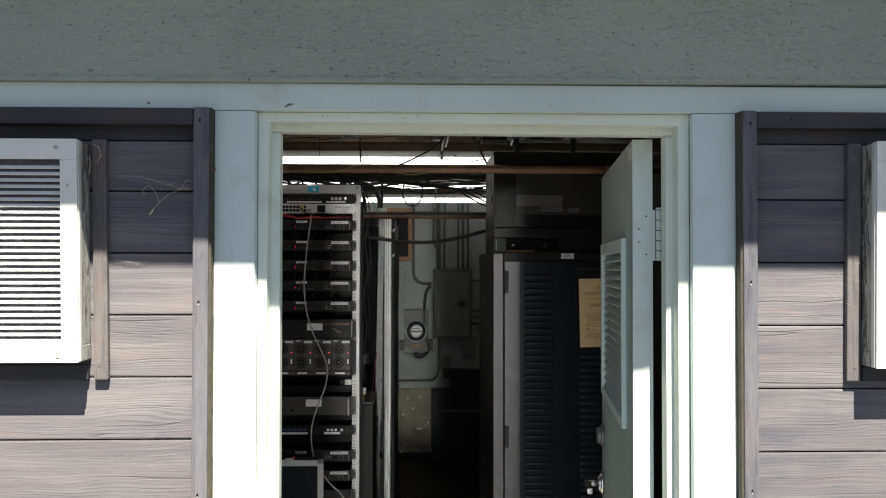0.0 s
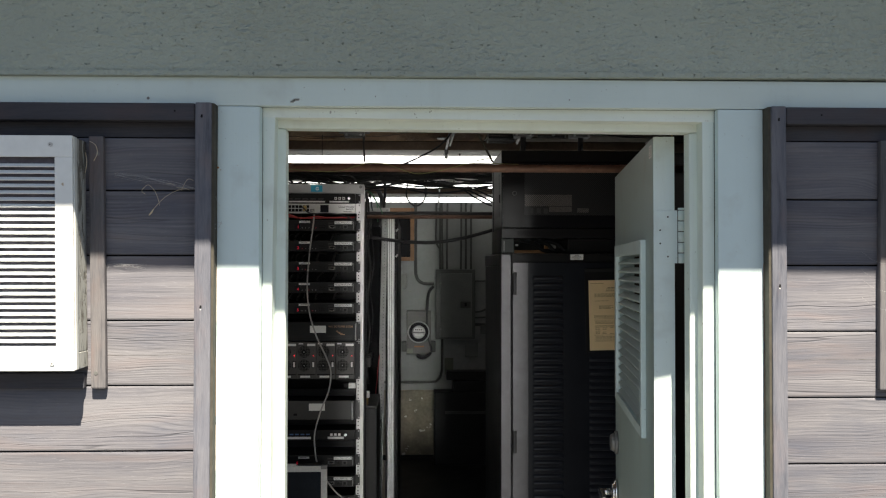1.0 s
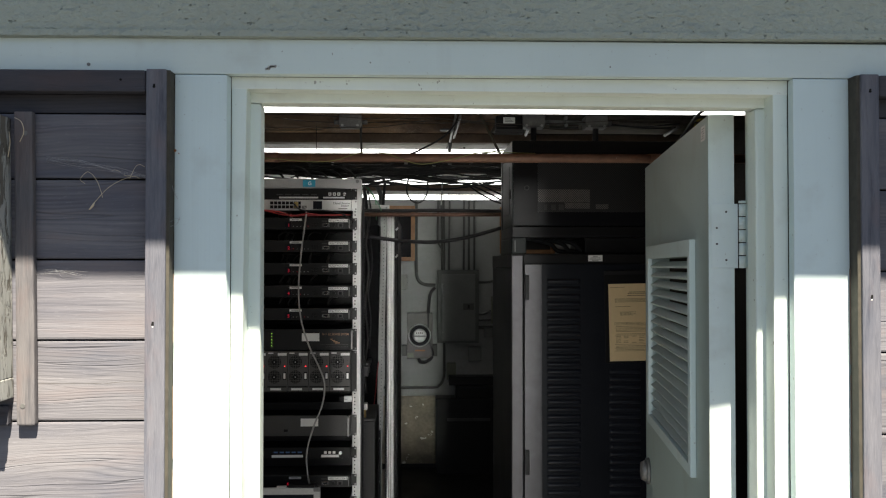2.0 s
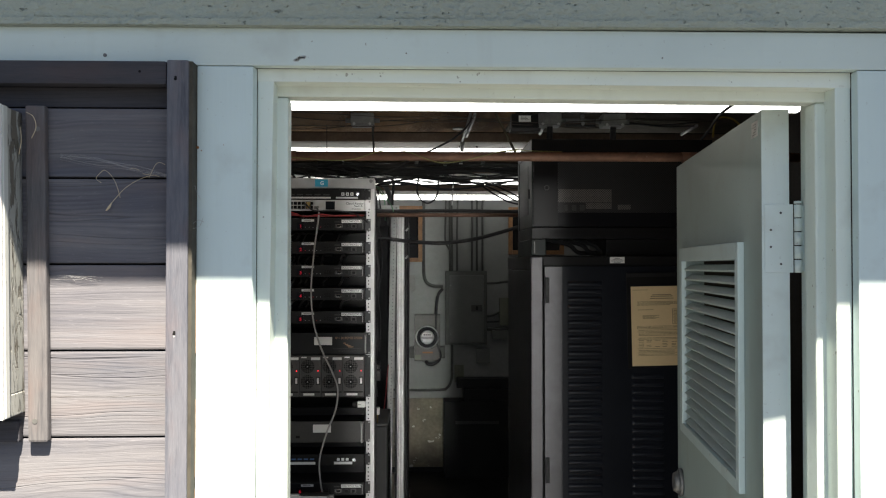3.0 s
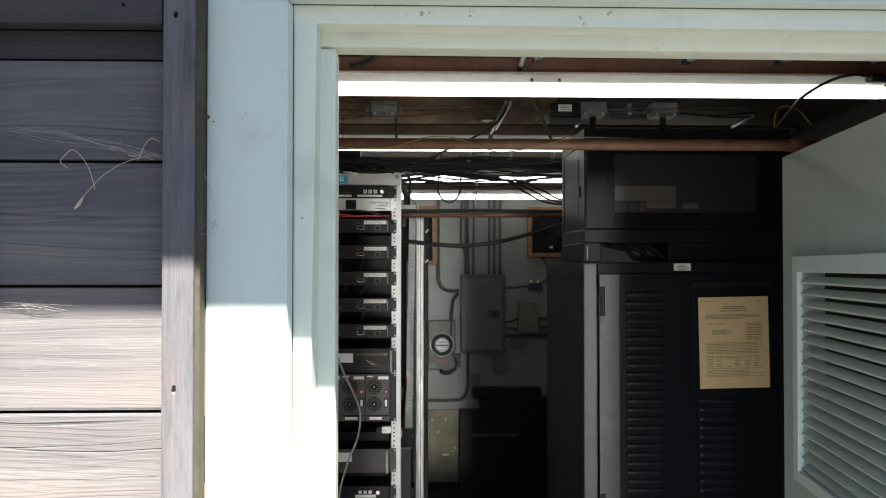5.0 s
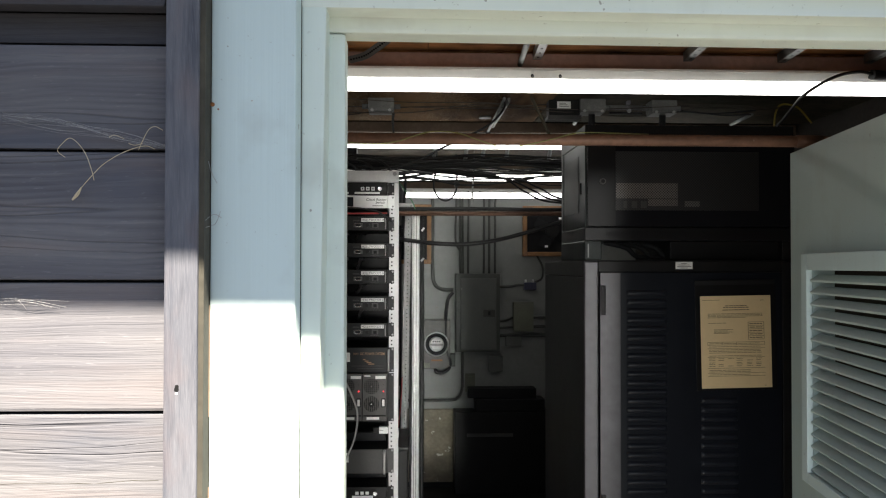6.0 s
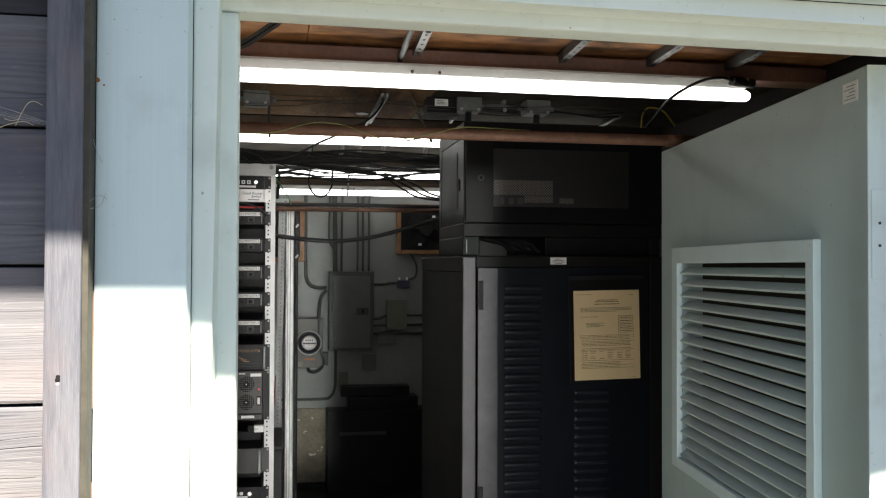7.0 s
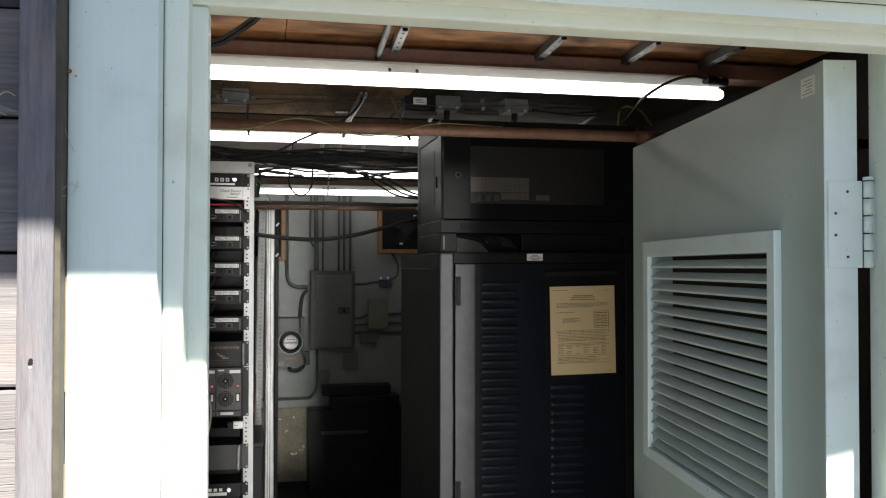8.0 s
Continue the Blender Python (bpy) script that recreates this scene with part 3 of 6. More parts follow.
# ---- front: trim, siding ----
head = single("trim_head", boxed(-1.75, 1.75, 0.0, 0.0205, 2.1015, 2.1570, 0.002), M["trim"], "pale blue-green painted head board over the door", "trim", kind="structure")
bm = bmesh.new()
disc(bm, (-0.738, 0.0, 2.115), 0.0028, depth=0.001, seg=10)
disc(bm, (-0.30, 0.0, 2.121), 0.0012, depth=0.001, seg=10)
disc(bm, (0.08, 0.0, 2.117), 0.0012, depth=0.001, seg=10)
part("nail_head", bm, M["dust"], head, "dark nail heads set in the paint")
rng = random.Random(4)
bm = bmesh.new()
for k in range(9):
    a = rng.random() * 6.28
    block(bm, -0.462 + 0.014 * k / 9 - 0.003, -0.462 + 0.014 * k / 9 + 0.003, -0.0008, 0.001, 2.106 + 0.010 * k / 9 + 0.002 * math.sin(a), 2.1095 + 0.010 * k / 9 + 0.002 * math.sin(a), 0.0007)
part("chip", bm, M["peeling"], head, "dark chipped patch in the paint")
for x0, x1 in ((-0.605, -0.5213), (0.3738, 0.4642)):
    bm = boxed(x0, x1, 0.0, 0.0205, 0.02, 2.1005, 0.002)
    for v in bm.verts:
        if -0.53 < v.co.x < -0.5 and v.co.y < 0.01:
            v.co.x -= 0.0024
    single("trim_stile", bm, M["stile"], "wide pale blue-green painted board beside the door", "trim", "boards beside the door", "structure")

# Door frame: jambs, head and stops
frame_thing = thing("door_frame", (-0.07, 0.07, FLOOR), "pale green-white painted wooden door frame with stops", "door frame", kind="structure")
bm = boxed(-0.5212, -0.4965, 0.0212, 0.145, FLOOR, 2.1008, 0.0022)
bmesh.ops.bisect_plane(bm, geom=bm.verts[:] + bm.edges[:] + bm.faces[:], plane_co=(0, 0, 1.65), plane_no=(0, 0, 1))
for v in bm.verts:
    if v.co.x > -0.505 and v.co.y < 0.03:
        v.co.x -= 0.0140 * (2.10 - max(v.co.z, 1.65))
part("jamb", bm, M["jamb"], frame_thing)
part("jamb", boxed(0.3495, 0.3737, 0.0212, 0.145, FLOOR, 2.1008, 0.0022), M["jamb"], frame_thing)
bm = boxed(-0.5211, 0.3736, 0.0209, 0.144, 2.0800, 2.1014, 0.0008)
for v in bm.verts:
    v.co.z -= 0.0048 * v.co.x if v.co.z < 2.09 else 0.0
part("head_jamb", bm, M["jamb_x"], frame_thing)
part("stop", boxed(-0.5020, -0.4800, 0.0554, 0.0938, FLOOR, 2.0655, 0.004), M["jamb"], frame_thing)
part("stop", boxed(0.3335, 0.3550, 0.0554, 0.0938, FLOOR, 2.0618, 0.004), M["jamb"], frame_thing)
part("head_stop", leaning(boxed(-0.5000, 0.3530, 0.0550, 0.094, 2.0640, 2.0880, 0.004), -0.0045), M["jamb_x"], frame_thing)
part("threshold", boxed(-0.4969, 0.3509, 0.0, 0.15, FLOOR, FLOOR + 0.015, 0.004), M["zinc"], frame_thing)


def siding(name, x0, x1, first, pitch, seed, cracked=None):
    """Shiplap boards, one above the other, with open joints."""
    wall = single(name, boxed(x0, x1, 0.0125, 0.0207, 0.02, 2.100), M["dark_cavity"], "weathered grey-brown horizontal board siding", "siding", kind="structure")
    rnd = random.Random(seed)
    z = first
    while z > 0.1:
        z -= pitch
    while z < 2.03:
        top = min(z + pitch - 0.0026, 2.0375)
        face = 0.001 + rnd.uniform(-0.0008, 0.0008)
        bm = boxed(x0, x1, face, 0.0122, max(z, 0.03), top, 0.0034)
        board = part("siding_board", bm, M["siding"], wall)
        if cracked and abs(z - cracked[0]) < 0.01:
            bm = bmesh.new()
            zz = cracked[1]
            xs = [x0 + 0.01 + (x1 - x0 - 0.02) * k / 90 for k in range(91)]
            rows = []
            for x in xs:
                zz += rnd.uniform(-0.0009, 0.0009) + 0.1 * (cracked[1] - zz)
                w = rnd.uniform(0.00008, 0.00032)
                rows.append((bm.verts.new((x, face - 0.0001, zz - w)), bm.verts.new((x, face - 0.0001, zz + w)), bm.verts.new((x, 0.004, zz + w)), bm.verts.new((x, 0.004, zz - w))))
            for r0, r1 in zip(rows, rows[1:]):
                for i in range(4):
                    bm.faces.new((r0[i], r0[(i + 1) % 4], r1[(i + 1) % 4], r1[i]))
            part("split", bm, M["raw_side"], board, "thin dark split along the grain")
        z += pitch
    return wall


siding("siding_west", -1.75, -0.6425, 1.687, 0.1252, 3, (1.5618, 1.621))
siding("siding_east", 0.4995, 1.75, 1.664, 0.1300, 8, (1.534, 1.607))


def panel_trim(side, stile_x):
    """Dark battens round the siding panel and the vent."""
    name = "trim_batten"
    x0, x1 = stile_x
    slip = 0.0045
    f0, f1 = (x0, x1 - slip) if side < 0 else (x0 + slip, x1)
    bm = boxed(f0, f1, -0.030, 0.0205, 0.02, 2.1025, 0.0025)
    st = single(name, bm, M["batten"], "dark stained upright batten with a few screws", "trim", "dark battens", "structure")
    edge = x1 if side < 0 else x0
    bm = boxed(f1 + 0.0001 if side < 0 else x0, x1 if side < 0 else f0 - 0.0001, -0.026, 0.0204, 0.021, 2.1015)
    for v in bm.verts:
        if v.co.y < 0 and abs(v.co.x - edge) < 0.001:
            v.co.y = -0.024
    part("bare_side", bm, M["raw_side"], st, "bare dark wood slip along the batten")
    bm = bmesh.new()
    torn = random.Random(side + 7)
    z = 0.05
    while z < 1.83:
        long = torn.uniform(0.03, 0.16)
        w = torn.uniform(0.0008, 0.0022)
        block(bm, edge - (0.0005 if side < 0 else w), edge + (w if side < 0 else 0.0005), -0.0012, 0.0006, z, z + long, 0.0003)
        z += long + torn.uniform(0.004, 0.07)
    part("raw_edge", bm, M["raw_edge"], st, "bare torn wood along the joint")
    hx = (f0 + f1) / 2 - (0.003 if side < 0 else 0.0)
    bm = bmesh.new()
    for zz in (1.712 if side < 0 else 1.752, 2.075, 1.33, 0.7):
        rod(bm, (hx, -0.0304, zz), (hx, -0.026, zz), 0.0022, 10)
        rod(bm, (hx + 0.0003, -0.0303, zz + 0.0025), (hx, -0.026, zz + 0.0025), 0.0019, 8)
    part("screw_hole", bm, M["dark_cavity"], st)
    # Highlight under the hole, painted as a pale disc
    for zz in (1.712 if side < 0 else 1.752, 1.33):
        part("chip", disc(bmesh.new(), (hx, -0.0298, zz - 0.0036), 0.0014, depth=0.0005, seg=6), M["bezel"], st, "pale spot painted as the highlight below the screw hole")
    a, b = (-1.75, x0 - 0.001) if side < 0 else (x1 + 0.001, 1.75)
    top = single(name, boxed(a, b, -0.027, 0.0005, 2.0675, 2.1015, 0.004), M["batten_shade_x"], "dark stained batten across the top of the siding", "trim", "dark battens", "structure")
    bm = bmesh.new()
    rod(bm, (b - 0.038 if side < 0 else a + 0.07, -0.0274, 2.086), (b - 0.038 if side < 0 else a + 0.07, -0.023, 2.086), 0.0019, 10)
    part("screw_hole", bm, M["dark_cavity"], top)
    single(name, boxed(a, b, 0.0065, 0.0122, 2.040, 2.0690, 0.001), M["batten_shade_x"], "recessed strip under the top batten, its shade put in the colour", "trim", "dark battens", "structure")


panel_trim(-1, (-0.6410, -0.6055))
panel_trim(1, (0.4646, 0.4985))


def vent(inner, outer, batten0, batten1, name_label, top, bottom, z_b, lean):
    """A louvred wall vent in a boxed surround, with dark battens at its sides."""
    s = 1 if outer > inner else -1
    lo, hi = min(inner, outer), max(inner, outer)
    face, t0, b0 = -0.069, top - 0.040, bottom + 0.038

    def leaned(bm):
        for v in bm.verts:
            v.co.x += lean * (1.80 - v.co.z)
        return bm

    v = thing("wall_vent", ((lo + hi) / 2, -0.03, bottom), name_label, "vent", "vents beside the door")
    w = 0.033
    for a0, a1, c0, c1 in ((lo, hi, t0, top), (lo, hi, bottom, b0), (lo, lo + w, b0 + 0.0002, t0 - 0.0002), (hi - w, hi, b0 + 0.0002, t0 - 0.0002)):
        part("front_rail", leaned(boxed(a0, a1, face, face + 0.006, c0, c1, 0.0012)), M["white_metal"], v)
    z = b0 + 0.0045
    while z < t0 - 0.004:
        bm = boxed(lo + w + 0.0004, hi - w - 0.0004, -0.0046, 0.0046, -0.0011, 0.0011, 0.0005)
        bmesh.ops.rotate(bm, cent=(0, 0, 0), matrix=Matrix.Rotation(radians(40), 3, "X"), verts=bm.verts)
        bmesh.ops.translate(bm, vec=(0, face + 0.0066, z), verts=bm.verts)
        part("slat", leaned(bm), M["white_metal"], v)
        z += 0.0125
    part("backing", leaned(boxed(lo + 0.01, hi - 0.01, face + 0.016, face + 0.02, bottom + 0.008, top - 0.008)), M["vent_back"], v)
    rim = face + 0.0195
    for x in (lo, hi):
        t = 0.009 if x == lo else -0.009
        u = -0.0016 if x == lo else 0.0016
        part("side_panel", leaned(boxed(min(x, x + t), max(x, x + t), rim + 0.0004, 0.0, bottom + 0.0325, top - 0.002, 0.0012)), M["peeling"], v, "peeling white painted side")
        part("side_rim", leaned(boxed(min(x + u, x + t), max(x + u, x + t), face + 0.0065, rim, bottom + 0.001, top - 0.001, 0.0014)), M["rim_paint"], v, "white painted wooden rim behind the metal face")
    part("top_panel", leaned(boxed(lo + 0.0095, hi - 0.0095, face + 0.0065, 0.0, top - 0.008, top - 0.002, 0.001)), M["peeling"], v)
    part("bottom_rail", leaned(boxed(lo - 0.0006, hi + 0.0006, rim + 0.0006, 0.0, bottom + 0.001, bottom + 0.032, 0.0015)), M["peeling"], v, "weathered end of the bottom board")
    for zz in (top - 0.017, bottom + 0.014):
        for xx in (lo + 0.04, hi - 0.04):
            sc = part("screw", leaned(disc(bmesh.new(), (xx, face - 0.0001, zz), 0.0042, depth=0.002, seg=12)), M["bezel"], v)
            part("slot", leaned(disc(bmesh.new(), (xx, face - 0.0022, zz), 0.0012, depth=0.0004, seg=6)), M["ink"], sc)
    for x0, x1 in ((batten0, batten1), (lo + hi - batten1, lo + hi - batten0)):
        b = single("trim_batten", leaned(boxed(x0, x1, -0.014, 0.0003, z_b, 2.039, 0.003)), M["batten_warm"], "brown stained batten beside the vent", "trim", "dark battens", "structure")
        bm = bmesh.new()
        for zz in (z_b + 0.030, 2.005):
            disc(bm, ((x0 + x1) / 2, -0.0138, zz), 0.0038, depth=0.001, seg=10)
        part("screw", bm, M["zinc"], b)
    single("trim_batten", boxed(lo - 0.002, hi + 0.002, -0.014, 0.0003, z_b, z_b + 0.03, 0.003), M["batten_shade_x"], "dark stained batten under the vent", "trim", "dark battens", "structure")


vent(-0.8525, -1.47, -0.8425, -0.8145, "white louvred metal wall vent with a peeling surround", 2.032, 1.597, 1.557, 0.018)
vent(0.7235, 1.34, 0.6905, 0.7195, "white louvred metal wall vent with a peeling surround", 2.036, 1.581, 1.549, -0.012)

# Small stains, crumbs and scuffs on the boards round the door
rng = random.Random(21)
bm = bmesh.new()
for k in range(12):
    x = rng.choice((rng.uniform(-0.595, -0.528), rng.uniform(0.38, 0.455), rng.uniform(-0.7, 0.7)))
    z = rng.uniform(1.55, 2.09) if abs(x + 0.07) > 0.445 else rng.uniform(2.106, 2.158)
    if x < -0.606 or x > 0.462:
        z = rng.uniform(2.108, 2.158)
    r = rng.uniform(0.0002, 0.00045)
    disc(bm, (x, 0.0002, z), r, depth=0.0005, seg=6)
    if k % 4 == 0:
        disc(bm, (x + 1.4 * r, 0.0002, z + 0.5 * r), 0.7 * r, depth=0.0005, seg=5)
single("dirt_fleck", bm, M["dust"], "grey specks and crumbs stuck to the paint", "dirt", kind="stuff")
bm = bmesh.new()
for x, z, r in ((-0.6035, 1.981, 0.0022), (-0.598, 1.9765, 0.0009), (-0.566, 1.985, 0.0005)):
    disc(bm, (x, 0.0002, z), r, depth=0.0012, seg=7)
single("dirt_fleck", bm, M["rust"], "brown crumbs stuck beside the batten", "dirt", kind="stuff")

# ---- the open door ----
def build_door():
    """The leaf is built shut along +y from its hinge corner, then turned a little past square."""
    ang = -7.4
    turn = pose(0.2835, 0.1445, 0, 0, 0, ang)
    root = thing("door_1", (0.30, 0.16, FLOOR), "pale grey-green painted door standing open, with a louvre", "door", kind="structure")
    W, T, Z0, Z1 = 0.866, 0.045, FLOOR + 0.012, 2.066
    l0, l1, lz0, lz1 = 0.146, 0.722, 1.426, 1.8195

    def put(name, bm, material, parent=root, label=""):
        bmesh.ops.transform(bm, matrix=turn, verts=bm.verts)
        return part(name, bm, material, parent, label)

    bm = bmesh.new()
    block(bm, 0, T, 0.0005, l0, Z0, Z1, 0.002)
    block(bm, 0, T, l1, W, Z0, Z1, 0.002)
    block(bm, 0.0002, T - 0.0002, l0 - 0.004, l1 + 0.004, lz1, Z1, 0.0015)
    block(bm, 0.0002, T - 0.0002, l0 - 0.004, l1 + 0.004, Z0, lz0, 0.0015)
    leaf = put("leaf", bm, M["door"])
    put("edge", boxed(0.0006, T - 0.0006, -0.0012, 0.0004, Z0, Z1, 0.0004), M["door_edge"], leaf, "hinge edge, the daylight on it put in its paler colour")
    fw, fz, ft, out = 0.034, 0.022, 0.032, 0.012
    for a, b, c, d in ((l0 - 0.025, l0, lz0 - fz, lz1 + ft), (l1, l1 + fw, lz0 - fz, lz1 + ft), (l0, l1, lz1, lz1 + ft), (l0, l1, lz0 - fz, lz0)):
        bm = boxed(-out, -0.0002, a, b, c, d, 0.002)
        put("louvre_frame", bm, M["door_half_lit"])
    n = 17
    for k in range(n):
        bm = boxed(-0.0106, 0.0106, l0 + 0.0005, l1 - 0.0005, -0.0024, 0.0024, 0.0011)
        bmesh.ops.rotate(bm, cent=(0, 0, 0), matrix=Matrix.Rotation(radians(-33), 3, "Y"), verts=bm.verts)
        bmesh.ops.translate(bm, vec=(0.0040, 0, lz0 + 0.010 + 0.0230 * k), verts=bm.verts)
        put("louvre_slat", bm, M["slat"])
    # Dark sheet added so the gaps between slats look unlit
    put("louvre_backing", boxed(0.042, 0.044, l0, l1, lz0, lz1), M["louvre_back"])
    st = put("sticker", boxed(-0.0012, -0.0001, 0.020, 0.058, 2.026, 2.052), M["label"], root, "small white printed sticker")
    for k in range(5):
        put("print_line", boxed(-0.0017, -0.0012, 0.025 + 0.003 * (k % 2), 0.053 - 0.006 * (k % 3), 2.0295 + 0.0042 * k, 2.0304 + 0.0042 * k), M["dust"], st)
    bolt = bmesh.new()
    disc(bolt, (-0.0005, 0.80, 1.265), 0.034, (-1, 0, 0), 0.008, 24)
    rod(bolt, (-0.008, 0.80, 1.265), (-0.022, 0.80, 1.265), 0.030, 24, 0.022)
    put("deadbolt", bolt, M["zinc"], root, "dull steel deadbolt")
    rose = bmesh.new()
    disc(rose, (-0.0005, 0.80, 1.118), 0.036, (-1, 0, 0), 0.012, 28)
    rod(rose, (-0.012, 0.80, 1.118), (-0.020, 0.80, 1.118), 0.032, 24, 0.018)
    rod(rose, (-0.020, 0.80, 1.118), (-0.048, 0.80, 1.118), 0.010, 16)
    lever = put("lever_rose", rose, M["chrome"], root, "chrome lever handle on a round rose")
    put("lever", boxed(-0.058, -0.040, 0.690, 0.812, 1.109, 1.127, 0.005), M["chrome"], lever)
    for zc in (1.8535, 1.10, 0.36):
        h = put("hinge", boxed(0.004, 0.050, -0.0035, -0.0013, zc - 0.056, zc + 0.056, 0.001), M["door_edge"], root, "painted butt hinge in the lit edge's paler colour")
        bm = bmesh.new()
        for k in range(5):
            rod(bm, (0.0575, -0.004, zc - 0.056 + 0.0226 * k), (0.0575, -0.004, zc - 0.056 + 0.0226 * k + 0.0208), 0.0062, 14)
        rod(bm, (0.0575, -0.004, zc + 0.057), (0.0575, -0.004, zc + 0.061), 0.0066, 14)
        put("knuckle", bm, M["door_edge"], h)
        put("hinge_plate", boxed(0.0640, 0.0690, -0.0035, -0.0013, zc - 0.054, zc + 0.054, 0.0008), M["door_edge"], h)
        bm = bmesh.new()
        for k in range(4):
            disc(bm, (0.014 + 0.016 * (k in (0, 3)), -0.0034, zc + 0.042 - 0.028 * k), 0.0019, (0, -1, 0), 0.0006, 10)
        put("screw", bm, M["ink"], h)


build_door()

# ---- the open equipment rack ----
RX0, RX1, RY = -0.975, -0.441, 2.20
FACE_L, FACE_R = -0.950, -0.466


def equipment_rack():
    r = thing("equipment_rack", (-0.71, 2.25, FLOOR), "open aluminium equipment rack full of black radio gear", "rack")
    for x0, x1, inner in ((RX0, RX0 + 0.032, 1), (RX1 - 0.032, RX1, -1)):
        up = part("upright", boxed(x0, x1, RY, RY + 0.003, FLOOR + 0.01, 2.110, 0.0006), M["alu"], r)
        web_x = x1 if inner < 0 else x0
        part("web", boxed(min(web_x, web_x + 0.003 * inner), max(web_x, web_x + 0.003 * inner), RY + 0.003, RY + 0.080, FLOOR + 0.01, 2.110, 0.0006), M["alu"], up)
        part("rear_flange", boxed(x0, x1, RY + 0.080, RY + 0.083, FLOOR + 0.01, 2.110, 0.0006), M["alu"], up)
        bm = bmesh.new()
        hx = x0 + 0.009 if inner < 0 else x1 - 0.009
        z = 0.50
        while z < 2.10:
            for k in (0.0064, 0.0222, 0.0381):
                block(bm, hx - 0.0024, hx + 0.0024, RY - 0.0005, RY + 0.001, z + k - 0.0024, z + k + 0.0024)
            z += 0.04445
        part("hole_strip", bm, M["dark_cavity"], up)
    bar = part("top_bar", boxed(RX0, RX1, RY - 0.002, RY + 0.083, 2.1105, 2.150, 0.002), M["alu"], r)
    for x in (RX0 + 0.017, RX1 - 0.014):
        part("bolt", rod(bmesh.new(), (x, RY - 0.0022, 2.139), (x, RY - 0.008, 2.139), 0.0075, 6), M["zinc"], bar)
    tag = part("tag", boxed(-0.672, -0.622, RY - 0.003, RY - 0.0022, 2.117, 2.145), M["blue_label"], bar, "small blue label")
    lettering("G", 0.02, -0.652, RY - 0.0034, 2.124, M["label"], tag)
    # Added blocker: stops the bright wall showing between the units
    part("back_plate", boxed(RX0 + 0.005, RX1 - 0.004, RY + 0.342, RY + 0.346, FLOOR + 0.1, 2.10), M["black"], r, "black plate added behind the gear to keep the gaps dark")
    part("foot", boxed(RX0, RX0 + 0.05, RY - 0.2, RY + 0.3, FLOOR, FLOOR + 0.09, 0.004), M["alu"], r)
    part("foot", boxed(RX1 - 0.05, RX1, RY - 0.2, RY + 0.3, FLOOR, FLOOR + 0.09, 0.004), M["alu"], r)
    return r


def ears(parent, z0, z1, material):
    for x0, x1 in ((FACE_L - 0.02, FACE_L + 0.012), (FACE_R - 0.012, FACE_R + 0.010)):
        e = part("rack_ear", boxed(x0, x1, RY - 0.0042, RY - 0.0012, z0, z1, 0.0008), material, parent)
        for z in (z0 + 0.006, z1 - 0.006):
            part("screw", disc(bmesh.new(), (x1 - 0.005 if x0 > -0.6 else x0 + 0.005, RY - 0.0043, z), 0.0036, depth=0.002, seg=8), M["zinc"], e)


def chassis(name, z0, z1, label, category, material, proud=0.012, back=0.30, group=""):
    g = thing(name, ((FACE_L + FACE_R) / 2, RY, z0), label, category, group)
    part("body", boxed(FACE_L + 0.012, FACE_R - 0.014, RY - proud + 0.004, RY + back, z0 + 0.001, z1 - 0.001, 0.001), M["black"], g)
    f = part("face", boxed(FACE_L + 0.008, FACE_R - 0.0125, RY - proud, RY - proud + 0.0035, z0, z1, 0.0015), material, g)
    ears(g, z0, z1, material)
    return g, RY - proud


def dot(parent, x, y, z, r, material, name="led", label=""):
    return part(name, disc(bmesh.new(), (x, y, z), r, depth=0.002, seg=10), material, parent, label)


def strip(parent, x0, x1, y, z0, z1, material, name="label_strip", depth=0.001):
    return part(name, boxed(x0, x1, y - depth, y - 0.0001, z0, z1), material, parent)


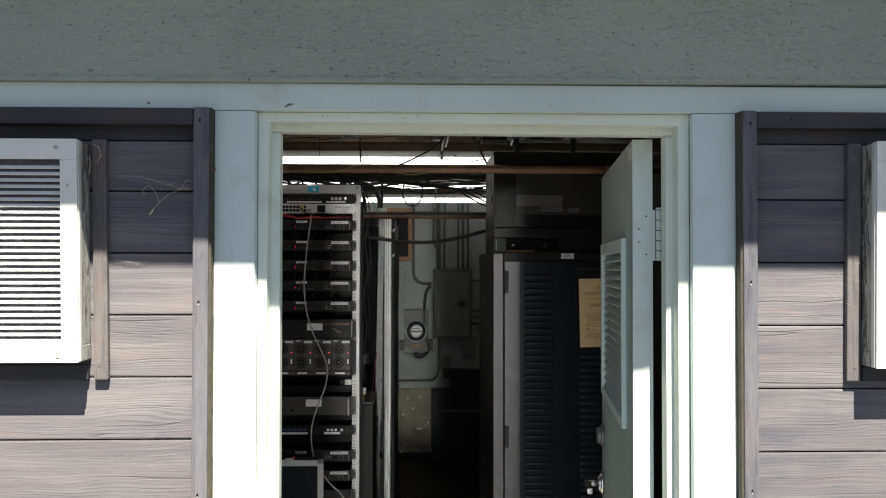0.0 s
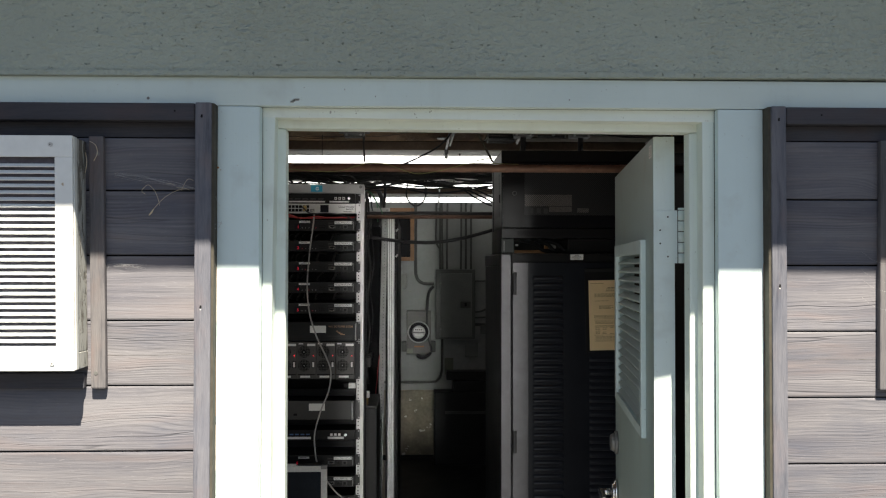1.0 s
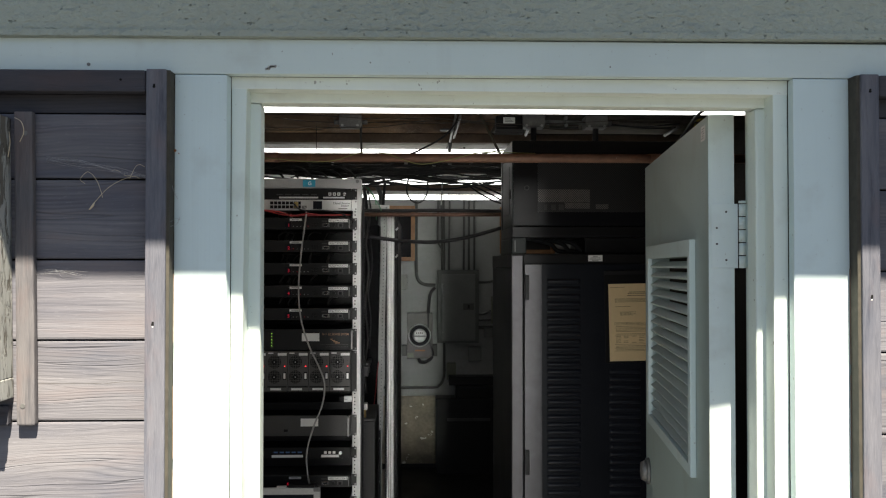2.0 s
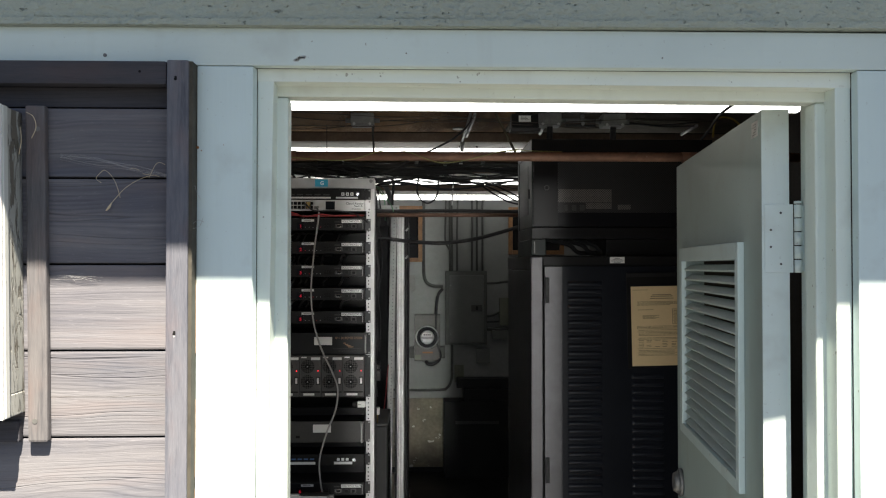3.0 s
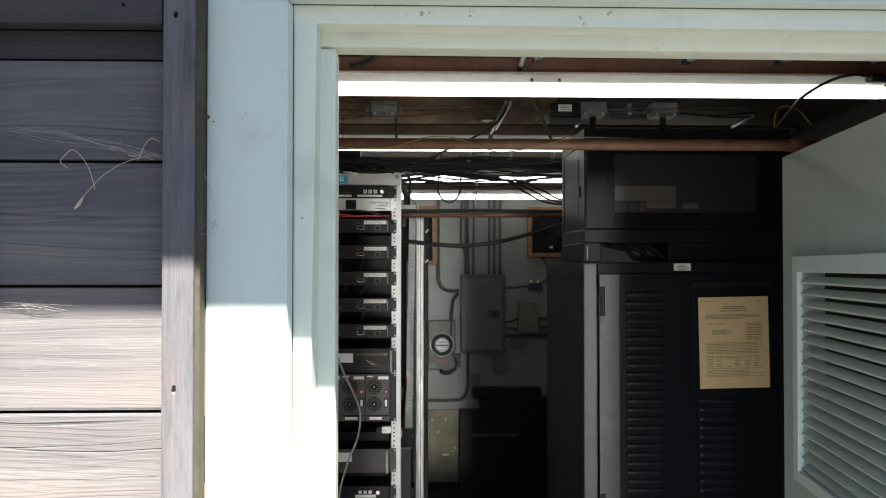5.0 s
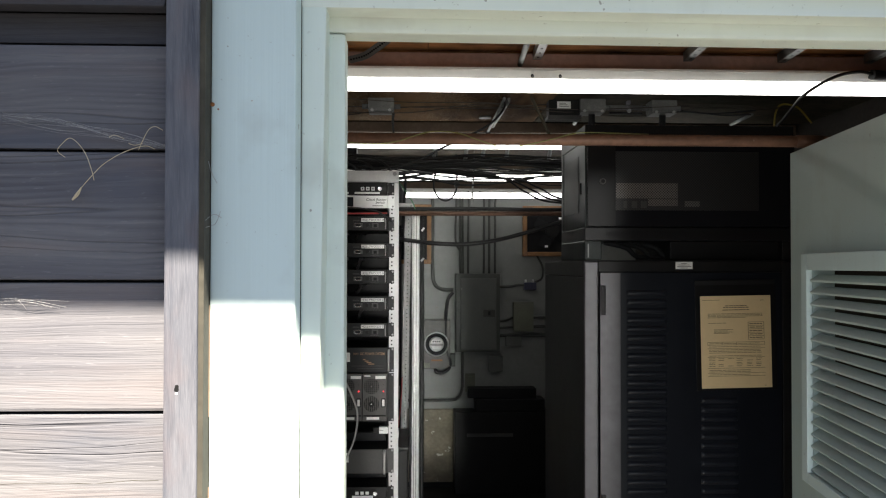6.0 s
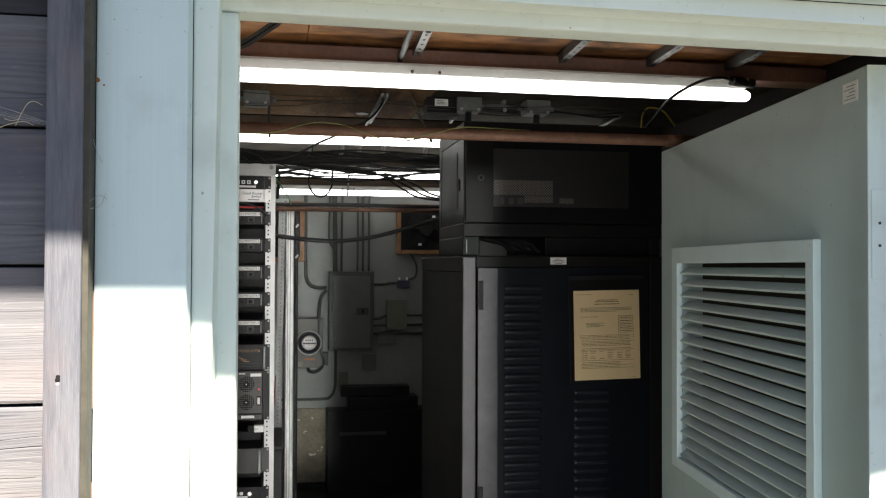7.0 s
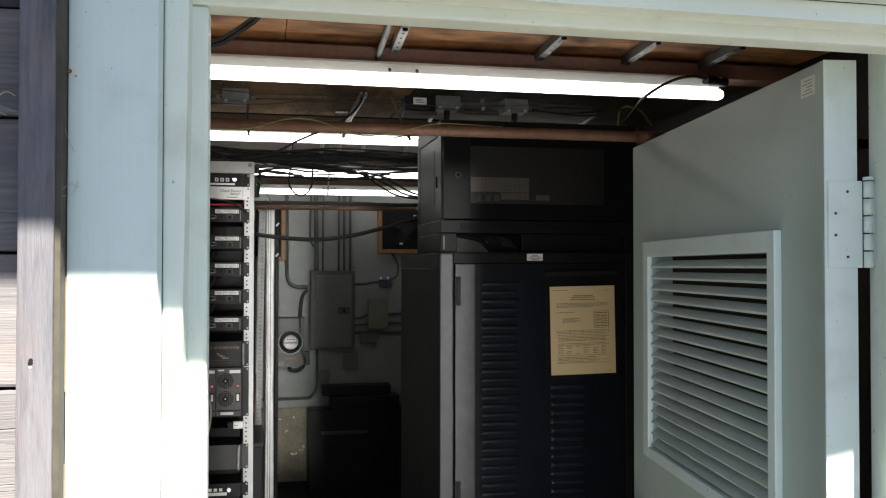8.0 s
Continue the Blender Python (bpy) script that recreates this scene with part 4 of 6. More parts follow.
def radio(z, number, code):
    """A one-unit repeater with a lit channel digit, five lights, a port and two stuck-on labels."""
    g, y = chassis("repeater_radio", z, z + 0.046, "black rack radio with a red digit and white labels", "radio", M["charcoal"], 0.030, 0.33, "radios in the rack")
    win = part("digit_window", boxed(-0.738, -0.712, y - 0.0016, y - 0.0002, z + 0.006, z + 0.030), M["black_gloss"], g)
    lettering(number, 0.017, -0.7275, y - 0.0021, z + 0.010, M["dim_digit"], win, "digit")
    lab = strip(g, -0.7195, -0.672, y, z + 0.0335, z + 0.0425, M["label"])
    strip(lab, -0.712, -0.684, y - 0.0011, z + 0.0375, z + 0.0392, M["ink"], "print_line", 0.0006)
    for k in range(5):
        dot(g, -0.705 + 0.0145 * k, y - 0.0002, z + 0.012, 0.0012, M["dim_digit"] if k == (len(code) + int(number)) % 5 else M["bezel"])
    port = part("port", boxed(-0.592, -0.562, y - 0.005, y - 0.0002, z + 0.010, z + 0.024, 0.002), M["gear_grey"], g, "grey serial port")
    rim = sweep(bmesh.new(), [(-0.588, y - 0.0055, z + 0.0215), (-0.566, y - 0.0055, z + 0.0215), (-0.569, y - 0.0055, z + 0.0125), (-0.585, y - 0.0055, z + 0.0125), (-0.588, y - 0.0055, z + 0.0215)], 0.0011, 5, 3)
    part("port_rim", rim, M["chrome"], port)
    part("port_core", boxed(-0.584, -0.570, y - 0.0058, y - 0.005, z + 0.0140, z + 0.0200), M["dark_cavity"], port)
    jack = part("jack", boxed(-0.530, -0.509, y - 0.003, y - 0.0002, z + 0.009, z + 0.025, 0.001), M["gear_grey"], g)
    part("jack_core", boxed(-0.525, -0.514, y - 0.0036, y - 0.003, z + 0.0105, z + 0.0205), M["dark_cavity"], jack)
    part("volume_knob", disc(bmesh.new(), (-0.5455, y - 0.0002, z + 0.017), 0.0062, depth=0.006, seg=16), M["black"], g)
    lab = strip(g, -0.5665, -0.4895, y, z + 0.0290, z + 0.0410, M["label"])
    lettering("HOLLYWOOD" + number + " " + code, 0.0112, -0.5645, y - 0.0014, z + 0.0312, M["ink"], lab, squeeze=0.83, bold=0.004)
    strip(g, -0.594, -0.572, y, z + 0.0305, z + 0.0350, M["gear_grey"], "badge")
    strip(g, -0.536, -0.506, y, z + 0.0042, z + 0.0052, M["gear_grey"], "print_line")
    for k in range(3):
        for j in range(2):
            part("button", boxed(-0.633 + 0.0095 * k, -0.626 + 0.0095 * k, y - 0.002, y - 0.0002, z + 0.010 + 0.010 * j, z + 0.017 + 0.010 * j, 0.0006), M["black"], g)
    # Thin grey strip painted as the highlight along the face top
    part("top_edge", boxed(FACE_L + 0.012, FACE_R - 0.018, y - 0.0012, y - 0.0001, z + 0.0445, z + 0.0458, 0.0004), M["gear_grey"], g)
    part("chrome_corner", boxed(FACE_R - 0.0205, FACE_R - 0.0175, y - 0.004, y - 0.0002, z + 0.004, z + 0.040, 0.001), M["zinc"], g)
    return g


equipment_rack()
g, y = chassis("control_unit", 2.0665, 2.1085, "black one-unit control panel with white label strips", "panel", M["black"])
for k in range(5):
    strip(g, -0.775 + 0.034 * k, -0.751 + 0.034 * k, y, 2.083, 2.087, M["gear_grey"], "print_line")
strip(g, -0.765, -0.610, y, 2.070, 2.0765, M["bezel"])
strip(g, -0.590, -0.505, y, 2.070, 2.0765, M["bezel"])
for k in range(3):
    sq = part("button", boxed(-0.5690 + 0.0175 * k, -0.5575 + 0.0175 * k, y - 0.003, y - 0.0002, 2.0815, 2.0935, 0.001), M["bezel"], g)
    part("button_core", boxed(-0.5655 + 0.0175 * k, -0.5610 + 0.0175 * k, y - 0.0036, y - 0.003, 2.0845, 2.0905), M["ink"], sq)
part("knob", rod(bmesh.new(), (-0.505, y, 2.087), (-0.505, y - 0.016, 2.087), 0.0080, 18, 0.0065), M["chrome"], g, "chrome knob")
g, y = chassis("network_switch", 2.022, 2.0645, "silver one-unit network switch with cables plugged in", "switch", M["silver_face"])
for k in range(8):
    for j in range(2):
        part("port", boxed(-0.800 + 0.0155 * k, -0.787 + 0.0155 * k, y - 0.002, y - 0.0002, 2.030 + 0.0155 * j, 2.042 + 0.0155 * j, 0.0006), M["dark_cavity"], g)
part("display", boxed(-0.630, -0.594, y - 0.002, y - 0.0002, 2.027, 2.059, 0.001), M["black_gloss"], g)
part("plug", boxed(-0.702, -0.688, y - 0.02, y - 0.0002, 2.031, 2.055, 0.002), M["brass"], g)
part("port", boxed(-0.674, -0.655, y - 0.004, y - 0.0002, 2.029, 2.041, 0.001), M["zinc"], g)
lettering("Cloud Router", 0.0125, -0.552, y - 0.0006, 2.0470, M["ink"], g, squeeze=0.98, bold=0.012, lean=0.15)
lettering("Switch", 0.0125, -0.520, y - 0.0006, 2.0370, M["ink"], g, squeeze=0.98, bold=0.012, lean=0.15)
strip(g, -0.530, -0.494, y, 2.0285, 2.0310, M["ink"], "print_line", 0.0006)
for k, code in enumerate(("006", "017", "030", "050", "074")):
    radio(1.9460 - 0.0895 * k, str(k + 1), code)
# Wiring that shows dimly in the gaps between the radios
WIRE = random.Random(31)
for k in range(5):
    top = 1.9920 - 0.0895 * k
    for i in range(5):
        x, yy = (-0.775 + 0.022 * i if i < 3 else -0.66 + 0.07 * (i - 3)) + WIRE.uniform(-0.008, 0.008), RY + 0.10 + 0.03 * (i % 3)
        if k == 0 and i > 2:
            continue
        bm = sweep(bmesh.new(), [(x - 0.012, yy + 0.16, top + 0.006), (x - 0.006, yy + 0.05, top + 0.004), (x, yy, top + 0.010), (x + WIRE.uniform(0.002, 0.010), yy - 0.006, top + 0.023), (x + WIRE.uniform(0.004, 0.022), yy + 0.02, top + 0.038), (x + WIRE.uniform(0.01, 0.04), yy + 0.12, top + 0.038)], WIRE.choice((0.003, 0.004, 0.005)), 7, 4)
        single("rack_wire", bm, M["rack_wire"], "dark grey cable looping between two radios", "cable", "wiring between the radios")
g, y = chassis("power_distribution_unit", 1.467, 1.551, "black power panel with bronze lettering and a handle", "panel", M["charcoal"], 0.010)
strip(g, -0.673, -0.604, y, 1.503, 1.534, M["label"])
lettering("N+1  DC POWER SYSTEM", 0.0125, -0.592, y - 0.0006, 1.526, M["bronze_ink"], g, squeeze=0.74, bold=0.004)
for k in range(4):
    part("emblem", boxed(-0.560 + 0.006 * k, -0.552 + 0.010 * k, y - 0.0008, y - 0.0002, 1.509 - 0.005 * k, 1.512 - 0.005 * k), M["bronze_ink"], g)
strip(g, -0.60, -0.49, y, 1.488, 1.4895, M["gear_grey"], "print_line")
strip(g, -0.58, -0.49, y, 1.479, 1.4805, M["gear_grey"], "print_line")
for k in range(5):
    dot(g, -0.792, y - 0.0002, 1.485 + 0.012 * k, 0.0011, M["green_light"])
bm = sweep(bmesh.new(), [(-0.474, y, 1.476), (-0.474, y - 0.02, 1.478), (-0.474, y - 0.022, 1.509), (-0.474, y - 0.02, 1.540), (-0.474, y, 1.542)], 0.0035)
part("handle", bm, M["alu"], g, "aluminium bar handle")


def power_module(x0, number):
    """A rectifier module: two round fan grilles, a lit rocker switch, labels."""
    x1, z0, z1, y = x0 + 0.0815, 1.306, 1.464, RY - 0.022
    g = thing("power_module", ((x0 + x1) / 2, RY, z0), "black power module with two fans and a red light", "power supply", "power modules in the rack")
    part("body", boxed(x0, x1, y, RY + 0.25, z0, z1, 0.002), M["module_face"], g)
    for zc in (1.422, 1.363):
        cx = x0 + 0.030
        hole = part("fan_opening", disc(bmesh.new(), (cx, y - 0.0001, zc), 0.0258, depth=0.001, seg=28), M["dark_cavity"], g)
        bm = bmesh.new()
        for k in range(-3, 4):
            at, half = 0.0068 * k, math.sqrt(0.0256 ** 2 - (0.0068 * k) ** 2)
            block(bm, cx + at - 0.0008, cx + at + 0.0008, y - 0.0032, y - 0.0022, zc - half, zc + half)
            block(bm, cx - half, cx + half, y - 0.0021, y - 0.0011, zc + at - 0.0008, zc + at + 0.0008)
        part("grille", bm, M["fan_guard"], hole)
        part("hub", disc(bmesh.new(), (cx, y - 0.0040, zc), 0.0095, depth=0.001, seg=16), M["black"], hole)
        strip(hole, cx - 0.0016, cx + 0.0016, y - 0.0050, zc - 0.0016, zc + 0.0016, M["label"], "hub_mark", 0.0006)
    dot(g, x0 + 0.070, y - 0.0002, 1.405, 0.0024, M["red_light"])
    dot(g, x0 + 0.070, y - 0.0002, 1.428, 0.0020, M["gear_grey"])
    sw = part("rocker_switch", boxed(x0 + 0.063, x0 + 0.077, y - 0.003, y - 0.0002, 1.352, 1.382, 0.001), M["black"], g)
    part("rocker", boxed(x0 + 0.066, x0 + 0.074, y - 0.0055, y - 0.003, 1.356, 1.378, 0.001), M["label"], sw)
    strip(g, x0 + 0.043, x0 + 0.078, y, 1.447, 1.457, M["label"])
    strip(g, x0 + 0.006, x0 + 0.026, y, 1.4545, 1.4590, M["label"], "badge")
    strip(g, x0 + 0.014, x0 + 0.056, y, 1.3105, 1.319, M["label"])
    part("lip", boxed(x0 + 0.003, x1 - 0.003, y - 0.006, y - 0.0002, 1.322, 1.326, 0.001), M["black"], g)


for k in range(5):
    power_module(-0.8920 + 0.0828 * k, k)
g = thing("module_shelf", (-0.7, RY, 1.30), "black shelf frame that holds the power modules", "shelf")
part("tray", boxed(FACE_L + 0.012, FACE_R - 0.014, RY - 0.01, RY + 0.25, 1.3005, 1.305, 0.001), M["black"], g)
ears(g, 1.302, 1.464, M["charcoal"])
g, y = chassis("blank_chassis", 1.129, 1.210, "dark grey chassis with a bar handle and white label", "chassis", M["gear_grey"], 0.016)
strip(g, -0.676, -0.607, y, 1.167, 1.198, M["label"])
part("jack", boxed(-0.742, -0.726, y - 0.003, y - 0.0002, 1.146, 1.156, 0.001), M["black"], g)
bm = sweep(bmesh.new(), [(-0.487, y, 1.133), (-0.487, y - 0.022, 1.136), (-0.487, y - 0.024, 1.169), (-0.487, y - 0.022, 1.203), (-0.487, y, 1.206)], 0.004)
part("handle", bm, M["alu"], g, "aluminium bar handle")
g, y = chassis("control_unit", 1.040, 1.083, "black one-unit panel with blue ports and white labels", "panel", M["black"])
strip(g, -0.790, -0.667, y, 1.044, 1.054, M["label"])
for k in range(5):
    part("port", boxed(-0.782 + 0.0235 * k, -0.766 + 0.0235 * k, y - 0.002, y - 0.0002, 1.062, 1.067), M["blue_port"], g)
strip(g, -0.595, -0.525, y, 1.044, 1.054, M["label"])
for k in range(3):
    part("button", boxed(-0.584 + 0.017 * k, -0.573 + 0.017 * k, y - 0.003, y - 0.0002, 1.058, 1.068, 0.001), M["label"], g)
part("knob", rod(bmesh.new(), (-0.518, y, 1.063), (-0.518, y - 0.014, 1.063), 0.008, 18, 0.007), M["chrome"], g, "chrome knob")
g = radio(0.930, "6", "088")
# Greyer top stands for the light that falls on this case
part("top_cover", boxed(FACE_L + 0.0125, FACE_R - 0.0145, RY - 0.024, RY + 0.33, 0.9752, 0.9768, 0.0004), M["gear_grey"], g, "case top, the light on it put in its grey colour")
radio(0.842, "7", "091")
g, y = chassis("lower_chassis", 0.640, 0.80, "black blank chassis low in the rack", "chassis", M["charcoal"], 0.010)
g, y = chassis("battery_drawer", 0.30, 0.60, "black drawer at the foot of the rack", "drawer", M["black"], 0.010)
for z in (1.2115, 1.0845, 0.983, 0.895):
    part("blank_strip", boxed(FACE_L + 0.02, FACE_R - 0.02, RY + 0.12, RY + 0.14, z, z + 0.03), M["black"], g)

# Grey cable that hangs down the front of the rack
bm = sweep(bmesh.new(), [(-0.664, 2.175, 2.035), (-0.650, 2.12, 2.020), (-0.648, 2.09, 1.98), (-0.663, 2.09, 1.865), (-0.674, 2.09, 1.72), (-0.665, 2.09, 1.60), (-0.636, 2.09, 1.50), (-0.594, 2.09, 1.41), (-0.573, 2.09, 1.345), (-0.582, 2.09, 1.266), (-0.612, 2.09, 1.19), (-0.638, 2.09, 1.10), (-0.640, 2.09, 1.03), (-0.622, 2.09, 0.94), (-0.560, 2.09, 0.85), (-0.50, 2.10, 0.78), (-0.47, 2.15, 0.62)], 0.0033, 8, 8)
single("hanging_cable", bm, M["grey_cable"], "pale grey cable hanging down the rack front", "cable")
bm = sweep(bmesh.new(), [(-0.90, 2.14, 2.030), (-0.80, 2.10, 2.015), (-0.74, 2.09, 2.000), (-0.68, 2.10, 1.997), (-0.56, 2.12, 2.000), (-0.48, 2.15, 2.003)], 0.0028)
single("patch_cable", bm, M["red_cable"], "red patch cable below the switch", "cable", "patch cables")
bm = sweep(bmesh.new(), [(-0.88, 2.14, 2.025), (-0.76, 2.09, 2.012), (-0.70, 2.08, 1.995), (-0.64, 2.10, 2.004), (-0.60, 2.12, 2.000)], 0.0028)
single("patch_cable", bm, M["red_cable"], "red patch cable below the switch", "cable", "patch cables")
bm = sweep(bmesh.new(), [(-0.70, 2.13, 2.045), (-0.66, 2.08, 2.016), (-0.58, 2.08, 2.016), (-0.51, 2.09, 2.004), (-0.465, 2.13, 1.975)], 0.003)
single("patch_cable", bm, M["cable"], "black patch cable below the switch", "cable", "patch cables")
g = thing("white_connector", (-0.493, 2.19, 1.263), "ivory plastic connector clipped to the rack upright", "connector")
part("housing", boxed(-0.505, -0.474, 2.180, 2.1998, 1.263, 1.286, 0.002), M["label"], g)
part("plug", boxed(-0.525, -0.506, 2.184, 2.197, 1.266, 1.284, 0.002), M["black"], g)
part("contact_line", boxed(-0.503, -0.491, 2.1792, 2.1799, 1.2732, 1.2752), M["dust"], g)
# Small screen leaning before the rack
g = thing("small_monitor", (-0.68, 2.05, 0.55), "small dark monitor with a pale bezel", "monitor")
part("bezel", boxed(-0.93, -0.579, 2.0, 2.015, 0.70, 0.970, 0.006), M["bezel"], g)
part("screen", boxed(-0.905, -0.604, 1.9985, 1.9998, 0.73, 0.945), M["screen"], g)
part("handle", boxed(-0.700, -0.598, 1.998, 2.018, 0.9702, 0.981, 0.003), M["black"], g, "dark carrying handle along the top")
part("latch", boxed(-0.742, -0.706, 1.997, 2.012, 0.9702, 0.977, 0.002), M["bezel"], g)
for x in (-0.917, -0.592):
    part("bumper", boxed(x - 0.013, x + 0.013, 1.996, 2.0155, 0.955, 0.9735, 0.004), M["zinc"], g, "grey corner bumper")
part("stand", boxed(-0.80, -0.70, 2.016, 2.08, 0.115, 0.80, 0.004), M["black"], g)
part("base", boxed(-0.87, -0.62, 1.95, 2.12, 0.10, 0.115, 0.004), M["black"], g)

# ---- the second rack, farther in ----
def tipped(bm):
    for v in bm.verts:
        v.co.x += 0.018 * (v.co.z - 1.40)
    return bm


g = thing("rear_rack", (-0.7, 4.0, FLOOR), "tall aluminium rack seen from its edge", "rack")
for x0, x1 in ((-0.434, -0.398), (-1.06, -1.016)):
    up = part("upright", tipped(boxed(x0, x1, 3.90, 3.903, FLOOR, 2.128, 0.0008)), M["zinc"], g)
    bm = bmesh.new()
    for k in range(90):
        block(bm, x0 + 0.019, x0 + 0.0232, 3.8990, 3.9005, 0.25 + 0.0207 * k, 0.2545 + 0.0207 * k)
    part("hole_strip", tipped(bm), M["dark_cavity"], up)
part("corner_post", boxed(-0.385, -0.342, 3.885, 3.93, FLOOR, 2.100, 0.005), M["alu"], g)
for x in (-0.375, -0.3625):
    part("groove", boxed(x, x + 0.003, 3.8835, 3.8855, FLOOR, 2.098), M["gear_grey"], g)
part("gap_panel", boxed(-0.398, -0.385, 3.915, 3.92, FLOOR, 2.10), M["black"], g)
part("side_panel", boxed(-0.341, -0.320, 3.91, 5.30, FLOOR, 2.098, 0.004), M["black"], g, "black side panel")
part("top_rail", boxed(-1.06, -0.372, 3.88, 3.92, 2.1285, 2.158, 0.003), M["alu"], g)
part("rail_bolt", disc(bmesh.new(), (-0.388, 3.8798, 2.143), 0.006, depth=0.004, seg=8), M["zinc"], g)
part("shelf_body", boxed(-1.01, -0.44, 4.10, 4.40, FLOOR, 2.05, 0.004), M["dark_cavity"], g, "black gear filling the rack")
low = part("lower_panel", boxed(-0.474, -0.420, 3.86, 3.895, FLOOR, 0.845, 0.003), M["charcoal"], g, "dark riveted panel low on the rack")
for z in (0.30, 0.55, 0.80):
    part("rivet", disc(bmesh.new(), (-0.428, 3.8598, z), 0.004, depth=0.003, seg=8), M["zinc"], low)
for x, z in ((-0.334, 2.02), (-0.336, 1.86)):
    bm = boxed(-0.005, 0.005, 0.0, 0.002, -0.011, 0.011)
    bmesh.ops.rotate(bm, cent=(0, 0, 0), matrix=Matrix.Rotation(radians(38), 3, "Y"), verts=bm.verts)
    bmesh.ops.translate(bm, vec=(x + 0.008, 3.906, z), verts=bm.verts)
    part("cable_tag", bm, M["bezel"], g, "small white cable tag")
g = thing("wall_timer", (-0.493, 3.73, 1.195), "small dark grey timer box between the racks", "timer")
part("case", boxed(-0.51, -0.477, 3.72, 3.76, 1.195, 1.261, 0.004), M["gear_grey"], g)
part("dial", boxed(-0.502, -0.485, 3.7185, 3.7198, 1.239, 1.251), M["zinc"], g, "pale dial plate")
part("bracket", boxed(-0.503, -0.484, 3.7605, 4.10, 1.215, 1.240, 0.002), M["gear_grey"], g)
single("hanging_cable", sweep(bmesh.new(), [(-0.434, 3.899, 1.24), (-0.437, 3.7, 1.172), (-0.441, 3.7, 1.11), (-0.446, 3.7, 1.066), (-0.452, 3.7, 1.016), (-0.465, 3.7, 0.96), (-0.455, 3.872, 0.847)], 0.0028), M["red_cable"], "red cable hanging between the racks", "cable", "cables between the racks")
single("hanging_cable", sweep(bmesh.new(), [(-0.50, 3.89, 2.14), (-0.508, 3.66, 2.241), (-0.502, 3.66, 2.148), (-0.477, 3.66, 2.07), (-0.495, 3.66, 1.929), (-0.48, 3.66, 1.774), (-0.498, 3.66, 1.587), (-0.485, 3.66, 1.401), (-0.501, 3.66, 1.246), (-0.491, 3.66, 1.091)], 0.006), M["gear_grey"], "dark grey cable hanging between the racks", "cable", "cables between the racks")
single("hanging_cable", sweep(bmesh.new(), [(-0.48, 3.885, 2.14), (-0.484, 3.6, 2.221), (-0.49, 3.6, 2.082), (-0.468, 3.6, 1.959), (-0.458, 3.6, 1.805), (-0.477, 3.6, 1.651), (-0.464, 3.6, 1.498), (-0.473, 3.6, 1.344)], 0.004), M["cable"], "black cable hanging between the racks", "cable", "cables between the racks")
single("hanging_cable", sweep(bmesh.new(), [(-0.443, 2.27, 2.11), (-0.461, 2.75, 2.169), (-0.446, 2.75, 2.162), (-0.428, 2.75, 2.141), (-0.41, 2.75, 2.111), (-0.39, 2.75, 2.083), (-0.379, 2.75, 2.054)], 0.0022), M["green_cable"], "thin green wire behind the rack", "cable", "cables between the racks")
g = thing("side_case", (-0.5, 2.9, FLOOR), "dark grey metal case behind the rack", "case")
part("body", boxed(-0.62, -0.405, 2.78, 3.2, FLOOR, 1.085, 0.006), M["charcoal"], g)
part("lid", boxed(-0.622, -0.403, 2.778, 3.202, 1.0855, 1.098, 0.004), M["gear_grey"], g)
part("plug", boxed(-0.474, -0.443, 2.785, 2.83, 1.135, 1.165, 0.003), M["label"], g)
part("plug_body", rod(bmesh.new(), (-0.459, 2.80, 1.134), (-0.459, 2.80, 1.0985), 0.010, 12), M["brass"], g)
g = thing("small_box", (-0.46, 2.82, 1.25), "small dark box behind the rack upright", "box")
part("body", boxed(-0.49, -0.44, 2.80, 2.86, 1.287, 1.334, 0.003), M["gear_grey"], g)
part("bracket", boxed(-0.50, -0.48, 2.83, 2.85, 1.10, 1.30, 0.001), M["gear_grey"], g)

# ---- tall black cabinet ----
CX0, CX1, CY0, CY1, CZ1 = 0.125, 0.775, 1.85, 2.62, 1.845


